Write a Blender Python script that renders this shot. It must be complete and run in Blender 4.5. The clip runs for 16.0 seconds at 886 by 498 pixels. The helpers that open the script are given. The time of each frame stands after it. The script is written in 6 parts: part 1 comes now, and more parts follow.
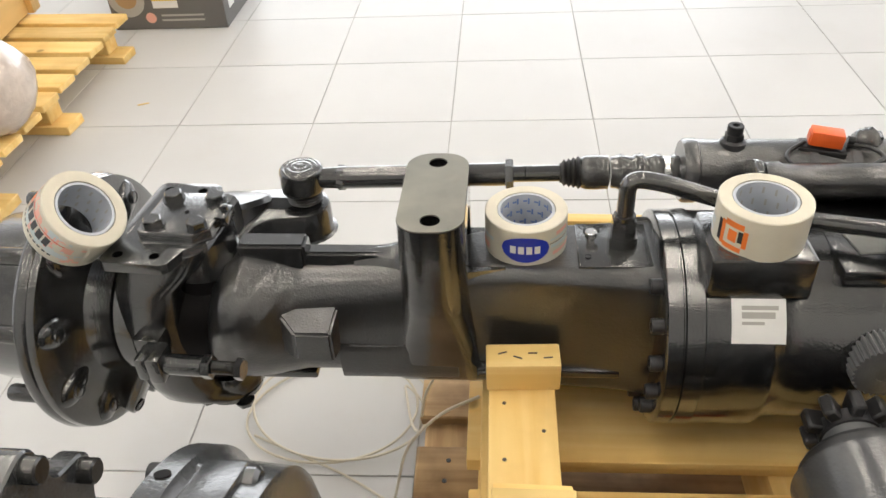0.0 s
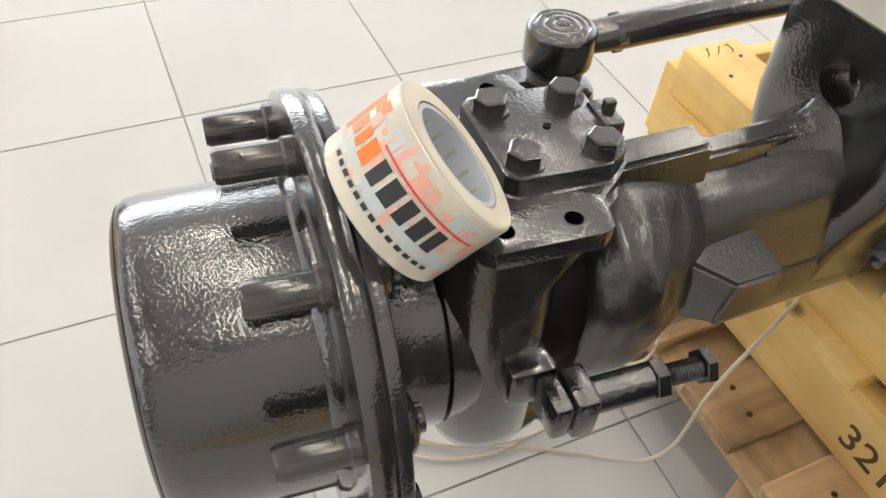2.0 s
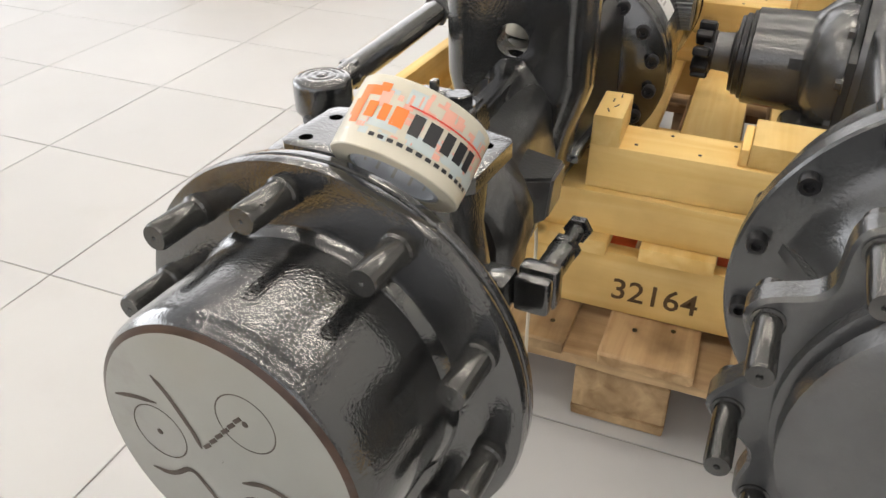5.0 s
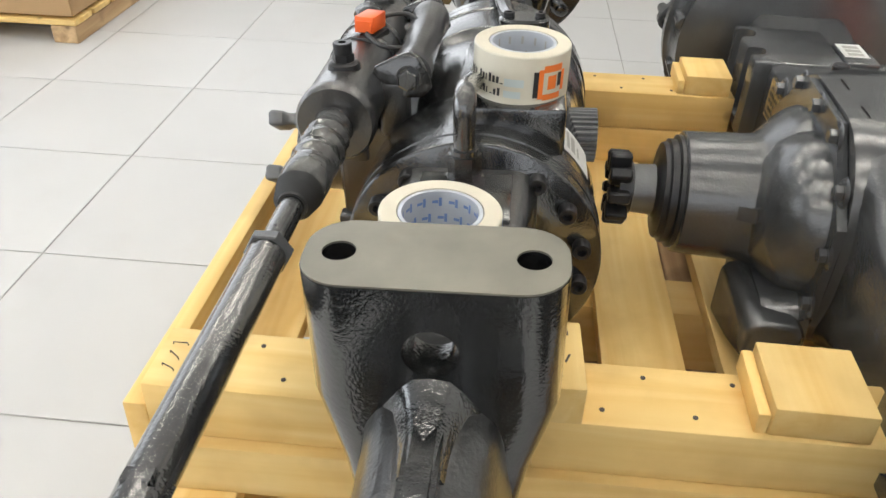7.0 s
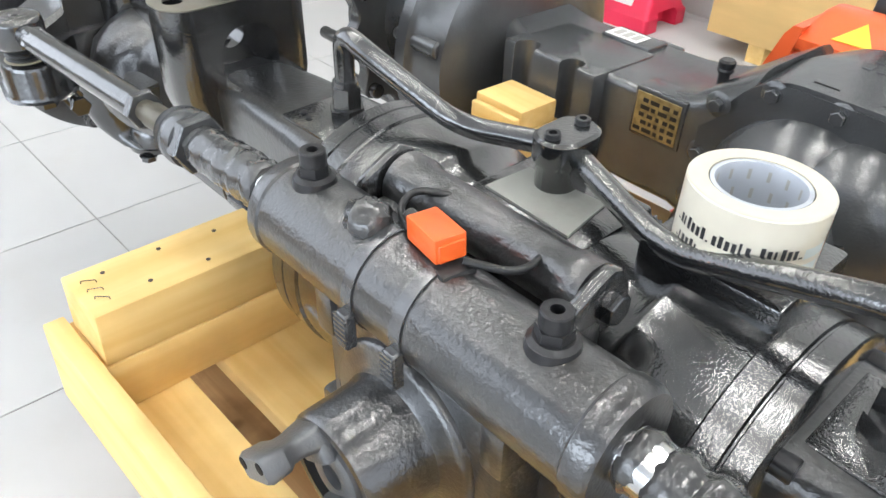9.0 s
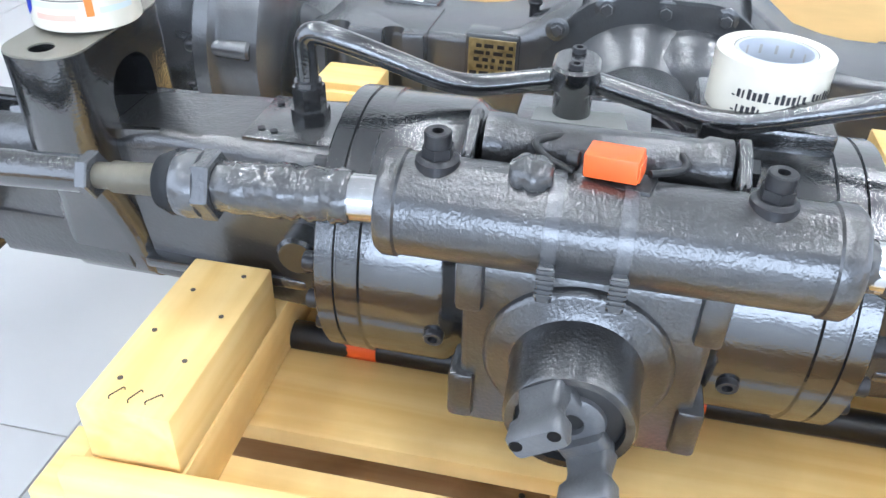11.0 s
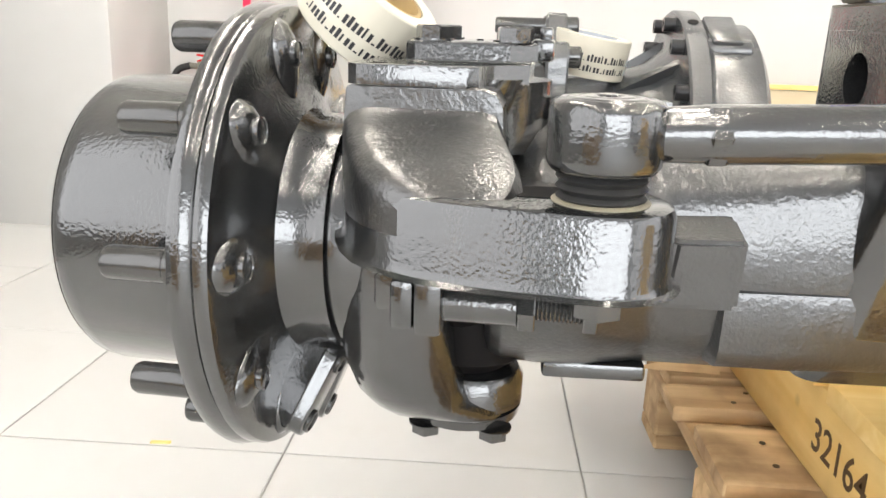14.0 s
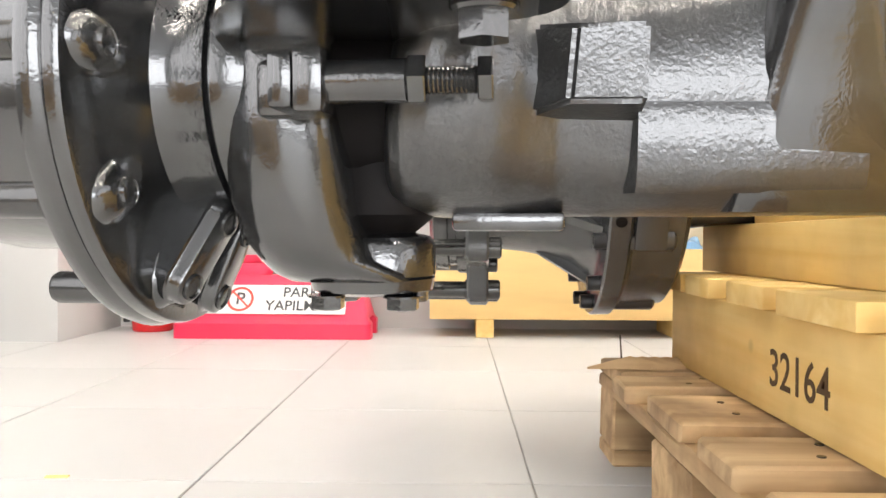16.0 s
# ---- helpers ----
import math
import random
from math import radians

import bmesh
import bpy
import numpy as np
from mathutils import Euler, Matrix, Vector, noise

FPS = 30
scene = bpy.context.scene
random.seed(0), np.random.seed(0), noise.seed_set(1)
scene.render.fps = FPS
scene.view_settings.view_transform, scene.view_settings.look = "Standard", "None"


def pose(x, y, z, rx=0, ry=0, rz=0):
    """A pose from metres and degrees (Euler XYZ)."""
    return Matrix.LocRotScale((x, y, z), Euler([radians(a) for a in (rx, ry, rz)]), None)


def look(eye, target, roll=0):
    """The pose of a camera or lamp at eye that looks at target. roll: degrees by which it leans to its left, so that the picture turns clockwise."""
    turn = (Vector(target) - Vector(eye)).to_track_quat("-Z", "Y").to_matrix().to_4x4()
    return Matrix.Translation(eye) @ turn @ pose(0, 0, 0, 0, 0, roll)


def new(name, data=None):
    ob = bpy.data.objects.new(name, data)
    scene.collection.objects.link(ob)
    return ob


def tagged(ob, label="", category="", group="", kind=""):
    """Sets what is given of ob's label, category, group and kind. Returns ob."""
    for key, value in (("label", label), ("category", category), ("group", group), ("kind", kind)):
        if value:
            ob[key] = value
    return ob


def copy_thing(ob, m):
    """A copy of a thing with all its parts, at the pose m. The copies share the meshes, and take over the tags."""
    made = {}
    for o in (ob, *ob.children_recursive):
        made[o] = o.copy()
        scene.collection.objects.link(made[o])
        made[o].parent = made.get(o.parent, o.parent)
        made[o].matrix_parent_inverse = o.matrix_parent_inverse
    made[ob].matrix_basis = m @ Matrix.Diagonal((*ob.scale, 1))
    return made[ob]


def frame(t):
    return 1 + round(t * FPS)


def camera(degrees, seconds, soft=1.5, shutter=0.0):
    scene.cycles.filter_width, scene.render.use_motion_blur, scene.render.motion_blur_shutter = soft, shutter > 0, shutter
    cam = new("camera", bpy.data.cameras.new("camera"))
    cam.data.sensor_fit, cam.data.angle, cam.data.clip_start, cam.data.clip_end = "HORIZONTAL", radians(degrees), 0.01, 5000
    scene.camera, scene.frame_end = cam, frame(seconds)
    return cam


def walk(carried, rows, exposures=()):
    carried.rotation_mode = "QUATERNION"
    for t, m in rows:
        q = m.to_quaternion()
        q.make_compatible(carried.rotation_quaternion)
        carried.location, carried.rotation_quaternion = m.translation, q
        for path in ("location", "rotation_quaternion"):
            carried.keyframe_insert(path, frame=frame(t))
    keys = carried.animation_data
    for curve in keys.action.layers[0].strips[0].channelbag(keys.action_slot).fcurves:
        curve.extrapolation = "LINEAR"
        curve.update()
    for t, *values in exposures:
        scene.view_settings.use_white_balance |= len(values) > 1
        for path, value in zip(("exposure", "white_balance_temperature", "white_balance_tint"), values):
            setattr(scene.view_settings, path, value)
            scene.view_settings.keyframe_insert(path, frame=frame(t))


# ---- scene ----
cam = camera(59.1, 16.0)
PATH = [
    (0, (-0.463, -0.839, 1.216), (-0.616, 0.733, -0.011), -3.6),
    (0.5, (-0.665, -0.78, 1.162), (-0.708, 0.741, -0.136), -4.5),
    (1, (-0.873, -0.688, 1.122), (-0.768, 0.775, -0.237), -5.0),
    (1.5, (-1.04, -0.496, 1.035), (-0.772, 0.878, -0.394), -1.7),
    (2, (-1.172, -0.369, 0.972), (-0.527, 0.838, -0.487), 5.8),
    (2.5, (-1.304, -0.279, 0.925), (-0.306, 0.699, -0.507), 8.1),
    (3, (-1.39, -0.195, 0.898), (-0.201, 0.618, -0.49), 6.0),
    (5.3, (-1.526, -0.278, 0.925), (0.035, 0.336, -0.164), 0.5),
    (5.5, (-1.469, -0.279, 0.949), (0.086, 0.322, -0.156), 0.9),
    (6, (-1.294, -0.263, 0.975), (0.251, 0.313, -0.158), 1.5),
    (6.5, (-1.148, -0.184, 0.986), (0.426, 0.261, -0.165), 1.4),
    (7, (-1.016, -0.036, 0.979), (0.626, 0.101, -0.155), 1.6),
    (7.5, (-0.886, 0.088, 0.987), (0.773, -0.073, -0.118), 1.0),
    (8, (-0.723, 0.194, 0.973), (0.838, -0.333, -0.161), 0.9),
    (8.5, (-0.549, 0.321, 0.958), (0.827, -0.543, -0.208), 2.7),
    (8.7, (-0.461, 0.391, 0.966), (0.836, -0.59, -0.199), 2.9),
    (10.8, (-0.021, 0.708, 0.937), (0.296, -0.9, -0.209), 2.5),
    (11, (0.02, 0.721, 0.934), (0.326, -0.892, -0.208), 2.0),
    (11.5, (0.176, 0.729, 0.921), (0.457, -0.88, -0.232), 0.2),
    (12, (0.367, 0.709, 0.963), (0.62, -0.925, -0.163), 0.1),
    (12.5, (0.547, 0.747, 1.019), (0.78, -0.962, 0.006), 1.0),
    (13, (0.763, 0.794, 0.97), (0.889, -0.978, 0.052), 2.0),
    (13.5, (0.851, 0.74, 0.823), (0.95, -1.098, 0.039), 2.5),
    (14, (0.884, 0.647, 0.6), (0.988, -1.29, 0.112), 2.0),
    (14.5, (0.907, 0.565, 0.412), (0.986, -1.429, 0.276), 2.5),
    (15, (0.902, 0.579, 0.303), (0.977, -1.419, 0.316), 1.7),
    (15.5, (0.861, 0.587, 0.307), (0.911, -1.412, 0.333), 0.1),
    (16, (0.826, 0.626, 0.325), (0.861, -1.373, 0.303), 0.3),
]
EXPOSURES = [(0, -0.28, 6700, 11), (5.5, -0.29, 6700, 12), (7, -0.24, 6400, 9), (8, -0.04, 6300, 9), (11, 0.45, 5350, 10), (12, 0.48, 5900, 10), (12.5, 0.38, 6500, 11), (13, 0.22, 6500, 11), (14.5, 0.62, 6700, 10), (16, 0.6, 6700, 12)]
walk(cam, [(t, look(eye, target, roll)) for t, eye, target, roll in PATH], EXPOSURES)

# ---- world, lamps ----
world = bpy.data.worlds.new("world")
scene.world = world
world.use_nodes = True
wn = world.node_tree.nodes
wn["Background"].inputs["Color"].default_value = (0.95, 0.97, 1.0, 1)
wn["Background"].inputs["Strength"].default_value = 0.6

# ---- materials ----


def rgba(c):
    return (c[0], c[1], c[2], 1.0)


def mat(name, col, rough=0.5, metal=0.0, spec=0.5, var=0.0, vscale=8.0, bump=0.0, bscale=200.0, coat=0.0,
        dirt=None, dscale=4.0, damt=0.5, stretch=(1, 1, 1), rvar=0.0, bump2=0.0, b2scale=12.0, transmission=0.0, objrand=0.0, ior=1.5, bmask=0.0, coatbump=0.0):
    m = bpy.data.materials.new(name)
    m.use_nodes = True
    nt = m.node_tree
    b = nt.nodes["Principled BSDF"]
    b.inputs["Base Color"].default_value = rgba(col)
    b.inputs["Roughness"].default_value = rough
    b.inputs["Metallic"].default_value = metal
    b.inputs["Specular IOR Level"].default_value = spec
    b.inputs["IOR"].default_value = ior
    b.inputs["Coat Weight"].default_value = coat
    b.inputs["Coat Roughness"].default_value = 0.08
    b.inputs["Transmission Weight"].default_value = transmission
    L = nt.links.new
    tc = nt.nodes.new("ShaderNodeTexCoord")
    mp = nt.nodes.new("ShaderNodeMapping")
    mp.inputs["Scale"].default_value = stretch
    L(tc.outputs["Object"], mp.inputs["Vector"])
    oi = nt.nodes.new("ShaderNodeObjectInfo")
    off = nt.nodes.new("ShaderNodeVectorMath")
    off.operation = "SCALE"
    off.inputs[0].default_value = (37.0, 19.0, 53.0)
    L(oi.outputs["Random"], off.inputs["Scale"])
    L(off.outputs[0], mp.inputs["Location"])
    base = None
    if var > 0:
        n = nt.nodes.new("ShaderNodeTexNoise")
        n.inputs["Scale"].default_value = vscale
        n.inputs["Detail"].default_value = 6
        L(mp.outputs[0], n.inputs["Vector"])
        r = nt.nodes.new("ShaderNodeValToRGB")
        r.color_ramp.elements[0].position, r.color_ramp.elements[1].position = 0.3, 0.7
        r.color_ramp.elements[0].color = rgba([v * (1 - var) for v in col])
        r.color_ramp.elements[1].color = rgba([min(1, v * (1 + var * 0.7)) for v in col])
        L(n.outputs["Fac"], r.inputs["Fac"])
        base = r.outputs["Color"]
        if rvar > 0:
            rr = nt.nodes.new("ShaderNodeMapRange")
            rr.inputs["To Min"].default_value, rr.inputs["To Max"].default_value = max(0.02, rough - rvar), rough + rvar
            L(n.outputs["Fac"], rr.inputs["Value"])
            L(rr.outputs[0], b.inputs["Roughness"])
    if dirt is not None:
        n = nt.nodes.new("ShaderNodeTexNoise")
        n.inputs["Scale"].default_value = dscale
        n.inputs["Detail"].default_value = 8
        n.inputs["Roughness"].default_value = 0.65
        L(mp.outputs[0], n.inputs["Vector"])
        r = nt.nodes.new("ShaderNodeValToRGB")
        r.color_ramp.elements[0].position, r.color_ramp.elements[1].position = 0.55, 0.75
        r.color_ramp.elements[0].color, r.color_ramp.elements[1].color = (0, 0, 0, 1), (damt, damt, damt, 1)
        L(n.outputs["Fac"], r.inputs["Fac"])
        mx = nt.nodes.new("ShaderNodeMix")
        mx.data_type = "RGBA"
        if base is not None:
            L(base, mx.inputs["A"])
        else:
            mx.inputs["A"].default_value = rgba(col)
        mx.inputs["B"].default_value = rgba(dirt)
        L(r.outputs["Color"], mx.inputs["Factor"])
        base = mx.outputs["Result"]
    if objrand > 0:
        hs = nt.nodes.new("ShaderNodeHueSaturation")
        mr = nt.nodes.new("ShaderNodeMapRange")
        mr.inputs["To Min"].default_value, mr.inputs["To Max"].default_value = 1 - objrand, 1 + objrand
        L(oi.outputs["Random"], mr.inputs["Value"])
        L(mr.outputs[0], hs.inputs["Value"])
        if base is not None:
            L(base, hs.inputs["Color"])
        else:
            hs.inputs["Color"].default_value = rgba(col)
        base = hs.outputs["Color"]
    if base is not None:
        L(base, b.inputs["Base Color"])
    last = None
    for amt, sc, dist in ((bump, bscale, 0.001), (bump2, b2scale, 0.004)):
        if amt > 0:
            n = nt.nodes.new("ShaderNodeTexNoise")
            n.inputs["Scale"].default_value = sc
            n.inputs["Detail"].default_value = 3
            L(mp.outputs[0], n.inputs["Vector"])
            bp = nt.nodes.new("ShaderNodeBump")
            bp.inputs["Strength"].default_value = amt
            if bmask > 0 and dist < 0.002:
                nm = nt.nodes.new("ShaderNodeTexNoise")
                nm.inputs["Scale"].default_value = bmask
                nm.inputs["Detail"].default_value = 2
                L(mp.outputs[0], nm.inputs["Vector"])
                ms = nt.nodes.new("ShaderNodeMapRange")
                ms.inputs["From Min"].default_value, ms.inputs["From Max"].default_value = 0.42, 0.6
                ms.inputs["To Min"].default_value, ms.inputs["To Max"].default_value = amt * 0.12, amt
                L(nm.outputs["Fac"], ms.inputs["Value"])
                L(ms.outputs[0], bp.inputs["Strength"])
            bp.inputs["Distance"].default_value = dist
            L(n.outputs["Fac"], bp.inputs["Height"])
            if last is not None:
                L(last, bp.inputs["Normal"])
            last = bp.outputs["Normal"]
    if last is not None:
        L(last, b.inputs["Normal"])
    if coatbump > 0:
        # runs and pimples of the thick clear layer, in patches
        n = nt.nodes.new("ShaderNodeTexNoise")
        n.inputs["Scale"].default_value, n.inputs["Detail"].default_value = 380.0, 1
        L(mp.outputs[0], n.inputs["Vector"])
        nm = nt.nodes.new("ShaderNodeTexNoise")
        nm.inputs["Scale"].default_value, nm.inputs["Detail"].default_value = 8.0, 2
        L(mp.outputs[0], nm.inputs["Vector"])
        ms = nt.nodes.new("ShaderNodeMapRange")
        ms.inputs["From Min"].default_value, ms.inputs["From Max"].default_value = 0.4, 0.58
        ms.inputs["To Min"].default_value, ms.inputs["To Max"].default_value = coatbump * 0.5, coatbump * 1.1
        L(nm.outputs["Fac"], ms.inputs["Value"])
        # spray dust settles on what looks up; undersides stay smooth
        ge = nt.nodes.new("ShaderNodeNewGeometry")
        sx = nt.nodes.new("ShaderNodeSeparateXYZ")
        L(ge.outputs["Normal"], sx.inputs[0])
        up = nt.nodes.new("ShaderNodeMapRange")
        up.inputs["From Min"].default_value, up.inputs["From Max"].default_value = -0.35, 0.3
        up.inputs["To Min"].default_value, up.inputs["To Max"].default_value = 0.12, 1.0
        L(sx.outputs["Z"], up.inputs["Value"])
        mu = nt.nodes.new("ShaderNodeMath")
        mu.operation = "MULTIPLY"
        L(ms.outputs[0], mu.inputs[0])
        L(up.outputs[0], mu.inputs[1])
        bp = nt.nodes.new("ShaderNodeBump")
        bp.inputs["Distance"].default_value = 0.00042
        L(mu.outputs[0], bp.inputs["Strength"])
        L(n.outputs["Fac"], bp.inputs["Height"])
        if last is not None:
            L(last, bp.inputs["Normal"])
        L(bp.outputs["Normal"], b.inputs["Coat Normal"])
        L(bp.outputs["Normal"], b.inputs["Normal"])
        b.inputs["Coat Roughness"].default_value = 0.09
        b.inputs["Coat IOR"].default_value = 1.68
    return m


def wood(name, light, dark, axis, rough=0.6, stain=None, stamt=0.0):
    """Planks with grain along the axis, rings bent by noise, a few knots, each plank its own tone."""
    m = bpy.data.materials.new(name)
    m.use_nodes = True
    nt = m.node_tree
    b = nt.nodes["Principled BSDF"]
    b.inputs["Roughness"].default_value = rough
    b.inputs["Specular IOR Level"].default_value = 0.3
    L = nt.links.new
    tc = nt.nodes.new("ShaderNodeTexCoord")
    oi = nt.nodes.new("ShaderNodeObjectInfo")
    off = nt.nodes.new("ShaderNodeVectorMath")
    off.operation = "SCALE"
    off.inputs[0].default_value = (11.0, 23.0, 31.0)
    L(oi.outputs["Random"], off.inputs["Scale"])
    add = nt.nodes.new("ShaderNodeVectorMath")
    L(tc.outputs["Object"], add.inputs[0])
    L(off.outputs[0], add.inputs[1])
    mp = nt.nodes.new("ShaderNodeMapping")
    s = [14.0, 14.0, 14.0]
    s["xyz".index(axis)] = 0.9
    mp.inputs["Scale"].default_value = s
    L(add.outputs[0], mp.inputs["Vector"])
    n1 = nt.nodes.new("ShaderNodeTexNoise")
    n1.inputs["Scale"].default_value, n1.inputs["Detail"].default_value, n1.inputs["Distortion"].default_value = 2.2, 5, 0.6
    L(mp.outputs[0], n1.inputs["Vector"])
    ramp = nt.nodes.new("ShaderNodeValToRGB")
    ramp.color_ramp.elements[0].position, ramp.color_ramp.elements[1].position = 0.32, 0.68
    ramp.color_ramp.elements[0].color, ramp.color_ramp.elements[1].color = rgba(dark), rgba(light)
    L(n1.outputs["Fac"], ramp.inputs["Fac"])
    kn = nt.nodes.new("ShaderNodeTexVoronoi")
    kn.inputs["Scale"].default_value = 5.5
    L(add.outputs[0], kn.inputs["Vector"])
    kr = nt.nodes.new("ShaderNodeValToRGB")
    kr.color_ramp.elements[0].position, kr.color_ramp.elements[1].position = 0.045, 0.085
    kr.color_ramp.elements[0].color, kr.color_ramp.elements[1].color = (0.9, 0.9, 0.9, 1), (0, 0, 0, 1)
    L(kn.outputs["Distance"], kr.inputs["Fac"])
    mx = nt.nodes.new("ShaderNodeMix")
    mx.data_type = "RGBA"
    L(ramp.outputs["Color"], mx.inputs["A"])
    mx.inputs["B"].default_value = rgba([v * 0.42 for v in dark])
    L(kr.outputs["Color"], mx.inputs["Factor"])
    col = mx.outputs["Result"]
    if stain is not None:
        n2 = nt.nodes.new("ShaderNodeTexNoise")
        n2.inputs["Scale"].default_value, n2.inputs["Detail"].default_value = 9.0, 8
        L(add.outputs[0], n2.inputs["Vector"])
        r2 = nt.nodes.new("ShaderNodeValToRGB")
        r2.color_ramp.elements[0].position, r2.color_ramp.elements[1].position = 0.45, 0.7
        r2.color_ramp.elements[0].color, r2.color_ramp.elements[1].color = (0, 0, 0, 1), (stamt, stamt, stamt, 1)
        L(n2.outputs["Fac"], r2.inputs["Fac"])
        m2 = nt.nodes.new("ShaderNodeMix")
        m2.data_type = "RGBA"
        L(col, m2.inputs["A"])
        m2.inputs["B"].default_value = rgba(stain)
        L(r2.outputs["Color"], m2.inputs["Factor"])
        col = m2.outputs["Result"]
    hs = nt.nodes.new("ShaderNodeHueSaturation")
    mr = nt.nodes.new("ShaderNodeMapRange")
    mr.inputs["To Min"].default_value, mr.inputs["To Max"].default_value = 0.85, 1.12
    L(oi.outputs["Random"], mr.inputs["Value"])
    L(mr.outputs[0], hs.inputs["Value"])
    L(col, hs.inputs["Color"])
    L(hs.outputs["Color"], b.inputs["Base Color"])
    bp = nt.nodes.new("ShaderNodeBump")
    bp.inputs["Strength"].default_value, bp.inputs["Distance"].default_value = 0.35, 0.0015
    L(n1.outputs["Fac"], bp.inputs["Height"])
    L(bp.outputs["Normal"], b.inputs["Normal"])
    return m


def glow(name, col, strength):
    m = bpy.data.materials.new(name)
    m.use_nodes = True
    b = m.node_tree.nodes["Principled BSDF"]
    b.inputs["Base Color"].default_value = rgba(col)
    b.inputs["Emission Color"].default_value = rgba(col)
    b.inputs["Emission Strength"].default_value = strength
    return m


PAINT = mat("dark_gloss_paint", (0.012, 0.0124, 0.0129), rough=0.22, ior=1.58, var=0.3, vscale=14, rvar=0.05, bump=0.12, bscale=200, bump2=0.1, b2scale=30,
            coat=1.0, coatbump=0.85, dirt=(0.04, 0.03, 0.021), dscale=6, damt=0.4)
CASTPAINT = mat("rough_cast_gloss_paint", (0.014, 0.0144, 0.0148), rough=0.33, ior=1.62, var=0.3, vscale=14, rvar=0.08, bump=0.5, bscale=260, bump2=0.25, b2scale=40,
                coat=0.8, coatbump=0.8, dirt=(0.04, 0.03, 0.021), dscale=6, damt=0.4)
PAINT2 = mat("grey_satin_paint", (0.055, 0.057, 0.06), rough=0.22, ior=1.9, var=0.22, vscale=10, rvar=0.08, bump=0.4, bscale=260, bump2=0.07, b2scale=40,
             dirt=(0.06, 0.06, 0.06), dscale=6, damt=0.4)
CASTGREY = mat("lighter_cast_grey", (0.13, 0.133, 0.137), rough=0.36, metal=0.35, var=0.2, vscale=25, bump=0.45, bscale=320)
FACEPAINT = mat("flat_grey_face", (0.27, 0.275, 0.255), rough=0.38, var=0.1, vscale=9, dirt=(0.1, 0.075, 0.055), dscale=5, damt=0.6, bump=0.1, bscale=200)
WORN = mat("worn_brown_edge", (0.05, 0.026, 0.017), rough=0.35, var=0.5, vscale=25, dirt=(0.13, 0.12, 0.1), dscale=14, damt=0.6)
GROOVE = mat("bare_groove", (0.06, 0.045, 0.035), rough=0.6, var=0.3, vscale=40)
BARE = mat("machined_top", (0.2, 0.19, 0.155), rough=0.42, metal=0.35, var=0.16, vscale=22, rvar=0.08, dirt=(0.16, 0.12, 0.075), dscale=9, damt=0.5, stretch=(1, 1, 1))
# near-black that puts the shade of holes and hollows into the colour
HOLE = mat("shaded_hole", (0.006, 0.005, 0.005), rough=0.6, spec=0.12)
NECK = mat("dull_bare_thread", (0.11, 0.1, 0.075), rough=0.4, metal=0.4, var=0.2, vscale=40)
STEEL = mat("bright_steel", (0.62, 0.62, 0.62), rough=0.2, metal=1.0, var=0.12, vscale=60)
BLACKOX = mat("black_bolt", (0.03, 0.03, 0.032), rough=0.32, metal=0.4, var=0.2, vscale=60, bump=0.2, bscale=300)
STUDM = mat("grey_stud", (0.04, 0.039, 0.037), rough=0.2, ior=1.9, metal=0.3, var=0.25, vscale=40, bump=0.2, bscale=200)
RUBBER = mat("black_rubber", (0.018, 0.018, 0.018), rough=0.45, var=0.2, vscale=40)
ORANGE = mat("orange_plastic", (0.78, 0.12, 0.018), rough=0.4, var=0.06, vscale=20)
FILM = mat("clear_wrap", (0.055, 0.055, 0.055), rough=0.1, var=0.3, vscale=35, bump=0.9, bscale=70, bump2=0.9, b2scale=55, coat=0.6)
TAPE = mat("cream_tape", (0.64, 0.605, 0.5), rough=0.32, var=0.05, vscale=30, coat=0.25)
TAPESIDE = mat("tape_side", (0.67, 0.62, 0.5), rough=0.5, var=0.04, vscale=60)
COREW = mat("pale_core", (0.5, 0.53, 0.58), rough=0.5, var=0.1, vscale=30)
CARD = mat("card_core", (0.42, 0.29, 0.13), rough=0.7, var=0.12, vscale=60)
INK_BLACK = mat("black_ink", (0.025, 0.025, 0.028), rough=0.4)
INK_ORANGE = mat("orange_ink", (0.82, 0.2, 0.035), rough=0.4)
INK_RED = mat("red_ink", (0.7, 0.06, 0.04), rough=0.4)
INK_PINK = mat("faint_pink_ink", (0.8, 0.42, 0.33), rough=0.35)
INK_PALE = mat("faint_blue_ink", (0.53, 0.6, 0.6), rough=0.35)
INK_BLUE = mat("blue_ink", (0.012, 0.035, 0.42), rough=0.35)
INK_LBLUE = mat("core_blue_ink", (0.16, 0.25, 0.52), rough=0.5)
WHITE = mat("white_paper", (0.78, 0.78, 0.76), rough=0.5, var=0.04, vscale=30)
PINE_X = wood("pine_along_x", (0.92, 0.68, 0.29), (0.81, 0.53, 0.175), "x", stain=(0.5, 0.3, 0.1), stamt=0.35)
PINE_Y = wood("pine_along_y", (0.92, 0.68, 0.29), (0.81, 0.53, 0.175), "y", stain=(0.5, 0.3, 0.1), stamt=0.35)
PINE_Z = wood("pine_end", (0.76, 0.53, 0.24), (0.6, 0.38, 0.14), "z")
OLD_X = wood("weathered_along_x", (0.64, 0.45, 0.25), (0.36, 0.23, 0.115), "x", rough=0.65, stain=(0.13, 0.07, 0.032), stamt=0.75)
OLD_Y = wood("weathered_along_y", (0.64, 0.45, 0.25), (0.36, 0.23, 0.115), "y", rough=0.65, stain=(0.13, 0.07, 0.032), stamt=0.75)
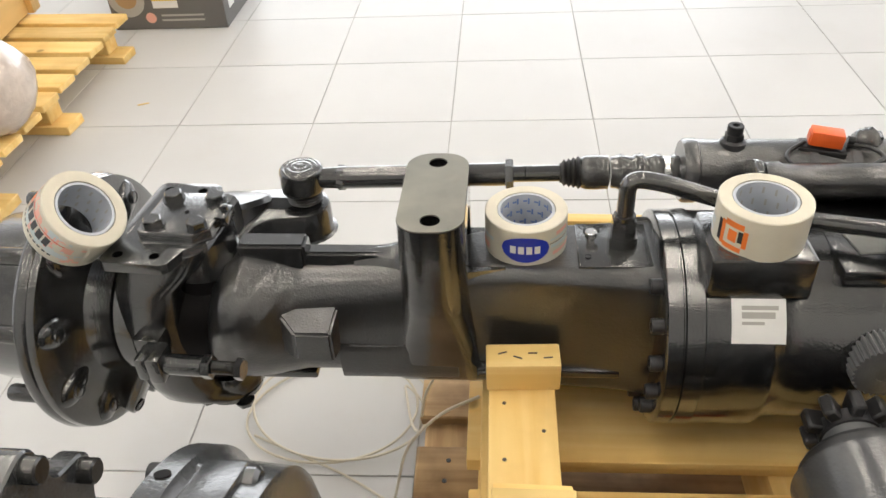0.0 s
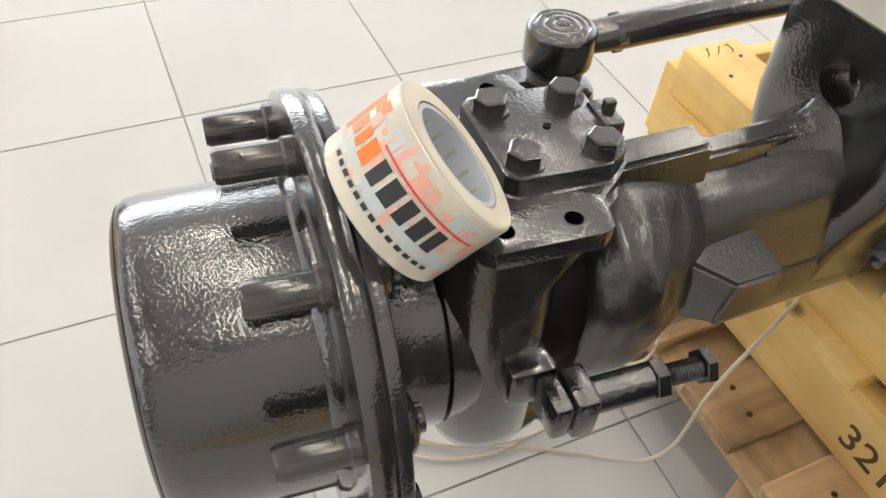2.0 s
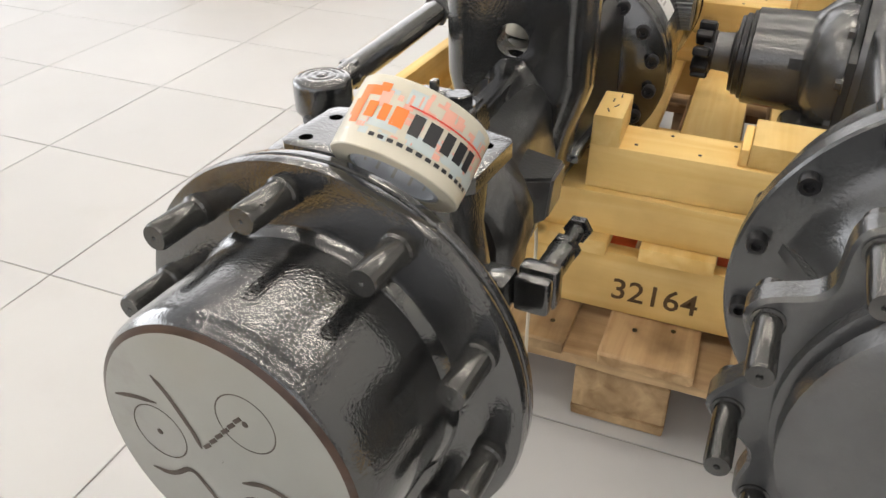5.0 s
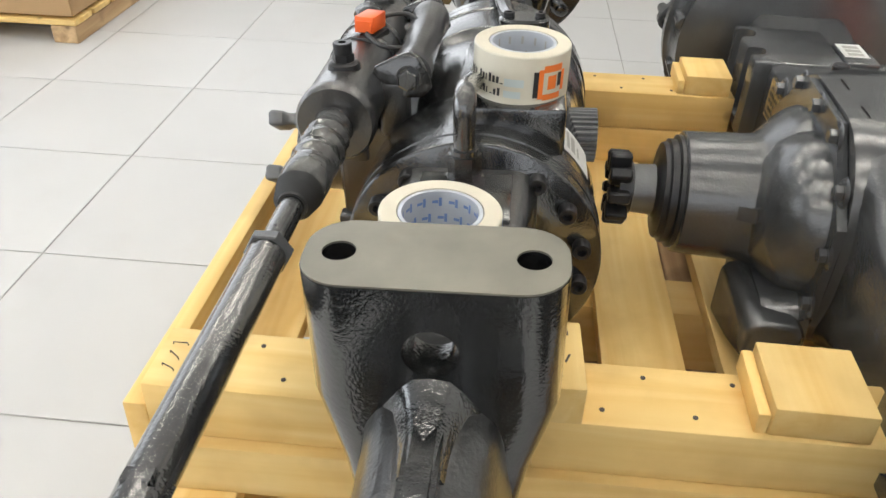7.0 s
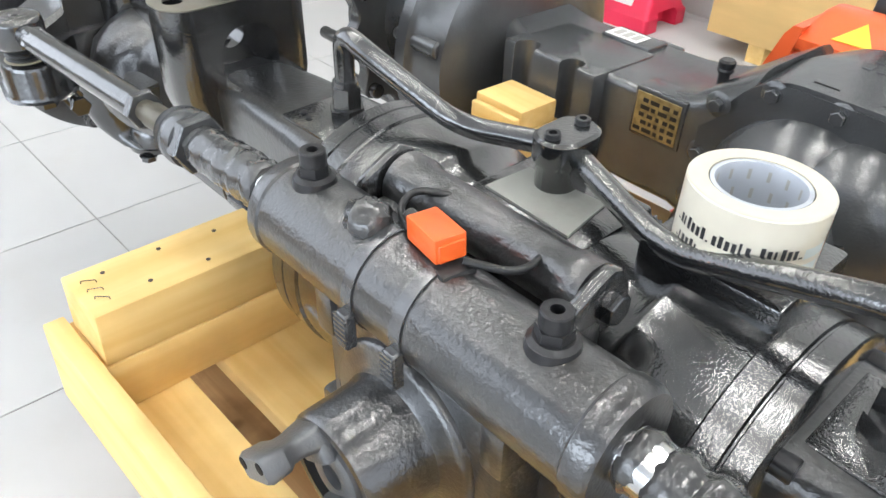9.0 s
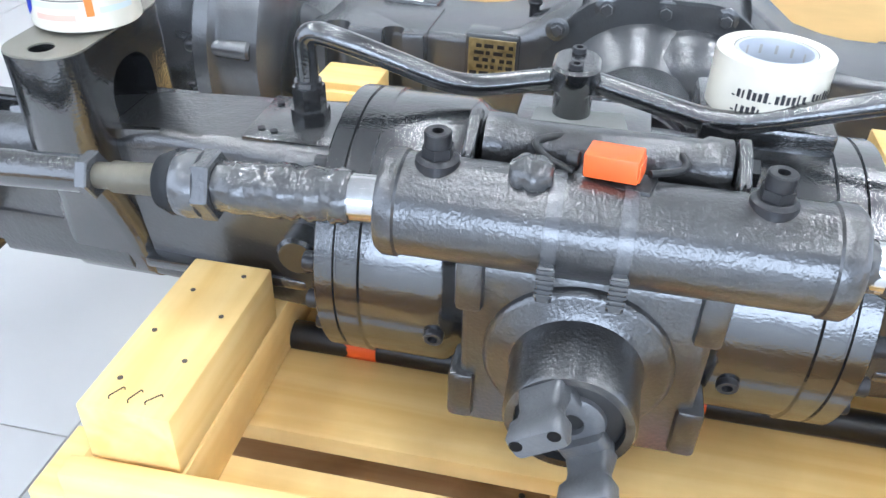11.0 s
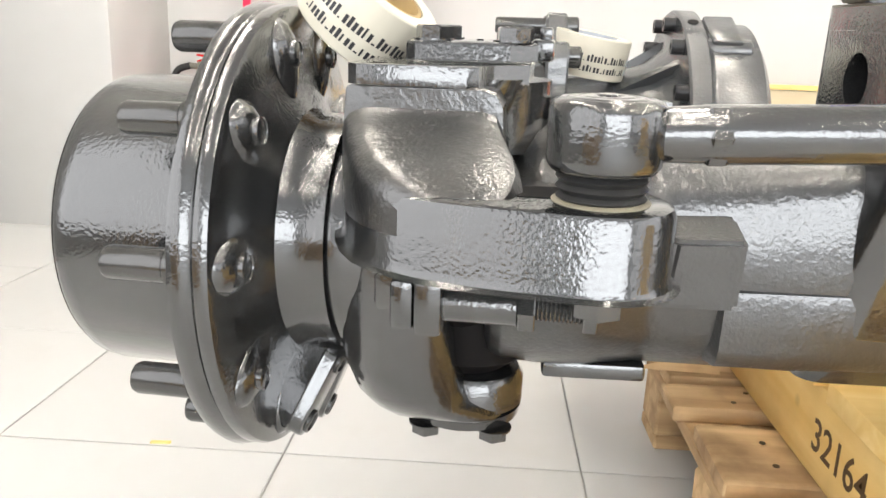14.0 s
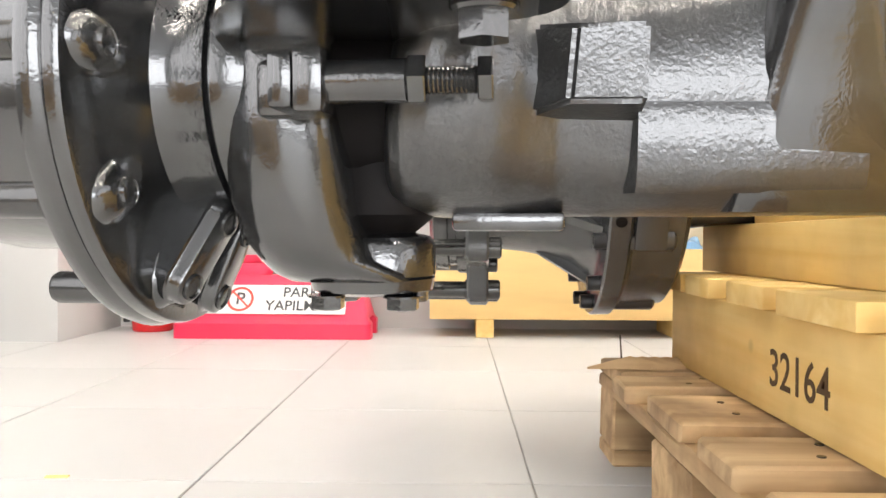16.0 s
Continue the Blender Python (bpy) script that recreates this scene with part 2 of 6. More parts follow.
PLY = mat("plywood_face", (0.74, 0.5, 0.2), rough=0.55, var=0.1, vscale=3, stretch=(1, 1, 6), bump=0.1, bscale=100)
BACKBOARD = mat("pale_back_board", (0.55, 0.45, 0.29), rough=0.6, var=0.1, vscale=3, stretch=(1, 1, 6), bump=0.1, bscale=100)
TILE = mat("white_floor_tile", (0.58, 0.58, 0.575), rough=0.4, spec=0.15, var=0.04, vscale=2, dirt=(0.51, 0.49, 0.46), dscale=5, damt=0.25, rvar=0.07, bump2=0.03, b2scale=6, objrand=0.025)
GROUT = mat("tile_joint", (0.4, 0.395, 0.375), rough=0.8, var=0.3, vscale=9)
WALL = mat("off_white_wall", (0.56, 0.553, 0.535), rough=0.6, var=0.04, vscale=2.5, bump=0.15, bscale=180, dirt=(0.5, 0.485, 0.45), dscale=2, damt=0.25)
# out-of-view walls, greyed so that upright paint faces reflect less light
UNSEEN_WALL = mat("unseen_dark_wall", (0.27, 0.27, 0.265), rough=0.6, var=0.06, vscale=3, bump=0.05, bscale=120)
CEIL = mat("grey_ceiling", (0.42, 0.42, 0.42), rough=0.8, var=0.03, vscale=2)
PINK = mat("pink_red_plastic", (0.78, 0.028, 0.085), rough=0.38, var=0.08, vscale=8, dirt=(0.5, 0.05, 0.07), dscale=8, damt=0.35)
PANELGREY = mat("grey_poster", (0.42, 0.41, 0.38), rough=0.35, var=0.05, vscale=3)
SIGNTEXT = mat("dark_lettering", (0.045, 0.045, 0.05), rough=0.5)
YELLOWM = mat("machine_yellow", (0.75, 0.42, 0.02), rough=0.45, var=0.1, vscale=30)
REDEXT = mat("red_enamel", (0.6, 0.008, 0.012), rough=0.2, var=0.08, vscale=6, coat=0.5)
BLUEFILM = mat("blue_film", (0.14, 0.3, 0.5), rough=0.14, var=0.35, vscale=9, bump=0.4, bscale=25, bump2=1.0, b2scale=9, coat=0.6)
JACK = mat("orange_red_enamel", (0.82, 0.13, 0.03), rough=0.32, var=0.06, vscale=10, dirt=(0.3, 0.1, 0.05), dscale=8, damt=0.35)
BLACKP = mat("black_enamel", (0.012, 0.012, 0.013), rough=0.35, var=0.2, vscale=10)
CARTON = mat("brown_carton", (0.42, 0.27, 0.13), rough=0.75, var=0.1, vscale=5, bump=0.1, bscale=120)
GREYBOX = mat("grey_printed_carton", (0.13, 0.125, 0.12), rough=0.5, var=0.06, vscale=8)
BUBBLE = mat("bubble_wrap", (0.6, 0.51, 0.44), rough=0.16, var=0.12, vscale=25, bump=1.0, bscale=90, bump2=1.0, b2scale=28, coat=0.5)
SEALC = mat("dull_seal_ring", (0.3, 0.27, 0.2), rough=0.5, var=0.1, vscale=40)
CREAMWIRE = mat("cream_strap", (0.62, 0.57, 0.46), rough=0.5, var=0.1, vscale=20)
BRASSPLATE = mat("type_plate", (0.34, 0.27, 0.13), rough=0.35, metal=0.6, var=0.45, vscale=70)
NUMBERS = mat("stamped_brown", (0.1, 0.055, 0.02), rough=0.7, var=0.35, vscale=60)
LAMP = glow("lamp_tube", (1.0, 0.945, 0.85), 48.0)
LAMPBODY = mat("lamp_body", (0.7, 0.7, 0.7), rough=0.5)

# ---- mesh helpers ----


def bmn():
    return bmesh.new()


def basis(d):
    """Two vectors across the unit direction d."""
    d = Vector(d).normalized()
    a = Vector((0, 0, 1)) if abs(d.z) < 0.9 else Vector((1, 0, 0))
    u = a.cross(d).normalized()
    return d, u, d.cross(u)


def ring_loft(bm, rings, cap=True, closed=False):
    vs = [[bm.verts.new(p) for p in r] for r in rings]
    n = len(vs[0])
    pairs = list(zip(vs[:-1], vs[1:])) + ([(vs[-1], vs[0])] if closed else [])
    for a, b in pairs:
        for i in range(n):
            j = (i + 1) % n
            bm.faces.new((a[i], a[j], b[j], b[i]))
    if cap and not closed:
        bm.faces.new(vs[0])
        bm.faces.new(list(reversed(vs[-1])))
    return vs


def lathe(bm, prof, o=(0, 0, 0), d=(1, 0, 0), n=40, cap=True, closed=False):
    """A profile of (distance along d, radius) turned about the line through o."""
    o, (d, u, w) = Vector(o), basis(d)
    rings = [[o + d * a + (u * math.cos(2 * math.pi * i / n) + w * math.sin(2 * math.pi * i / n)) * r for i in range(n)] for a, r in prof]
    return ring_loft(bm, rings, cap, closed)


def rod(bm, p, q, r, n=20, r2=None, bev=0.0):
    p, q = Vector(p), Vector(q)
    h = (q - p).length
    r2 = r if r2 is None else r2
    if bev:
        lathe(bm, [(0, r - bev), (bev, r), (h - bev, r2), (h, r2 - bev)], p, q - p, n)
    else:
        lathe(bm, [(0, r), (h, r2)], p, q - p, n)


def box(bm, x0, x1, y0, y1, z0, z1, bev=0.002, seg=2, m=None):
    mm = Matrix.Translation(((x0 + x1) / 2, (y0 + y1) / 2, (z0 + z1) / 2)) @ Matrix.Diagonal((abs(x1 - x0), abs(y1 - y0), abs(z1 - z0), 1))
    if m is not None:
        mm = m @ mm
    vs = bmesh.ops.create_cube(bm, size=1, matrix=mm)["verts"]
    if bev:
        es = list({e for v in vs for e in v.link_edges})
        bmesh.ops.bevel(bm, geom=es, offset=bev, segments=seg, affect="EDGES", profile=0.5, clamp_overlap=True)


def rrect(hx, hy, r, k=5, side=1):
    """A rounded rectangle, as points in order; side: the steps of its upright sides."""
    r = min(r, hx, hy)
    out = []
    for cx, cy, a0 in ((hx - r, hy - r, 0), (-hx + r, hy - r, 90), (-hx + r, -hy + r, 180), (hx - r, -hy + r, 270)):
        for i in range(k + 1):
            a = radians(a0 + 90 * i / k)
            out.append((cx + r * math.cos(a), cy + r * math.sin(a)))
        if a0 in (90, 270):
            sg = -1 if a0 == 90 else 1
            out += [(sg * hx, -sg * (hy - r) * (1 - 2 * j / side)) for j in range(1, side)]
    return out


def circle(cx, cy, r, n=20):
    return [(cx + r * math.cos(2 * math.pi * i / n), cy + r * math.sin(2 * math.pi * i / n)) for i in range(n)]


def plate(bm, outline, holes, z0, z1, m=None, bev=0.0):
    """A plate with holes: an outline in x and y, from z0 to z1, laid by m."""
    m = m or Matrix.Identity(4)
    before = set(bm.edges)
    for z in (z0, z1):
        es = []
        for loop in (outline, *holes):
            vs = [bm.verts.new(m @ Vector((x, y, z))) for x, y in loop]
            es += [bm.edges.new((vs[i], vs[(i + 1) % len(vs)])) for i in range(len(vs))]
        bmesh.ops.triangle_fill(bm, use_beauty=True, use_dissolve=True, edges=es)
    for loop in (outline, *holes):
        lo = [bm.verts.new(m @ Vector((x, y, z0))) for x, y in loop]
        hi = [bm.verts.new(m @ Vector((x, y, z1))) for x, y in loop]
        for i in range(len(loop)):
            j = (i + 1) % len(loop)
            bm.faces.new((lo[i], lo[j], hi[j], hi[i]))
    bmesh.ops.remove_doubles(bm, verts=list({v for e in bm.edges if e not in before for v in e.verts}), dist=1e-6)
    if bev:
        es = [e for e in bm.edges if e not in before and len(e.link_faces) == 2 and e.calc_face_angle(0) > 1.0]
        bmesh.ops.bevel(bm, geom=es, offset=bev, segments=2, affect="EDGES", profile=0.5, clamp_overlap=True)


def bend_path(pts, r=0.03, k=6):
    """The points of a path with its corners rounded."""
    pts = [Vector(p) for p in pts]
    out = [pts[0]]
    for a, b, c in zip(pts[:-2], pts[1:-1], pts[2:]):
        rr = min(r, (a - b).length * 0.48, (c - b).length * 0.48)
        p, q = b + (a - b).normalized() * rr, b + (c - b).normalized() * rr
        for i in range(k + 1):
            t = i / k
            out.append(p * (1 - t) ** 2 + b * 2 * t * (1 - t) + q * t * t)
    return out + [pts[-1]]


def sweep(bm, pts, r, n=14, cap=True):
    pts = [Vector(p) for p in pts]
    d = (pts[1] - pts[0]).normalized()
    _, u, w = basis(d)
    rings = []
    for i, p in enumerate(pts):
        t = (pts[min(i + 1, len(pts) - 1)] - pts[max(i - 1, 0)]).normalized()
        u = (u - t * u.dot(t)).normalized()
        w = t.cross(u)
        rings.append([p + (u * math.cos(2 * math.pi * k / n) + w * math.sin(2 * math.pi * k / n)) * r for k in range(n)])
    ring_loft(bm, rings, cap)


def to_mesh(bm, name, material, angle=38, smooth=True):
    bmesh.ops.recalc_face_normals(bm, faces=bm.faces)
    me = bpy.data.meshes.new(name)
    bm.to_mesh(me)
    bm.free()
    me.materials.append(material)
    if smooth:
        me.polygons.foreach_set("use_smooth", [True] * len(me.polygons))
        me.set_sharp_from_angle(angle=radians(angle))
    return me


def part(name, bm, material, parent=None, label="", m=None, angle=38):
    ob = new(name, to_mesh(bm, name, material, angle))
    if parent is not None:
        ob.parent = parent
    if m is not None:
        ob.matrix_basis = m
    if label:
        ob["label"] = label
    return ob


def piece(name, me, parent, m, label=""):
    """One more object on a mesh that is already there."""
    ob = new(name, me)
    ob.parent = parent
    ob.matrix_basis = m
    if label:
        ob["label"] = label
    return ob


def carve(bm, cutters):
    """The body less the cutters: a new bmesh."""
    body = new("carve_body", to_mesh(bm, "carve_body", PAINT, smooth=False))
    tools = []
    for c in cutters:
        t = new("carve_tool", to_mesh(c, "carve_tool", PAINT, smooth=False))
        tools.append(t)
        md = body.modifiers.new("cut", "BOOLEAN")
        md.operation, md.object, md.solver = "DIFFERENCE", t, "EXACT"
    dg = bpy.context.evaluated_depsgraph_get()
    dg.update()
    me = bpy.data.meshes.new_from_object(body.evaluated_get(dg))
    out = bmesh.new()
    out.from_mesh(me)
    for o in (body, *tools):
        old = o.data
        bpy.data.objects.remove(o)
        bpy.data.meshes.remove(old)
    bpy.data.meshes.remove(me)
    return out


def thing(name, label, category, group="", kind="", m=None):
    ob = new(name)
    ob.empty_display_size = 0.05
    if m is not None:
        ob.matrix_basis = m
    return tagged(ob, label, category, group, kind)


def letters(name, text, size, material, parent, m, extrude=0.0004, align="CENTER", label="", shear=0.0, bold=0.0):
    cu = bpy.data.curves.new(name, "FONT")
    cu.body, cu.size, cu.extrude, cu.align_x, cu.align_y, cu.shear, cu.offset = text, size, extrude, align, "CENTER", shear, bold
    cu.resolution_u = 3
    tmp = bpy.data.objects.new("tmp_text", cu)
    scene.collection.objects.link(tmp)
    dg = bpy.context.evaluated_depsgraph_get()
    dg.update()
    me = bpy.data.meshes.new_from_object(tmp.evaluated_get(dg))
    bpy.data.objects.remove(tmp)
    bpy.data.curves.remove(cu)
    me.name = name
    me.materials.clear()
    me.materials.append(material)
    return piece(name, me, parent, m, label)


def spin(deg, axis):
    return Matrix.Rotation(radians(deg), 4, axis)


def along(p, d):
    """A pose at p whose z axis points along d."""
    d, u, w = basis(d)
    return Matrix.Translation(p) @ Matrix((u, w, d)).transposed().to_4x4()


def hex_mesh(name, r, h, material, washer=True):
    """A bolt head along z, its foot at 0."""
    bm = bmn()
    if washer:
        lathe(bm, [(0, r * 1.18), (h * 0.16, r * 1.18)], (0, 0, 0), (0, 0, 1), 20)
    lathe(bm, [(0, r), (h * 0.9, r), (h, r * 0.86)], (0, 0, h * 0.1), (0, 0, 1), 6)
    return to_mesh(bm, name, material, 25)


def socket_mesh(name, r, h, material):
    """A socket-head screw along z, with its hexagon sunk."""
    bm = bmn()
    lathe(bm, [(0, r), (h * 0.9, r), (h, r * 0.92), (h, r * 0.52), (h * 0.45, r * 0.5)], (0, 0, 0), (0, 0, 1), 18)
    return to_mesh(bm, name, material, 30)


HEX = hex_mesh("bolt", 0.0135, 0.0105, PAINT)
HEXS = hex_mesh("bolt", 0.0095, 0.009, PAINT2)
SOCK = socket_mesh("socket_screw", 0.0105, 0.016, BLACKOX)
SOCKS = socket_mesh("socket_screw", 0.0075, 0.008, BLACKOX)

# ---- room ----
X0, X1, Y0, Y1, ZT = -4.2, 2.53, -2.26, 6.6, 3.1


def structure(name, bm, material, label):
    return tagged(part(name, bm, material), label, name.split("_")[0], kind="structure")


bm = bmn()
box(bm, X0 - 0.2, X1 + 0.2, Y0 - 0.2, Y1 + 0.2, -0.2, -0.0026, 0)
FLOOR = structure("floor", bm, GROUT, "white glazed square floor tiles with grey joints")
for nm, b in (("wall_east_1", (X1, X1 + 0.2, Y0 - 0.2, Y1 + 0.2, -0.2, 0.4)), ("wall_east_2", (X1, X1 + 0.2, Y0 - 0.2, Y1 + 0.2, 2.75, ZT)),
              ("wall_east_3", (X1, X1 + 0.2, Y0 - 0.2, 0.4, 0.4, 2.75)), ("wall_east_4", (X1, X1 + 0.2, Y1 - 0.6, Y1 + 0.2, 0.4, 2.75)), ("wall_west_1", (X0 - 0.2, X0, Y0 - 0.2, Y1 + 0.2, -0.2, 0.4)), ("wall_west_2", (X0 - 0.2, X0, Y0 - 0.2, Y1 + 0.2, 2.75, ZT)),
              ("wall_west_3", (X0 - 0.2, X0, Y0 - 0.2, Y0 + 0.6, 0.4, 2.75)), ("wall_west_4", (X0 - 0.2, X0, Y1 - 0.6, Y1 + 0.2, 0.4, 2.75)),
              ("wall_south", (X0, X1, Y0 - 0.2, Y0, -0.2, ZT)), ("wall_north_1", (X0, X1, Y1, Y1 + 0.2, -0.2, 0.25)), ("wall_north_2", (X0, X1, Y1, Y1 + 0.2, 2.75, ZT)),
              ("wall_north_3", (X0, X0 + 0.5, Y1, Y1 + 0.2, 0.25, 2.75)), ("wall_north_4", (X1 - 0.5, X1, Y1, Y1 + 0.2, 0.25, 2.75))):
    bm = bmn()
    box(bm, *b, 0)
    structure(nm, bm, WALL if nm == "wall_south" else UNSEEN_WALL, "plain off-white painted wall" if nm == "wall_south" else "unseen wall, greyed to darken what the axles reflect")
bm = bmn()
box(bm, X0 - 0.2, X1 + 0.2, Y0 - 0.2, Y1 + 0.2, ZT, ZT + 0.2, 0)
structure("ceiling", bm, CEIL, "plain grey ceiling")
bm = bmn()
box(bm, 2.075, X1 + 0.01, Y0 - 0.01, -1.80, -0.004, ZT, 0.004)
structure("wall_pillar", bm, WALL, "off-white painted square pillar in the corner")

# shop window: daylight comes through its opening
WIN = thing("window_1", "wide shop window with slim posts", "window", kind="structure")
for i in range(5):
    bm = bmn()
    x = X0 + 0.5 + (X1 - X0 - 1.0) * i / 4
    box(bm, x - 0.03, x + 0.03, Y1 + 0.05, Y1 + 0.12, 0.25, 2.75, 0.004)
    part("post", bm, LAMPBODY, WIN)
lamp = bpy.data.lights.new("window_light", "AREA")
lamp.shape, lamp.size, lamp.size_y, lamp.energy, lamp.color = "RECTANGLE", X1 - X0 - 1.1, 2.4, 250.0, (0.9, 0.95, 1.0)
wl = new("window_light", lamp)
wl.matrix_basis = look(((X0 + X1) / 2, Y1 + 0.03, 1.5), ((X0 + X1) / 2, 0, 1.5))

# unseen west opening, added as a fill light for the upright wood faces
WEST_FILL = thing("window_2", "unseen window with slim posts, added for side light", "window", kind="structure")
for i in range(5):
    bm = bmn()
    y = Y0 + 0.6 + (Y1 - Y0 - 1.2) * i / 4
    box(bm, X0 - 0.12, X0 - 0.05, y - 0.03, y + 0.03, 0.4, 2.75, 0.004)
    part("post", bm, LAMPBODY, WEST_FILL)
lamp = bpy.data.lights.new("west_fill_light", "AREA")
lamp.shape, lamp.size, lamp.size_y, lamp.energy, lamp.color = "RECTANGLE", Y1 - Y0 - 1.3, 2.25, 70.0, (0.95, 0.97, 1.0)
wl = new("west_fill_light", lamp)
wl.matrix_basis = look((X0 - 0.03, (Y0 + Y1) / 2, 1.57), (0, (Y0 + Y1) / 2, 1.57))

# unseen glazing added on the east side to brighten faces towards +x
EAST_FILL = thing("window_3", "unseen window with slim posts, added for side light", "window", kind="structure")
for i in range(4):
    bm = bmn()
    y = 0.4 + (Y1 - 1.0) * i / 3
    box(bm, X1 + 0.05, X1 + 0.12, y - 0.03, y + 0.03, 0.4, 2.75, 0.004)
    part("post", bm, LAMPBODY, EAST_FILL)
lamp = bpy.data.lights.new("east_fill_light", "AREA")
lamp.shape, lamp.size, lamp.size_y, lamp.energy, lamp.color = "RECTANGLE", Y1 - 1.1, 2.25, 70.0, (0.95, 0.97, 1.0)
wl = new("east_fill_light", lamp)
wl.matrix_basis = look((X1 + 0.03, (Y1 - 0.2) / 2, 1.57), (0, (Y1 - 0.2) / 2, 1.57))

# ceiling lamps: rows of tubes


def ceiling_light(x, y):
    t = thing("ceiling_light", "long white ceiling light with two bright tubes", "ceiling light", "ceiling lights", m=pose(x, y, ZT))
    b = bmn()
    box(b, -0.07, 0.07, -0.62, 0.62, -0.04, 0, 0.003)
    part("lamp_body", b, LAMPBODY, t)
    for s in (-0.035, 0.035):
        b = bmn()
        rod(b, (s, -0.59, -0.055), (s, 0.59, -0.055), 0.013, 10)
        part("tube", b, LAMP, t, "glowing white tube")
    return t


first = ceiling_light(-2.9, -1.2)
for i in range(4):
    for j in range(3):
        if i or j:
            copy_thing(first, pose(-2.9 + 1.6 * i, -1.2 + 1.65 * j, ZT))

# ---- things on the floor behind the axles ----


def crate_behind():
    t = thing("open_crate", "long open plywood crate on wooden feet with a black printed mark", "crate", m=pose(0, 0, 0))
    xa, xb = -1.75, 0.915
    b = bmn()
    box(b, xa, xb, -2.0, -1.978, 0.062, 0.30, 0.002)
    part("front_panel", b, PLY, t, "plywood front panel with a printed mark")
    b = bmn()
    box(b, xa, xb, -2.238, -2.222, 0.062, 0.51, 0.002)
    part("back_panel", b, BACKBOARD, t, "pale unpainted back board")
    b = bmn()
    box(b, xa, xb, -2.24, -2.218, 0.512, 0.53, 0.002)
    part("top_batten", b, PINE_X, t)
    for x in (xb - 0.018, xa):
        b = bmn()
        box(b, x, x + 0.018, -2.22, -2.002, 0.062, 0.30, 0.002)
        part("end_panel", b, PLY, t)
    b = bmn()
    box(b, xa + 0.02, xb - 0.02, -2.22, -2.002, 0.062, 0.08, 0)
    part("bottom_panel", b, PLY, t)
    for x in (0.70, 0.04, -0.75, -1.5):
        b = bmn()
        box(b, x, x + 0.06, -2.22, -1.985, 0.0, 0.0615, 0.003)
        part("foot", b, PINE_Y, t)
    # printed gear mark with a bar of lettering and a paper label
    b = bmn()
    outline = []
    for i in range(60):
        a = 2 * math.pi * i / 60
        r = 0.046 if (i // 3) % 2 else 0.037
        outline.append((r * math.cos(a), r * math.sin(a)))
    plate(b, outline, [circle(0, 0, 0.024, 24)], 0, 0.0006, Matrix.Translation((0.185, -1.977, 0.21)) @ spin(90, "X"))
    part("printed_mark", b, INK_BLACK, t, "black printed gear shape")
    b = bmn()
    for i in range(7):
        box(b, 0.115 - i * 0.03, 0.092 - i * 0.03, -1.9775, -1.977, 0.186, 0.222, 0)
    box(b, 0.14, -0.09, -1.9775, -1.977, 0.168, 0.174, 0)
    part("printed_bar", b, INK_BLACK, t)
    b = bmn()
    box(b, -0.135, -0.225, -1.9775, -1.977, 0.235, 0.285, 0)
    lb = part("paper_label", b, WHITE, t, "small white paper label")
    b = bmn()
    for i in range(4):
        box(b, -0.145 - 0.02 * i, -0.158 - 0.02 * i, -1.977, -1.9765, 0.245, 0.275, 0)
    part("label_bar", b, SIGNTEXT, lb)


crate_behind()


def wrapped_load(x0, x1, ytop, seed):
    rnd = random.Random(seed)
    b = bmn()
    rings = []
    n = 40
    for i in range(110):
        t = i / 109
        x = x0 + (x1 - x0) * t
        r = 0.1 + 0.022 * math.sin(t * 9 + seed) + 0.008 * math.sin(t * 31 + 2 * seed) + 0.005 * math.sin(t * 57 + seed * 3)
        if i in (0, 109):
            r *= 0.4
        rings.append([Vector((x, -2.11 + 0.9 * r * math.cos(2 * math.pi * k / n) + rnd.uniform(-0.0012, 0.0012),
                              ytop - 0.11 + r * 1.05 * math.sin(2 * math.pi * k / n) + 0.006 * math.sin(k * 0.9 + i * 0.45) + 0.004 * math.sin(k * 0.5 - i * 0.8) + rnd.uniform(-0.0012, 0.0012))) for k in range(n)])
    ring_loft(b, rings)
    ob = part("wrapped_shaft", b, BLUEFILM, angle=75)
    tagged(ob, "long machine part wrapped in shiny blue plastic film in the crate", "wrapped part", "wrapped parts in the crate")


wrapped_load(0.89, -0.02, 0.36, 3)
wrapped_load(-0.05, -1.7, 0.405, 5)


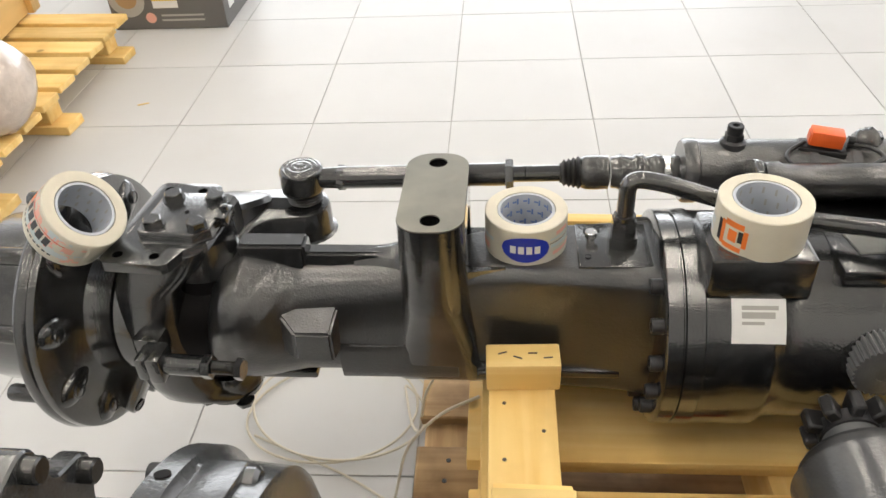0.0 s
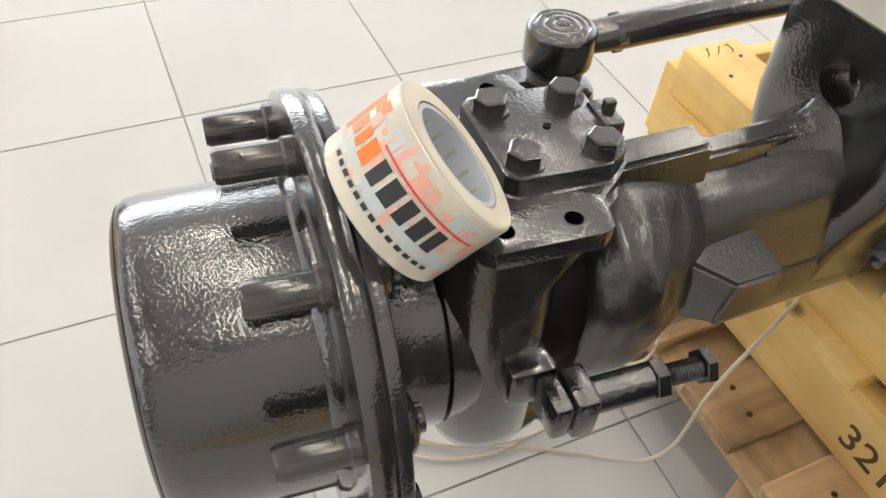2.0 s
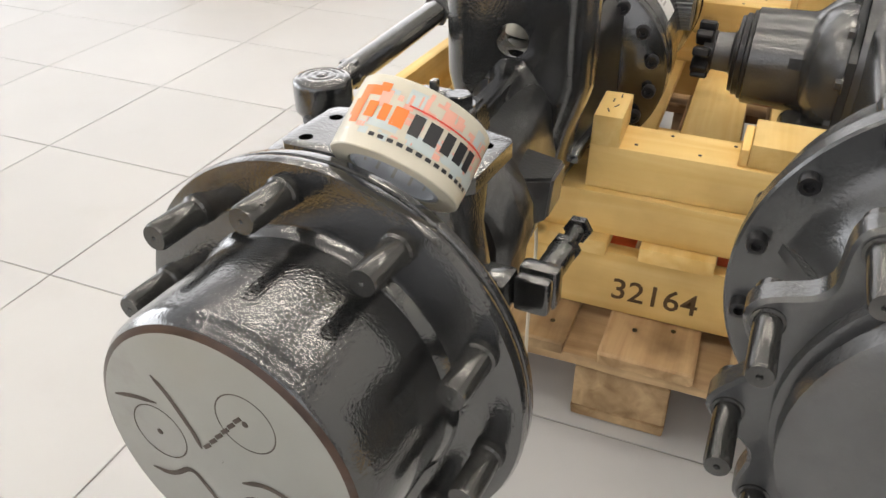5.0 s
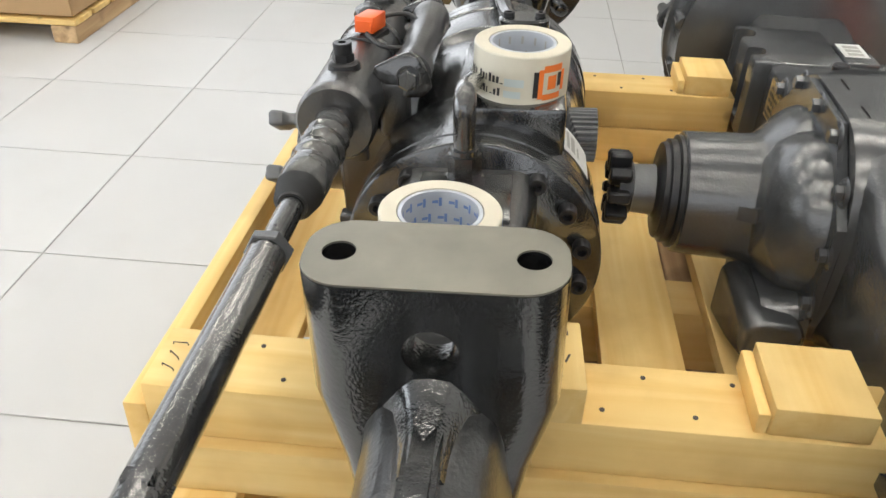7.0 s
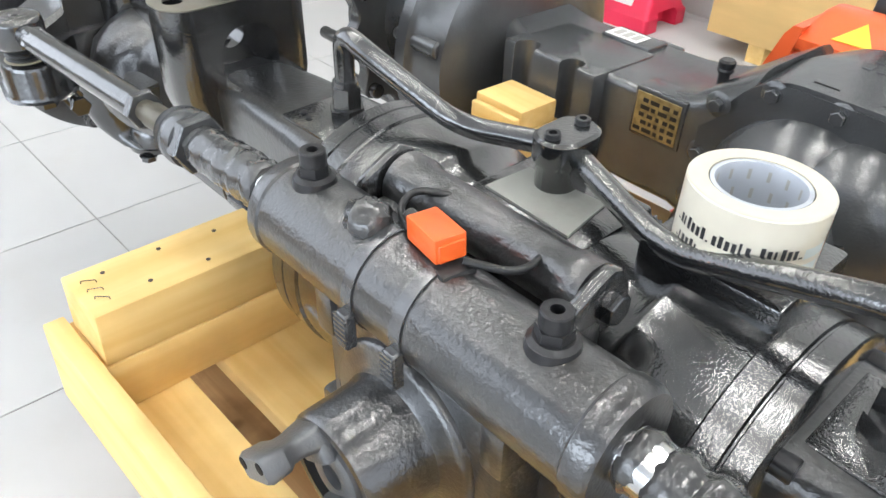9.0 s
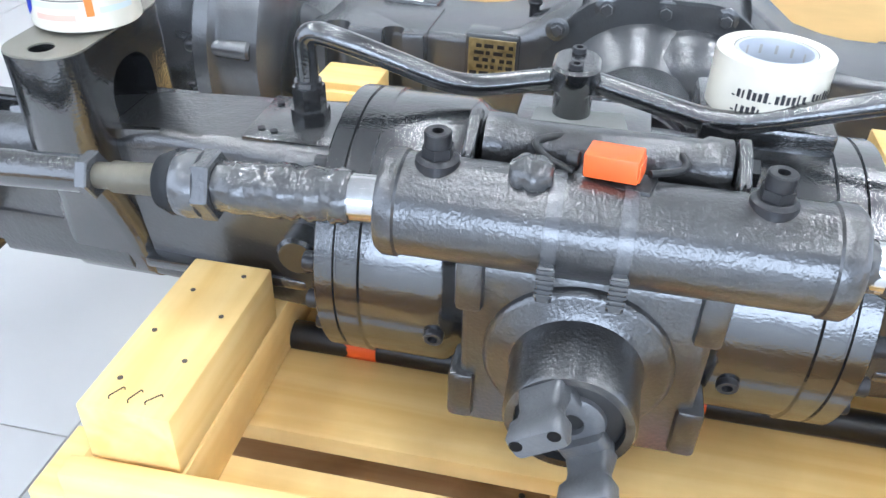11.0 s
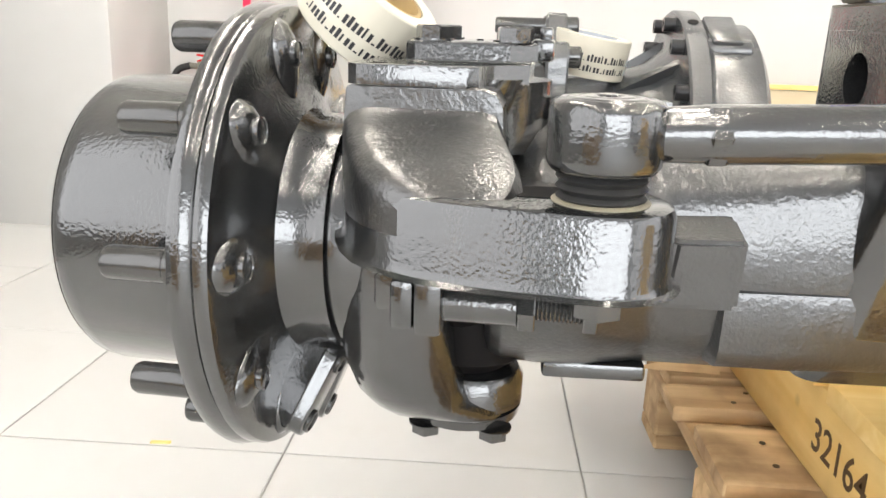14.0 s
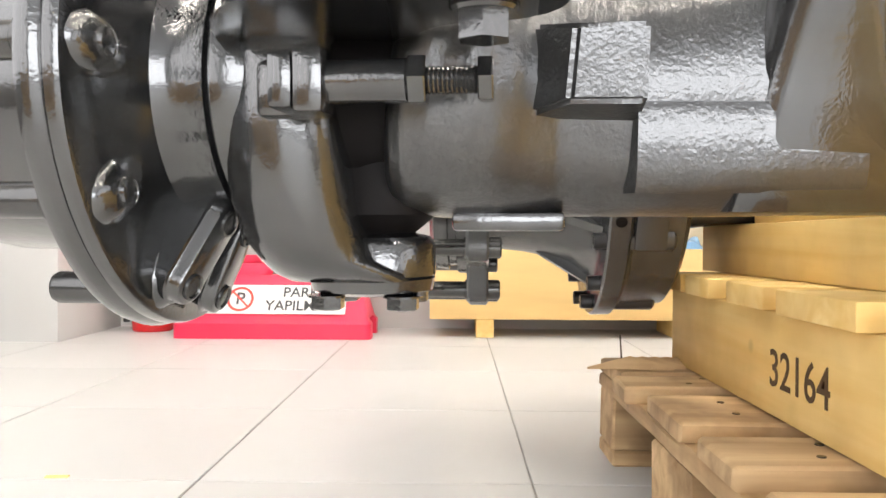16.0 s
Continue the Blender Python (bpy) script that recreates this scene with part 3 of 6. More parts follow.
def barrier_sign():
    t = thing("parking_sign", "pink plastic floor sign with grey poster and white no-parking plate", "floor sign", m=pose(0, 0, 0))
    xa, xb = 1.105, 1.755
    xm = (xa + xb) / 2
    # heavy foot: sloped sides, open arch at the ends
    rings = []
    for z, hx, y0, y1, r in ((0.0, 0.325, -1.905, -2.165, 0.02), (0.05, 0.325, -1.905, -2.165, 0.02), (0.062, 0.315, -1.915, -2.155, 0.02), (0.19, 0.285, -1.985, -2.085, 0.02), (0.205, 0.265, -1.995, -2.075, 0.02)):
        rings.append([Vector((xm + px, (y0 + y1) / 2 + py, z)) for px, py in rrect(hx, abs(y1 - y0) / 2, r, 4)])
    b = bmn()
    ring_loft(b, rings)
    arch = bmn()
    box(arch, xa - 0.02, xa + 0.06, -1.975, -2.095, -0.02, 0.065, 0.012)
    arch2 = bmn()
    box(arch2, xb - 0.06, xb + 0.02, -1.975, -2.095, -0.02, 0.065, 0.012)
    part("foot", carve(b, [arch, arch2]), PINK, t, "heavy pink-red plastic foot")
    for x in (xm - 0.105, xm + 0.105):
        b = bmn()
        rings = []
        for z, hx in ((0.203, 0.075), (0.21, 0.082), (0.235, 0.082), (0.245, 0.07)):
            rings.append([Vector((x + px, -2.035 + py, z)) for px, py in rrect(hx, 0.035, 0.03, 4)])
        ring_loft(b, rings)
        part("socket", b, PINK, t)
    # frame with cut corners round the poster
    c = 0.06
    hw, z0, z1 = 0.292, 0.245, 1.06

    def cut_rect(i):
        a, lo, hi, k = hw - i, z0 + i, z1 - i, c - i * 0.4
        return [(-a + k, lo), (a - k, lo), (a, lo + k), (a, hi - k), (a - k, hi), (-a + k, hi), (-a, hi - k), (-a, lo + k)]

    b = bmn()
    place = Matrix.Translation((xm, -2.02, 0)) @ spin(90, "X")
    plate(b, cut_rect(0), [cut_rect(0.024)], 0, 0.03, place, 0.004)
    part("frame_rim", b, PINK, t, "pink plastic rim with cut corners")
    b = bmn()
    plate(b, cut_rect(0.0245), [], 0.008, 0.022, place)
    poster = part("poster", b, PANELGREY, t, "grey poster with yellow machines and dark lettering")
    face = Matrix(((-1, 0, 0, xm), (0, 0, 1, -1.9975), (0, 1, 0, 0), (0, 0, 0, 1)))
    for txt, z in (("THE EXPORT COMPANY", 0.385), ("(İHRACAT ŞİRKETİDİR)", 0.347)):
        letters("lettering", txt, 0.036, SIGNTEXT, poster, face @ Matrix.Translation((0, z, 0)))
    # two small printed machines
    for sx, k in ((0.11, 0), (-0.14, 1)):
        b = bmn()
        m = face @ Matrix.Translation((-sx, 0.49, 0))
        if k == 0:
            plate(b, [(-0.09, 0.02), (0.02, 0.02), (0.02, 0.1), (0.07, 0.06), (0.1, 0.02), (0.1, 0.05), (0.05, 0.13), (-0.05, 0.13), (-0.07, 0.07), (-0.09, 0.06)], [], 0, 0.0006, m)
        else:
            plate(b, [(-0.1, 0.1), (-0.06, 0.13), (-0.02, 0.06), (0.02, 0.03), (0.08, 0.03), (0.08, 0.07), (0.06, 0.11), (0.02, 0.11), (0.0, 0.07), (-0.06, 0.15), (-0.11, 0.11)], [], 0, 0.0006, m)
        part("printed_machine", b, YELLOWM, poster)
        for cx in (-0.055, 0.05):
            b = bmn()
            if k == 0:
                plate(b, circle(cx, 0.015, 0.026, 18), [], 0.0006, 0.0012, m)
            else:
                plate(b, rrect(0.026, 0.013, 0.013, 4), [], 0.0006, 0.0012, m @ Matrix.Translation((0.035 + 0.5 * cx, 0.012, 0)))
            part("printed_wheel", b, SIGNTEXT, poster)
    # white plate on the slope of the foot
    slope = math.degrees(math.atan2(0.07, 0.128))
    pl = Matrix.Translation((xm - 0.005, -1.9465, 0.126)) @ Matrix(((-1, 0, 0, 0), (0, 0, 1, 0), (0, 1, 0, 0), (0, 0, 0, 1))) @ spin(-slope, "X")
    b = bmn()
    plate(b, rrect(0.235, 0.052, 0.004, 2), [], 0.0, 0.003, pl)
    board = part("white_plate", b, WHITE, t, "white plate reading PARK YAPILMAZ")
    letters("lettering", "PARK", 0.05, SIGNTEXT, board, pl @ Matrix.Translation((0.085, 0.024, 0.0032)), bold=0.0006)
    letters("lettering", "YAPILMAZ", 0.05, SIGNTEXT, board, pl @ Matrix.Translation((0.085, -0.024, 0.0032)), bold=0.0006)
    b = bmn()
    plate(b, circle(-0.115, 0, 0.044, 36), [circle(-0.115, 0, 0.036, 36)], 0.003, 0.0042, pl)
    q = pl @ Matrix.Translation((-0.115, 0, 0.0036)) @ spin(-45, "Z")
    box(b, -0.037, 0.037, -0.003, 0.003, -0.0005, 0.0008, 0, m=q)
    part("ban_ring", b, INK_RED, board, "red no-parking ring")
    letters("lettering", "P", 0.06, SIGNTEXT, board, pl @ Matrix.Translation((-0.115, 0, 0.0028)), bold=0.001)


barrier_sign()


def extinguisher():
    t = thing("fire_extinguisher", "red fire extinguisher with a black hose on the floor", "fire extinguisher", m=pose(1.905, -2.135, 0))
    b = bmn()
    lathe(b, [(0.0, 0.066), (0.004, 0.07), (0.03, 0.0725), (0.40, 0.0725), (0.44, 0.066), (0.47, 0.045), (0.485, 0.022), (0.5, 0.02)], (0, 0, 0), (0, 0, 1), 36)
    part("cylinder", b, REDEXT, t, "glossy red steel cylinder")
    # printed label
    for z0, z1, a0, a1, mt, nm in ((0.13, 0.29, 55, 125, mat("label_blue", (0.09, 0.03, 0.1), 0.4, var=0.4, vscale=60), "label"), (0.19, 0.24, 70, 120, mat("label_gold", (0.5, 0.36, 0.16), 0.4, var=0.3, vscale=40), "label_patch"),
                                 (0.27, 0.277, 62, 118, WHITE, "label_bar"), (0.142, 0.15, 65, 115, WHITE, "label_bar")):
        b = bmn()
        rr = 0.0729 if nm == "label" else 0.0734
        va = [b.verts.new((rr * math.cos(radians(a0 + (a1 - a0) * i / 12)), rr * math.sin(radians(a0 + (a1 - a0) * i / 12)), z0)) for i in range(13)]
        vb = [b.verts.new((v.co.x, v.co.y, z1)) for v in va]
        for i in range(12):
            b.faces.new((va[i], va[i + 1], vb[i + 1], vb[i]))
        part(nm, b, mt, t)
    b = bmn()
    rod(b, (0, 0, 0.495), (0, 0, 0.54), 0.02, 18, bev=0.003)
    rod(b, (0.0, 0, 0.52), (0.05, 0, 0.525), 0.011, 14)
    part("valve", b, BARE, t, "brass-grey valve")
    for z, a in ((0.545, 18), (0.56, -8)):
        b = bmn()
        box(b, -0.1, 0.02, -0.011, 0.011, -0.004, 0.004, 0.002, m=Matrix.Translation((0, 0, z)) @ spin(a, "Y"))
        part("lever", b, REDEXT, t, "red grip lever")
    b = bmn()
    sweep(b, bend_path([(0.045, 0, 0.525), (0.1, 0.0, 0.51), (0.115, 0.0, 0.4), (0.095, 0.005, 0.2), (0.09, 0.01, 0.03)], 0.06, 8), 0.012, 12)
    part("hose", b, RUBBER, t, "black rubber hose")


extinguisher()


def pallet_jack():
    t = thing("pallet_jack", "orange hand pallet truck with a black pole, forks under the pallet", "pallet truck", m=pose(0, 0, 0))
    xc = 0.068
    rings = []
    for z, hx, y0, y1 in ((0.2, 0.185, -0.79, -0.9), (0.3, 0.17, -0.79, -0.905), (0.49, 0.094, -0.795, -0.905), (0.512, 0.088, -0.795, -0.905), (0.516, 0.09, -0.786, -0.905), (0.534, 0.084, -0.784, -0.905),
                          (0.541, 0.08, -0.79, -0.904), (0.568, 0.07, -0.84, -0.9), (0.5735, 0.064, -0.852, -0.893)):
        rings.append([Vector((xc + px, (y0 + y1) / 2 + py, z)) for px, py in rrect(hx, abs(y1 - y0) / 2, 0.012, 3)])
    b = bmn()
    ring_loft(b, rings)
    # slanting side cheeks, thicker than the hood
    for s in (-1, 1):
        ring_loft(b, [[Vector((xc + s * x, y, z)) for x, z in ((0.14, 0.2), (0.215, 0.2), (0.098, 0.535), (0.086, 0.552), (0.07, 0.552))] for y in (-0.905, -0.782)])
    part("pump_housing", b, JACK, t, "orange enamelled housing")
    b = bmn()
    plate(b, [(-0.032, -0.024), (0.032, -0.024), (0.0, 0.026)], [], 0, 0.0012, Matrix(((-1, 0, 0, xc - 0.005), (0, -0.88, 0.475, -0.8145), (0, 0.475, 0.88, 0.5555), (0, 0, 0, 1))))
    part("warning_sticker", b, mat("sticker_yellow", (0.8, 0.6, 0.04), 0.4), t)
    face = Matrix(((-1, 0, 0, xc - 0.03), (0, 0.02, 1.0, -0.789), (0, 1.0, -0.02, 0.452), (0, 0, 0, 1)))
    b = bmn()
    plate(b, circle(0, 0, 0.05, 32), [], 0, 0.001, face)
    badge = part("round_badge", b, WHITE, t, "round white badge with a dark toothed ring")
    b = bmn()
    plate(b, [((0.031 if (i // 3) % 2 else 0.026) * math.cos(2 * math.pi * i / 48), (0.031 if (i // 3) % 2 else 0.026) * math.sin(2 * math.pi * i / 48)) for i in range(48)], [circle(0, 0, 0.018, 20)], 0.001, 0.0016, face)
    box(b, -0.026, 0.026, -0.007, 0.007, 0.0016, 0.0022, 0, m=face)
    part("badge_ring", b, mat("badge_purple", (0.06, 0.025, 0.1), 0.4), badge)
    for s in (-1, 1):
        b = bmn()
        box(b, xc + s * 0.185 - 0.075, xc + s * 0.185 + 0.075, -0.92, 0.24, 0.052, 0.085, 0.012, 3)
        part("fork", b, JACK, t, "orange steel fork")
        b = bmn()
        rod(b, (xc + s * 0.185 - 0.035, 0.12, 0.037), (xc + s * 0.185 + 0.035, 0.12, 0.037), 0.037, 20)
        part("roller", b, RUBBER, t)
        b = bmn()
        rod(b, (xc + s * 0.07 - 0.025, -0.97, 0.09), (xc + s * 0.07 + 0.025, -0.97, 0.09), 0.09, 28, bev=0.01)
        part("steer_wheel", b, RUBBER, t)
    b = bmn()
    box(b, xc - 0.24, xc + 0.24, -0.95, -0.88, 0.055, 0.25, 0.015, 3)
    part("fork_bridge", b, JACK, t)
    b = bmn()
    rod(b, (xc + 0.055, -0.9, 0.09), (xc + 0.055, -0.96, 0.09), 0.03)
    rod(b, (xc, -0.95, 0.15), (xc, -0.95, 0.45), 0.03)
    part("pump", b, BLACKP, t)
    b = bmn()
    box(b, -0.018, 0.018, -0.014, 0.014, 0, 0.75, 0.004, m=Matrix.Translation((xc + 0.01, -0.93, 0.42)) @ spin(-3, "Y") @ spin(10, "X"))
    pole = part("pole", b, BLACKP, t, "black steel pole")
    b = bmn()
    box(b, -0.026, 0.026, -0.02, 0.02, 0.06, 0.24, 0.006, m=Matrix.Translation((xc + 0.01, -0.93, 0.42)) @ spin(-3, "Y") @ spin(10, "X"))
    part("pole_socket", b, BLACKP, t, "black socket of the pole")
    b = bmn()
    plate(b, circle(0, 0, 0.021, 28), [circle(0, 0, 0.016, 28)], 0, 0.001, Matrix(((-1, 0, 0, xc + 0.005), (0, 0.17, 0.985, -0.937), (0, 0.985, -0.17, 0.615), (0, 0, 0, 1))))
    part("ban_sticker", b, INK_RED, pole)
    b = bmn()
    plate(b, circle(0, 0, 0.0165, 28), [], 0, 0.0008, Matrix(((-1, 0, 0, xc + 0.005), (0, 0.17, 0.985, -0.937), (0, 0.985, -0.17, 0.615), (0, 0, 0, 1))))
    part("sticker_face", b, WHITE, pole)
    b = bmn()
    sweep(b, bend_path([(-0.02, 0, 0), (-0.11, 0, 0.05), (-0.11, 0, 0.2), (0.11, 0, 0.2), (0.11, 0, 0.05), (0.02, 0, 0)], 0.05), 0.013, 12)
    part("grip_loop", b, BLACKP, t, m=Matrix.Translation((xc + 0.09, -1.065, 1.2)) @ spin(10, "X"))


pallet_jack()

# ---- pallet and cradle under the axles ----


def old_pallet():
    t = thing("old_pallet", "weathered grey-brown wooden pallet with rough boards under the cradle", "pallet", m=pose(0, -0.2, 0))
    rnd = random.Random(4)

    def plank(name, x0, x1, y0, y1, z0, z1, mt):
        b = bmn()
        cx, cy, cz = (x0 + x1) / 2, (y0 + y1) / 2, (z0 + z1) / 2
        box(b, x0 - cx, x1 - cx, y0 - cy, y1 - cy, z0 - cz, z1 - cz, 0.003, 1)
        bmesh.ops.subdivide_edges(b, edges=[e for e in b.edges if e.calc_length() > 0.3], cuts=9)
        for v in b.verts:
            v.co += Vector((rnd.uniform(-1, 1), rnd.uniform(-1, 1), rnd.uniform(-0.6, 0.6))) * 0.0016
        return part(name, b, mt, t, m=pose(cx, cy, cz, 0, 0, rnd.uniform(-0.25, 0.25)))

    decks = ((-0.4, -0.255), (-0.23, -0.147), (-0.099, 0.042), (0.094, 0.194), (0.255, 0.4))
    for y0, y1 in decks:
        sh = rnd.uniform(-0.012, 0.012)
        plank("deck_board", -0.605 + sh, 0.605 + sh, y0, y1, 0.122, 0.144, OLD_X)
    for x in (-0.6, -0.0725, 0.455):
        plank("cross_board", x, x + 0.145, -0.4, 0.4, 0.1, 0.1215, OLD_Y)
        for yb in (-0.4, -0.0725, 0.3):
            w = 0.145 if yb == -0.0725 else 0.1
            plank("block", x, x + 0.145, yb, yb + w, 0.0225, 0.0995, OLD_X)
    for yb, w in ((-0.4, 0.1), (-0.0725, 0.145), (0.3, 0.1)):
        plank("bottom_board", -0.6, 0.6, yb, yb + w, 0.0, 0.022, OLD_X)
    # splinter and bent nail at the worn corner
    b = bmn()
    for i in range(5):
        x, yy = 0.5 + 0.02 * i, -0.33 + 0.012 * i
        ring_loft(b, [[Vector((x - 0.06, yy - 0.01, 0.1442)), Vector((x - 0.06, yy + 0.01, 0.1442)), Vector((x - 0.06, yy, 0.149))],
                      [Vector((x, yy - 0.012, 0.146)), Vector((x, yy + 0.012, 0.146)), Vector((x, yy, 0.155 + 0.002 * i))],
                      [Vector((x + 0.06, yy - 0.003, 0.1445)), Vector((x + 0.06, yy + 0.003, 0.1445)), Vector((x + 0.06, yy, 0.147))]])
    part("splinter", b, OLD_X, t, "torn wood splinters")
    b = bmn()
    rod(b, (0.577, -0.352, 0.144), (0.58, -0.351, 0.185), 0.0013, 8)
    part("nail", b, STUDM, t, "thin bent nail")
    nm = to_mesh((lambda bb: (rod(bb, (0, 0, 0), (0, 0, 0.0012), 0.004, 10), bb)[1])(bmn()), "nail_head", STUDM)
    for y0, y1 in decks:
        for x in (-0.53, 0.53, 0.0):
            for k in (0.3, 0.7):
                piece("nail_head", nm, t, pose(x + rnd.uniform(-0.03, 0.03), y0 + (y1 - y0) * k, 0.1438))


old_pallet()


def cradle():
    t = thing("timber_cradle", "new yellow pine cradle of beams and slats stamped 32164", "cradle", m=pose(0, 0, 0.1445))
    rnd = random.Random(9)
    zb = -0.1445

    def plank(name, x0, x1, y0, y1, z0, z1, mt, label="", tilt=0.0, bev=0.0025):
        b = bmn()
        cx, cy, cz = (x0 + x1) / 2, (y0 + y1) / 2, (z0 + z1) / 2
        box(b, x0 - cx, x1 - cx, y0 - cy, y1 - cy, z0 - cz, z1 - cz, bev, 2)
        return part(name, b, mt, t, label, m=pose(cx, cy, cz + zb, 0, 0, tilt))

    for s in (-1, 1):
        xo = s * 0.5
        nb = plank("number_board", xo, xo - s * 0.028, -0.56, 0.31, 0.1455, 0.254, PINE_Y, "pine board stamped 32164 in brown")
        if s < 0:
            m = Matrix(((0, 0, -1, -0.0143), (-1, 0, 0, 0), (0, 1, 0, 0.0), (0, 0, 0, 1))) @ Matrix.Translation((0.092, -0.012, 0))
        else:
            m = Matrix(((0, 0, 1, 0.0143), (1, 0, 0, 0), (0, 1, 0, 0.0), (0, 0, 0, 1))) @ Matrix.Translation((0.0, -0.006, 0))
        letters("stamped_number", "32164", 0.054, NUMBERS, nb, m, 0.0002, bold=0.0004)
    plank("middle_bearer", -0.088, -0.004, -0.56, 0.31, 0.1455, 0.254, PINE_Y)
    for y0, y1, e in ((0.222, 0.311, 0), (0.05, 0.179, 0.0), (-0.137, 0.018, 0.005), (-0.293, -0.183, 0.0), (-0.44, -0.342, 0.004), (-0.56, -0.475, 0.0)):
        plank("slat", -0.512 - e, 0.512 + e, y0, y1, 0.2545, 0.2795, PINE_X, tilt=rnd.uniform(-0.15, 0.15))
    rail = plank("side_rail", -0.478, 0.44, 0.3125, 0.3375, 0.258, 0.37, PINE_X)
    rail.matrix_basis = pose(-0.019, 0.325, 0.314 + zb, 0, 1.8, 0)
    for s in (-1, 1):
        x0 = 0.333 if s > 0 else -0.482
        x1 = x0 + (0.09 if s > 0 else 0.088)
        plank("lower_beam", x0 - (0.012 if s < 0 else 0), x1 + (0.012 if s > 0 else 0), -0.62, 0.311, 0.280, 0.3495, PINE_Y, tilt=0.2)
        plank("upper_beam", x0, x1, 0.079, 0.309, 0.350, 0.42, PINE_Y, tilt=-0.2)
        plank("upper_beam", x0, x1, -0.44, -0.086, 0.350, 0.42, PINE_Y, tilt=0.2)
        plank("chock", x0 - 0.004, x1 + 0.006, -0.128, -0.086, 0.4205, 0.467, PINE_X, tilt=1.5)
        plank("chock", x0 + 0.004, x1 + 0.012, -0.43 + 0.03 * (s < 0), -0.35 + 0.045 * (s < 0), 0.4205, 0.456, PINE_X, tilt=-1)
        ye = -0.35 + 0.045 * (s < 0)
        plank("chock_strip", x0 + 0.006, x1 + 0.01, ye + 0.0005, ye + 0.013, 0.4205, 0.446, PINE_X, tilt=-1.5)
        # dark pencil marks on the blocks
        for k in range(4):
            b = bmn()
            px, py, pz = x0 + 0.018 + 0.02 * k, (-0.112 if k % 2 else -0.104), 0.4672 + zb
            q = Matrix.Translation((px, py, pz)) @ spin(rnd.uniform(-25, 25), "Z")
            box(b, -0.006, 0.006, -0.0011, 0.0011, -0.0003, 0.0003, 0, m=q)
            part("pencil_mark", b, GROOVE, t)
        # nail heads and staples
        nm = to_mesh((lambda bb: (rod(bb, (0, 0, 0), (0, 0, 0.0008), 0.0027, 10), bb)[1])(bmn()), "nail_head", GROOVE)
        for k in range(6):
            piece("nail_head", nm, t, pose(x0 + 0.02 + 0.05 * (k % 2) + rnd.uniform(-0.006, 0.006), 0.1 + 0.034 * k, 0.42 + zb))
        for k in range(5):
            piece("nail_head", nm, t, pose(x0 + 0.02 + 0.05 * (k % 2), -0.15 - 0.045 * k, 0.42 + zb))
        st = to_mesh((lambda bb: (sweep(bb, bend_path([(0, -0.008, -0.002), (0, -0.008, 0.003), (0, 0.008, 0.003), (0, 0.008, -0.002)], 0.002, 3), 0.0007, 6), bb)[1])(bmn()), "staple", STUDM)
        for k in range(3):
            piece("staple", st, t, pose(x0 + 0.025 + 0.018 * k, 0.289, 0.4205 + zb, 0, 0, rnd.uniform(-50, 50)))


cradle()

# ---- steering axle ----
AX = thing("steering_axle", "dark grey glossy steering axle with hubs and tie rods on timber", "axle", m=Matrix.Translation((0, -0.005, 0.447)) @ pose(0, 0, 0, -2.2, 0.25, -0.54) @ Matrix.Translation((0, 0, -0.447)))
ZC = 0.447
SCREW_HOLE = to_mesh((lambda bb: (rod(bb, (0, 0, 0), (0, 0, 0.002), 0.004, 12), bb)[1])(bmn()), "small_screw", BLACKOX)


def arm_section(s, x, hy, top, bot, r, y=0.0):
    half = (top - bot) / 2
    k = min(1.0, max(0.0, (x - 0.5) / 0.1)) * min(1.0, max(0.0, (0.84 - x) / 0.06))
    return [Vector((s * x, y + py * (1 + k * (0.2 - 0.32 * abs(pz) / half)), (top + bot) / 2 + pz)) for py, pz in rrect(hy, half, r, 7, 4)]


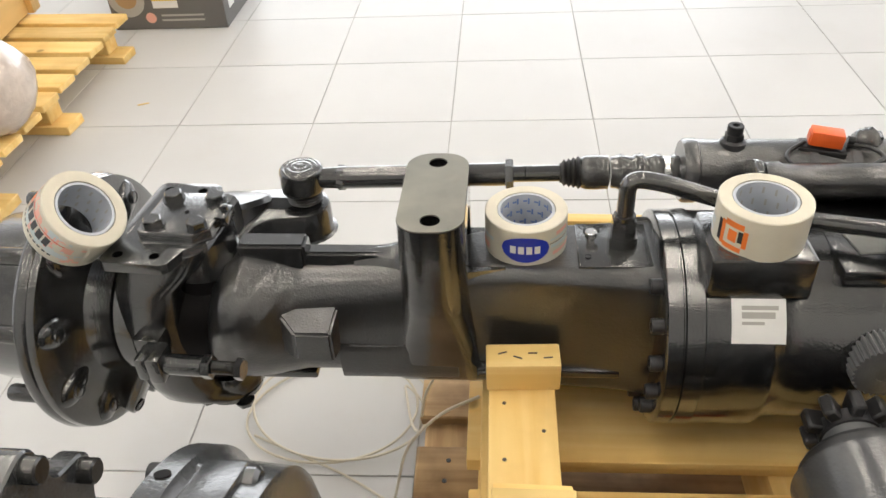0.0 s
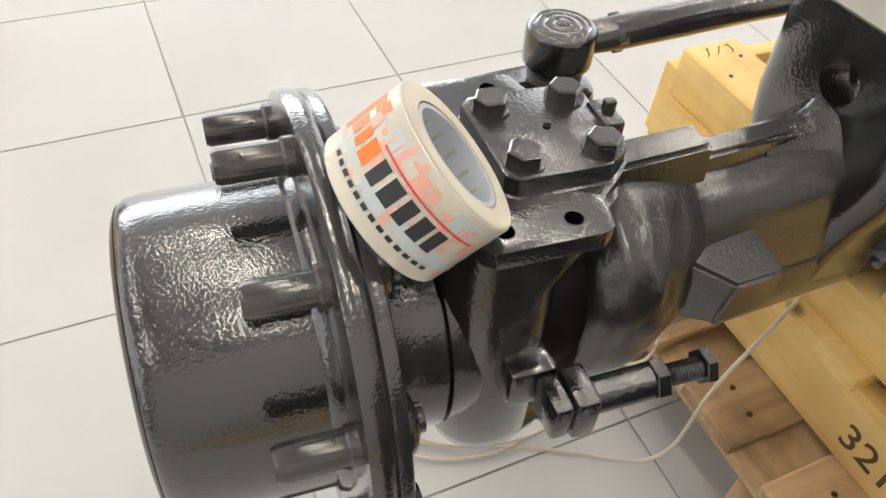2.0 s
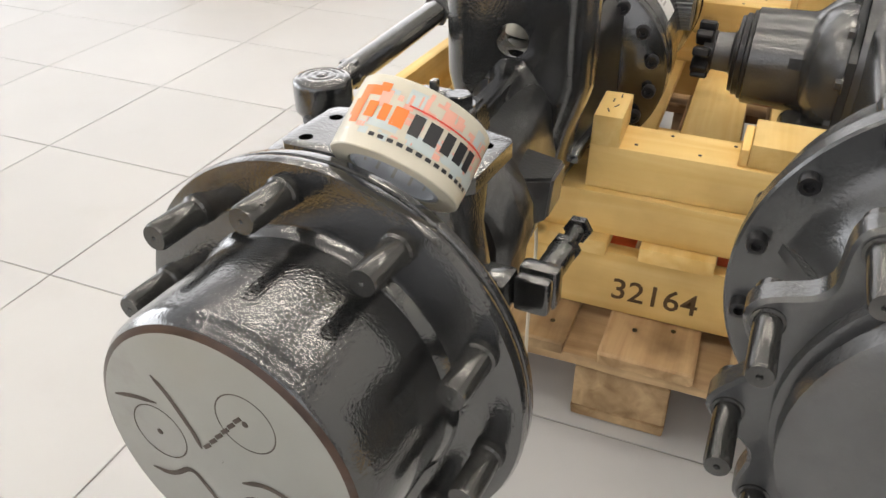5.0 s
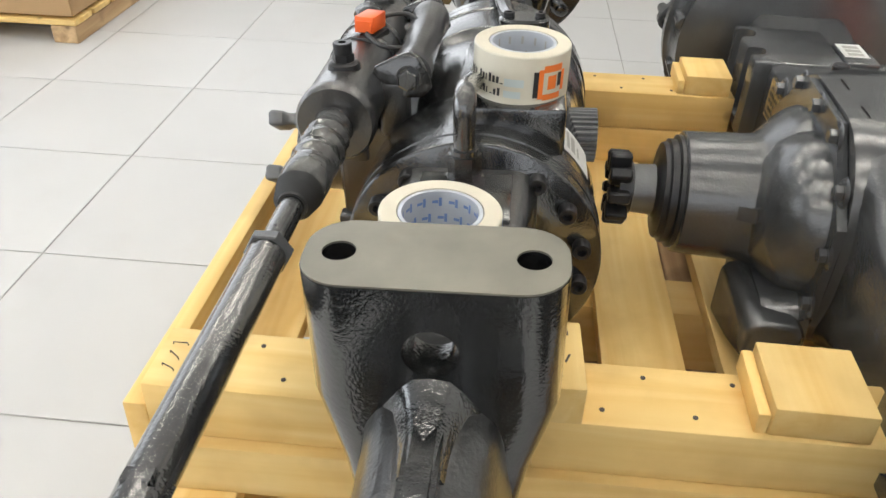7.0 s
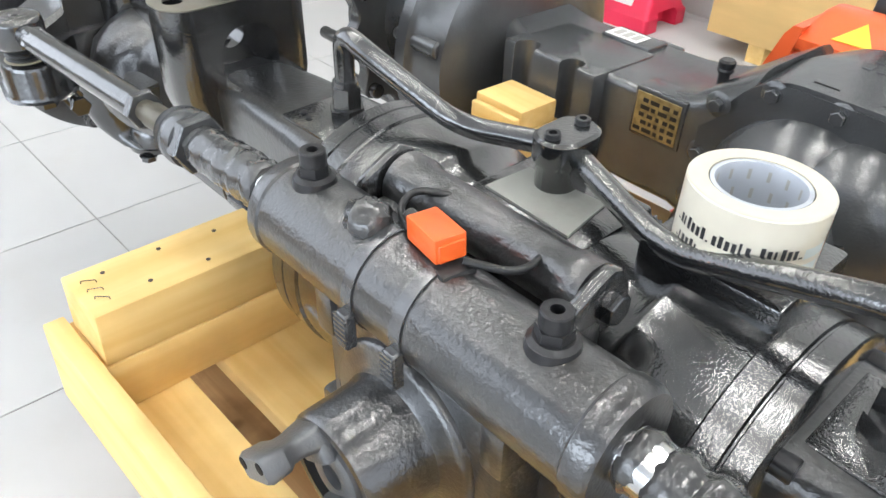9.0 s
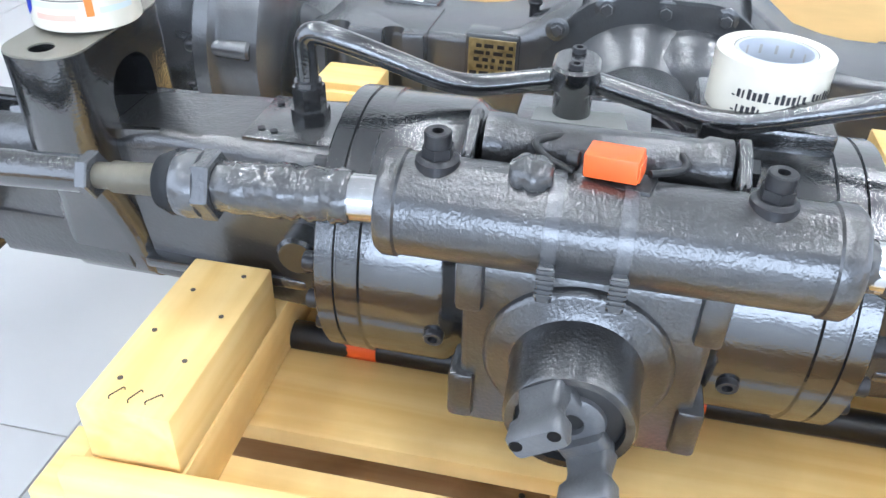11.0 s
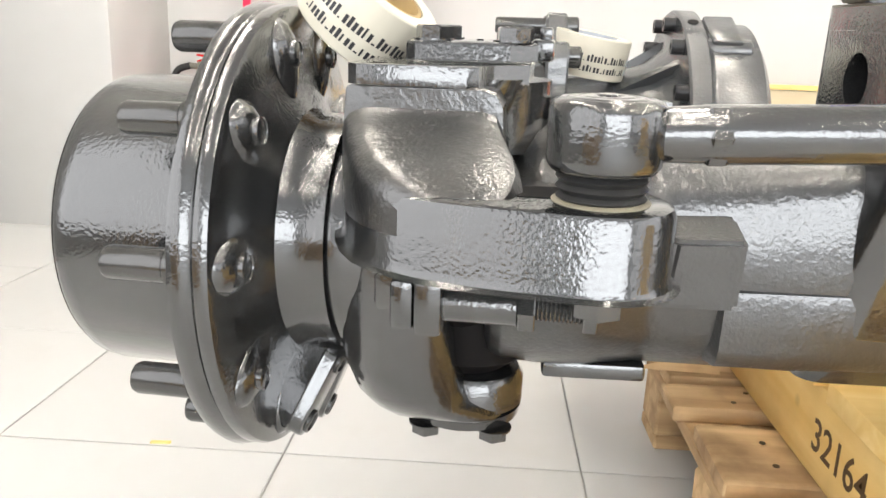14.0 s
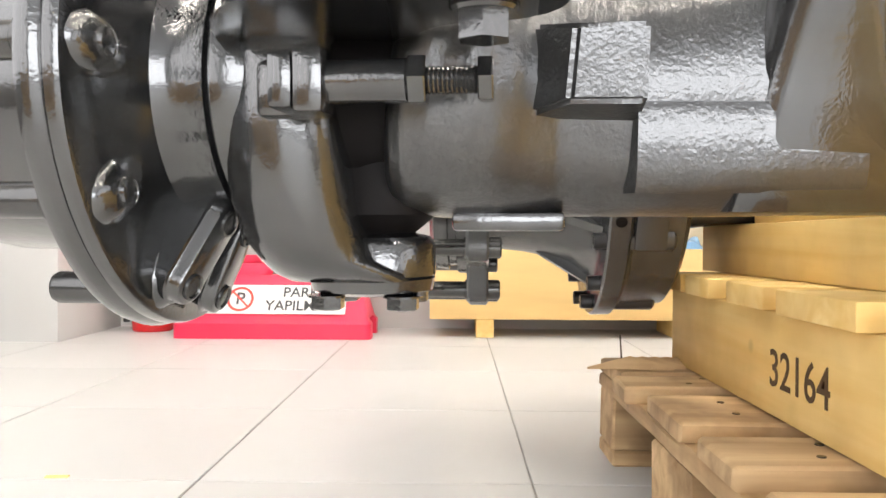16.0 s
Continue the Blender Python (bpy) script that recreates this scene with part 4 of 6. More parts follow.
def axle_arm(s):
    b = bmn()
    secs = ((0.245, 0.08, 0.567, 0.343, 0.03), (0.30, 0.072, 0.5625, 0.351, 0.022), (0.44, 0.06, 0.560, 0.351, 0.02), (0.495, 0.056, 0.558, 0.349, 0.022),
            (0.56, 0.058, 0.55, 0.349, 0.03), (0.615, 0.054, 0.543, 0.348, 0.04), (0.70, 0.053, 0.538, 0.348, 0.045), (0.75, 0.056, 0.54, 0.348, 0.05),
            (0.775, 0.066, 0.546, 0.347, 0.056), (0.8, 0.08, 0.552, 0.345, 0.07), (0.822, 0.09, 0.556, 0.346, 0.08), (0.845, 0.094, 0.55, 0.348, 0.085), (0.866, 0.09, 0.525, 0.349, 0.082), (0.876, 0.08, 0.5, 0.353, 0.07), (0.88, 0.064, 0.48, 0.36, 0.055))
    fine = [secs[i] if j == 0 else tuple(p + (q - p) * j / 5 for p, q in zip(secs[i], secs[i + 1])) for i in range(len(secs) - 1) for j in range(5 if secs[i][0] > 0.69 else 1)] + [secs[-1]]
    ring_loft(b, [arm_section(s, *q) for q in fine])
    # casting folds where the arm opens into the fork
    for v in b.verts:
        x, h = abs(v.co.x), v.co.z - 0.44
        if 0.745 < x < 0.874 and h > 0:
            k = math.sin(math.pi * (x - 0.745) / 0.129) * min(1.0, h / 0.03) * (1 if h < 0.085 else 0.3)
            v.co.y += math.copysign(0.0085 * k * math.sin((x - 0.745) * 85 + h * 75), v.co.y)
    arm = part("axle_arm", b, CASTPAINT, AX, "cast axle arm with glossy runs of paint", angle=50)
    # top ridge with its step
    b = bmn()
    for x0, x1, t1, hw in ((0.61, 0.742, 0.556, 0.018), (0.735, 0.83, 0.571, 0.024)):
        ring_loft(b, [[Vector((s * x0, py, 0.52)) for py in (-hw, hw)] + [Vector((s * x0, hw * 0.7, t1)), Vector((s * x0, -hw * 0.7, t1))],
                      [Vector((s * x1, py, 0.52)) for py in (-hw, hw)] + [Vector((s * x1, hw * 0.7, t1)), Vector((s * x1, -hw * 0.7, t1))]])
    bmesh.ops.bevel(b, geom=b.edges[:], offset=0.004, segments=2, affect="EDGES")
    part("top_rib", b, PAINT, arm)
    b = bmn()
    box(b, s * 0.742, s * 0.83, -0.036, 0.036, 0.337, 0.352, 0.004, 2)
    part("bottom_rib", b, PAINT, arm, "flat rib along the underside")
    # stop pads on both flanks, with a lower pad under each
    for sy in (-1, 1):
        b = bmn()
        zl = 0.428 if s > 0 else 0.432
        ring_loft(b, [[Vector((s * x, sy * y, z)) for x, y, z in ring] for ring in (
            [(0.69, 0.045, zl - 0.012), (0.8, 0.045, zl - 0.012), (0.748, 0.096, zl), (0.694, 0.097, zl)],
            [(0.69, 0.045, zl + 0.064), (0.79, 0.045, zl + 0.064), (0.744, 0.101, zl + 0.053), (0.693, 0.102, zl + 0.054)])])
        bmesh.ops.bevel(b, geom=b.edges[:], offset=0.0035, segments=2, affect="EDGES", clamp_overlap=True)
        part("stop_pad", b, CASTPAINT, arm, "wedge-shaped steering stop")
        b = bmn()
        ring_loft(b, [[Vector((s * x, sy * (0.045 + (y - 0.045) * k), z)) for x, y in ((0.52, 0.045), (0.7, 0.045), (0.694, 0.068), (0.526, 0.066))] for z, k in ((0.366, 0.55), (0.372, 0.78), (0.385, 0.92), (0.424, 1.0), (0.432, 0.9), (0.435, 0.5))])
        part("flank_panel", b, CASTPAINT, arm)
    if s > 0:
        b = bmn()
        rod(b, (0.294, 0.06, 0.458), (0.294, 0.104, 0.458), 0.0235, 28, bev=0.004)
        part("oil_plug", b, PAINT, arm, "round oil plug")
    # casting ledges along the lower flank
    for sy in (-1, 1):
        b = bmn()
        box(b, s * 0.30, s * 0.50, sy * 0.045, sy * 0.074, 0.385, 0.40, 0.005, 2)
        part("casting_ledge", b, PAINT, arm)
    # raised plate with the pipe nut
    b = bmn()
    box(b, s * 0.268, s * 0.365, -0.05, 0.05, 0.555, 0.5655, 0.0025, 2)
    part("top_plate", b, PAINT, arm)
    for px, py in ((0.35, 0.03), (0.352, -0.03), (0.335, 0.033)):
        piece("small_screw", SCREW_HOLE, arm, pose(s * px, py, 0.5652))
    if s < 0:
        b = bmn()
        rod(b, (s * 0.346, 0.006, 0.565), (s * 0.346, 0.006, 0.573), 0.0055, 14)
        rod(b, (s * 0.346, 0.006, 0.573), (s * 0.346, 0.006, 0.582), 0.0085, 16, bev=0.001)
        part("bleed_cap", b, STEEL, arm, "bright steel bleed cap")
    b = bmn()
    rod(b, (s * 0.305, 0.0, 0.565), (s * 0.305, 0.0, 0.582), 0.021, 6)
    rod(b, (s * 0.305, 0.0, 0.58), (s * 0.305, 0.0, 0.607), 0.0175, 6)
    rod(b, (s * 0.305, 0.0, 0.607), (s * 0.305, 0.0, 0.613), 0.0145, 18)
    part("pipe_nut", b, PAINT, arm, "hexagonal pipe union", angle=25)


def bracket(s):
    b = bmn()
    rings = []
    for z, hx, hy, r, cx in ((0.352, 0.068, 0.048, 0.02, 0.553), (0.366, 0.066, 0.058, 0.024, 0.553), (0.40, 0.064, 0.066, 0.028, 0.553), (0.44, 0.058, 0.071, 0.03, 0.553), (0.475, 0.051, 0.08, 0.032, 0.553), (0.505, 0.046, 0.091, 0.034, 0.553), (0.535, 0.044, 0.0985, 0.034, 0.553), (0.63, 0.043, 0.0985, 0.034, 0.553)):
        rings.append([Vector((s * cx + px, py, z)) for px, py in rrect(hx, hy, r, 7)])
    ring_loft(b, rings)
    c1 = bmn()
    rod(c1, (s * 0.63, 0.0, 0.592), (s * 0.545, 0.0, 0.592), 0.0215, 28)
    c2 = bmn()
    ring_loft(c2, [[Vector((s * x, py, 0.572 + pz)) for py, pz in rrect(0.04, 0.045, 0.035, 6)] for x in (0.49, 0.56)])
    ob = part("mounting_bracket", carve(b, [c1, c2]), PAINT, AX, "tall bolting bracket with a cross hole", angle=40)
    b = bmn()
    m = Matrix.Translation((s * 0.553, 0, 0))
    plate(b, rrect(0.043, 0.0985, 0.034, 7), [circle(0, 0.0718, 0.0128, 22), circle(0, -0.0718, 0.0128, 22)], 0.6302, 0.6485, m)
    part("top_block", b, PAINT, ob, angle=30)
    b = bmn()
    plate(b, rrect(0.0425, 0.098, 0.034, 7), [circle(0, 0.0718, 0.0129, 22), circle(0, -0.0718, 0.0129, 22)], 0.6487, 0.6505, m)
    part("machined_top", b, BARE, ob, "bare machined top with two bolt holes", angle=30)
    # blackened floors deepen the shade in the shallow bolt holes
    for y in (-0.0718, 0.0718):
        b = bmn()
        rod(b, (s * 0.553, y, 0.6295), (s * 0.553, y, 0.631), 0.0135, 20)
        part("hole_bottom", b, HOLE, ob)
    # web that runs down into the arm on the inner side
    b = bmn()
    ring_loft(b, [[Vector((s * 0.52, y * 1.8, z)) for y, z in ((-0.03, 0.50), (0.03, 0.50), (0.03, 0.555), (-0.03, 0.555))],
                  [Vector((s * 0.46, y * 1.6, z)) for y, z in ((-0.03, 0.5), (0.03, 0.5), (0.03, 0.5585), (-0.03, 0.5585))]])
    part("web", b, PAINT, ob)
    # the ridge climbs to the bracket below the cross hole
    b = bmn()
    ring_loft(b, [[Vector((s * x, py, 0.5 + pz)) for py, pz in ((-1.45 * h, 0.02), (1.45 * h, 0.02), (1.2 * h, zt - 0.53), (0.75 * h, zt - 0.511), (0.45 * h, zt - 0.502), (0, zt - 0.5), (-0.45 * h, zt - 0.502), (-0.75 * h, zt - 0.511), (-1.2 * h, zt - 0.53))]
                  for x, zt, h in ((0.58, 0.575, 0.034), (0.597, 0.569, 0.031), (0.606, 0.563, 0.028), (0.62, 0.559, 0.025), (0.64, 0.5565, 0.022), (0.668, 0.5545, 0.02))])
    part("fillet", b, PAINT, ob, angle=50)


for s in (-1, 1):
    axle_arm(s)
    bracket(s)


def differential():
    b = bmn()
    o = (0, -0.005, ZC)
    half = [(0.262, 0.06), (0.262, 0.146), (0.259, 0.15), (0.241, 0.15), (0.2395, 0.1475), (0.238, 0.1475), (0.2365, 0.1505), (0.215, 0.151), (0.213, 0.1485), (0.135, 0.1485), (0.128, 0.146), (0.118, 0.138), (0.09, 0.136), (0.04, 0.138)]
    prof = [(-x, r) for x, r in half] + half[::-1]
    lathe(b, prof, o, (1, 0, 0), 64)
    body = part("differential_housing", b, PAINT, AX, "round cast differential housing with bolted flanges", angle=40)
    for s in (-1, 1):
        for k in range(16):
            a = 2 * math.pi * (k + 0.5) / 16
            if abs(math.sin(a) - 1) < 0.03:
                continue
            piece("flange_screw", SOCK, body, along((s * 0.261, -0.005 + 0.128 * math.cos(a), ZC + 0.128 * math.sin(a)), (s, 0, 0)))
    # flat pads on top
    b = bmn()
    box(b, -0.215, -0.09, -0.105, 0.005, 0.555, 0.6175, 0.006, 2)
    part("top_pad", b, PAINT, body)
    b = bmn()
    box(b, -0.05, 0.09, -0.085, 0.03, 0.56, 0.587, 0.006, 2)
    part("valve_pad", b, PAINT, body)
    b = bmn()
    plate(b, [(-0.05, -0.03), (0.04, -0.025), (0.045, 0.03), (-0.06, 0.035)], [], 0.587, 0.5895, Matrix.Translation((0.03, -0.02, 0)))
    part("cast_plate", b, FACEPAINT, body)
    # pinion carrier towards the tie rods
    b = bmn()
    rings = []
    for y, hx, hz, r, cz in ((0.08, 0.113, 0.105, 0.014, 0.447), (0.168, 0.112, 0.102, 0.014, 0.447), (0.178, 0.109, 0.099, 0.014, 0.447), (0.181, 0.104, 0.094, 0.012, 0.447)):
        rings.append([Vector((-0.008 + px, y, cz + pz)) for px, pz in rrect(hx, hz, r, 5)])
    ring_loft(b, rings)
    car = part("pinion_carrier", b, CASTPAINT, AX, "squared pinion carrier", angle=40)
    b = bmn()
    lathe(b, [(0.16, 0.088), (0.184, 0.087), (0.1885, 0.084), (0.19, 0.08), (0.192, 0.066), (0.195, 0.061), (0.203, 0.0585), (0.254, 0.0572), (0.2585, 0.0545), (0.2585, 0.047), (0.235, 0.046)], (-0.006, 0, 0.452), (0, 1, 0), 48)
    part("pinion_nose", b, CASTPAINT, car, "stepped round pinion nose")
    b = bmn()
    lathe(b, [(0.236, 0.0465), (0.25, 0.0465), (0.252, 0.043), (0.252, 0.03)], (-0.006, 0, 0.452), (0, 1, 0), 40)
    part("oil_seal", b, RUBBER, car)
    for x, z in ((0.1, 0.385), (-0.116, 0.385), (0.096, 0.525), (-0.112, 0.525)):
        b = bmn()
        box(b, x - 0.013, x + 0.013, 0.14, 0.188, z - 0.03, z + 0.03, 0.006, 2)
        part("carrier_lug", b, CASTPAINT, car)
    for x in (0.137, -0.15):
        n = Vector((0, math.cos(radians(-12)), math.sin(radians(-12))))
        piece("flange_screw", SOCK, car, along(Vector((x, -0.005, ZC)) + n * 0.139, n))
    # yoke: a hub with two forked ears
    yk = bmn()
    lathe(yk, [(0.225, 0.03), (0.25, 0.032), (0.256, 0.03), (0.258, 0.026), (0.258, 0.013), (0.246, 0.012)], (-0.006, 0, 0.452), (0, 1, 0), 32)
    yoke = part("pinion_yoke", yk, CASTGREY, AX, "forked steel pinion yoke")
    for a in (35, 215):
        q = Matrix.Translation((-0.006, 0, 0.452)) @ spin(a, "Y")
        b = bmn()
        ring_loft(b, [[q @ Vector((px, 0.255 + py, z)) for px, py in rrect(0.022 - 0.004 * i, 0.011 - 0.002 * i, 0.007, 3)] for i, z in ((0, 0.018), (0, 0.03), (0.5, 0.04))])
        ring_loft(b, [[q @ Vector((px, y, 0.04 + pz)) for px, pz in rrect(hw, ht, 0.005, 3)] for y, hw, ht in ((0.247, 0.019, 0.009), (0.252, 0.022, 0.012), (0.265, 0.02, 0.011), (0.278, 0.018, 0.009), (0.286, 0.019, 0.009), (0.292, 0.024, 0.011), (0.308, 0.0245, 0.012), (0.312, 0.0225, 0.01))])
        part("yoke_ear", b, CASTGREY, yoke)
        # black discs stand for the shade inside the tapped holes
        for px in (-0.017, 0.017):
            b = bmn()
            p = q @ Vector((px, 0.3115, 0.044))
            rod(b, p, p + Vector((0, 0.0012, 0)), 0.0055, 14)
            part("tapped_hole", b, HOLE, yoke)
    # ribbed shaft stub on the other side
    b = bmn()
    ring = []
    for i in range(120):
        r = 0.0375 if (i // 2) % 2 else 0.0345
        ring.append((r * math.cos(2 * math.pi * i / 120), r * math.sin(2 * math.pi * i / 120)))
    ring_loft(b, [[Vector((-0.004 + x, y, 0.488 + z)) for x, z in ring] for y in (-0.1, -0.158)])
    lathe(b, [(0.158, 0.033), (0.159, 0.03), (0.159, 0.012), (0.15, 0.012)], (-0.004, 0, 0.488), (0, -1, 0), 32)
    part("splined_stub", b, CASTGREY, AX, "ribbed round shaft stub")
    # paper sticker on the flank
    b = bmn()
    va = []
    for i in range(9):
        a = radians(126 + (i / 8) * 27)
        y, z = -0.005 + 0.149 * math.cos(a), ZC + 0.149 * math.sin(a)
        va.append([b.verts.new((x, y, z)) for x in (-0.184, -0.119)])
    for p, q in zip(va[:-1], va[1:]):
        b.faces.new((p[0], p[1], q[1], q[0]))
    st = part("paper_sticker", b, WHITE, AX, "white printed paper sticker")
    b = bmn()
    for a0, a1, xa, xb in ((134, 137, -0.172, -0.132), (138.5, 140, -0.172, -0.145), (131, 133, -0.172, -0.128)):
        q = [(-0.005 + 0.1495 * math.cos(radians(a)), ZC + 0.1495 * math.sin(radians(a))) for a in (a0 + 4, a1 + 4)]
        b.faces.new([b.verts.new((xa, *q[0])), b.verts.new((xb, *q[0])), b.verts.new((xb, *q[1])), b.verts.new((xa, *q[1]))])
    part("sticker_bar", b, PANELGREY, st)


differential()


def cylinder_and_rods():
    yc, zc = 0.160, 0.586
    b = bmn()
    lathe(b, [(-0.205, 0.03), (-0.205, 0.044), (-0.2, 0.0475), (-0.185, 0.0475), (-0.183, 0.0455), (0.158, 0.0455), (0.16, 0.0475), (0.172, 0.0475), (0.177, 0.044), (0.177, 0.03)], (0, yc, zc), (1, 0, 0), 48)
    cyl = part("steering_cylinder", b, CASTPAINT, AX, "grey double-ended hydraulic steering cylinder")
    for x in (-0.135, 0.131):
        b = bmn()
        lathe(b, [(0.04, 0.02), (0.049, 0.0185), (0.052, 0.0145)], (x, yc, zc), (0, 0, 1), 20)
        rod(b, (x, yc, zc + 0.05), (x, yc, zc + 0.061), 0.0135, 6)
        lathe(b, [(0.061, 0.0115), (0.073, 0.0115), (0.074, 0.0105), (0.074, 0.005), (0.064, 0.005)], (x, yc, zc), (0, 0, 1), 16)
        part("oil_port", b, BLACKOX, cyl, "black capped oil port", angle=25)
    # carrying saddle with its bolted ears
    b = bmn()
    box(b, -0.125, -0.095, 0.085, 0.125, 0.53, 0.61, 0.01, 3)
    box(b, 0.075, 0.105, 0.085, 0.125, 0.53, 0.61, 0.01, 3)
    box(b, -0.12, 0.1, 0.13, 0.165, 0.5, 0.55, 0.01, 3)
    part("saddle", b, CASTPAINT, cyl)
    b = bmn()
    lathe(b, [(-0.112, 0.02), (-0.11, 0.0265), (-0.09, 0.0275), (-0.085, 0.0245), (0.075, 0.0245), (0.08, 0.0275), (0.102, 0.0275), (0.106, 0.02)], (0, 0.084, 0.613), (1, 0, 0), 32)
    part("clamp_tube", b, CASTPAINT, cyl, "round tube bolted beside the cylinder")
    for x0, x1 in ((-0.124, -0.113), (0.1075, 0.118)):
        b = bmn()
        ear_outline = [(0.056, 0.60), (0.06, 0.62), (0.07, 0.638), (0.083, 0.644), (0.097, 0.64), (0.125, 0.626), (0.129, 0.617), (0.122, 0.609), (0.1, 0.594), (0.086, 0.586), (0.066, 0.588)]
        ring_loft(b, [[Vector((x, 0.088 + (y - 0.088) * k, 0.613 + (z - 0.613) * k)) for y, z in ear_outline] for x, k in ((x0, 0.93), (x0 + 0.002, 1.0), (x1 - 0.002, 1.0), (x1, 0.93))])
        part("clamp_ear", b, PAINT, cyl, "rounded ear bolted to the tube end", angle=45)
    piece("bolt", HEX, cyl, along((-0.1235, 0.084, 0.613), (-1, 0, 0)))
    # worm-drive clamps and the sender with its cable
    for x in (-0.028, 0.03):
        b = bmn()
        lathe(b, [(-0.006, 0.0459), (-0.006, 0.0472), (0.006, 0.0472), (0.006, 0.0459)], (x, yc, zc), (1, 0, 0), 40, cap=False, closed=True)
        box(b, x - 0.007, x + 0.007, yc + 0.042, yc + 0.054, zc - 0.045, zc - 0.008, 0.002, 1)
        for k in range(6):
            box(b, x - 0.0075, x + 0.0075, yc + 0.0535, yc + 0.055, zc - 0.012 - 0.005 * k, zc - 0.0095 - 0.005 * k, 0)
        part("hose_clamp", b, PAINT2, cyl, "worm-drive hose clamp")
    b = bmn()
    m = Matrix.Translation((-0.01, 0.15, 0.6445)) @ spin(-12, "Z") @ spin(4, "Y")
    box(b, -0.023, 0.021, -0.0135, 0.0135, -0.01, 0.011, 0.002, 2, m=m)
    box(b, -0.0245, -0.022, -0.011, 0.011, -0.009, 0.006, 0.0008, 1, m=m)
    part("sensor_block", b, ORANGE, cyl, "bright orange plastic sensor block")
    b = bmn()
    box(b, -0.035, 0.03, -0.015, 0.015, -0.03, -0.013, 0.003, 2, m=m)
    rod(b, m @ Vector((0.027, 0.002, 0.0)), m @ Vector((0.036, 0.002, 0.0)), 0.006, 12)
    part("sensor_base", b, RUBBER, cyl)
    b = bmn()
    sweep(b, bend_path([(-0.04, 0.15, 0.638), (-0.075, 0.125, 0.632), (-0.06, 0.07, 0.628), (0.0, 0.07, 0.63), (0.06, 0.11, 0.635), (0.045, 0.14, 0.636), (0.02, 0.15, 0.632)], 0.04, 8), 0.0032, 10)
    part("sensor_cable", b, RUBBER, cyl, "thin black cable loop")
    b = bmn()
    rnd = random.Random(2)
    rings = []
    for i in range(9):
        t = i / 8
        rr = 0.012 + 0.008 * math.sin(t * 3.14)
        rings.append([Vector((0.035 + 0.035 * t, 0.165 + (rr + rnd.uniform(-0.003, 0.003)) * math.cos(k * 0.6283), 0.634 + 0.8 * (rr + rnd.uniform(-0.003, 0.003)) * math.sin(k * 0.6283))) for k in range(10)])
    ring_loft(b, rings)
    part("wrapped_plug", b, FILM, cyl, "plug wrapped in clear film", angle=60)

    for s, x_end, ball in ((-1, -0.205, (-0.778, 0.171, 0.0)), (1, 0.177, (0.813, 0.187, 0.0))):
        zb = 0.567
        p0, p1 = Vector((x_end, yc, zc)), Vector((ball[0], ball[1], zb))
        d = (p1 - p0).normalized()

        def at_x(x):
            return p0 + d * ((abs(x) - abs(x_end)) / abs(d.x))

        b = bmn()
        rod(b, at_x(s * 0.4605), at_x(p1.x - s * 0.065), 0.0178, 28)
        lathe(b, [(0, 0.0178), (0.03, 0.0165), (0.05, 0.015)], at_x(p1.x - s * 0.066), d, 24)
        tie = part("tie_rod", b, PAINT, AX, "grey tie rod with ball joint and film-wrapped inner joint")
        b = bmn()
        rod(b, p0, at_x(x_end + s * 0.03), 0.0215, 28)
        part("piston_rod", b, STEEL, tie, "bright chromed piston rod")
        b = bmn()
        rings = []
        u, w = basis(d)[1:]
        rnd = random.Random(7 + s)
        for i in range(26):
            t = i / 25
            c = at_x(s * (0.207 + 0.122 * t) if s > 0 else -(0.2055 + 0.1 * t))
            r = (0.0245 - 0.001 * t if s > 0 else 0.0205 + 0.0045 * t + 0.002 * math.sin(math.pi * t) + 0.0018 * math.sin(t * 24)) + rnd.uniform(-0.0013, 0.0013)
            rings.append([c + (u * math.cos(2 * math.pi * k / 24) + w * math.sin(2 * math.pi * k / 24)) * (r + rnd.uniform(-0.0012, 0.0012)) for k in range(24)])
        ring_loft(b, rings)
        part("film_wrap", b, FILM, tie, "crinkled clear film over the joint", angle=60)
        b = bmn()
        jx, jr, jl = (0.338, 1.0, 0.62) if s > 0 else (0.3, 0.82, 1.0)
        base = at_x(s * jx)
        lathe(b, [(a * jl, r * jr) for a, r in ((0.007, 0.024), (0.009, 0.0305), (0.026, 0.032), (0.042, 0.031), (0.048, 0.028), (0.05, 0.024))], base, d, 36)
        part("inner_joint", b, PAINT2 if s > 0 else FILM, tie, "round steel inner joint socket" if s > 0 else "round inner joint under clear film")
        if s > 0:
            b = bmn()
            rod(b, at_x(0.3295), at_x(0.3465), 0.0325, 6, bev=0.002)
            part("joint_nut", b, PAINT2, tie, "dark hexagonal joint nut", angle=25)
        b = bmn()
        lathe(b, [((0.049 + 0.0035 * k) * jl, ((0.0315 if k % 2 else 0.026) - 0.0009 * k) * jr) for k in range(9)] + [(0.08 * jl, 0.018 * jr)], base, d, 32)
        part("bellows", b, PAINT2 if s > 0 else RUBBER, tie, "rubber bellows, painted over in grey" if s > 0 else "black rubber bellows", angle=20)
        b = bmn()
        rod(b, at_x(s * (jx + 0.074 * jl)), at_x(s * 0.432), 0.015 if s > 0 else 0.0125, 20)
        rod(b, at_x(s * 0.43), at_x(s * 0.462), 0.0125, 20)
        part("threaded_neck", b, NECK if s > 0 else PAINT, tie)
        b = bmn()
        rod(b, at_x(s * 0.449), at_x(s * 0.461), 0.0225, 6, bev=0.0015)
        part("lock_nut", b, PAINT2, tie, angle=20)
        b = bmn()
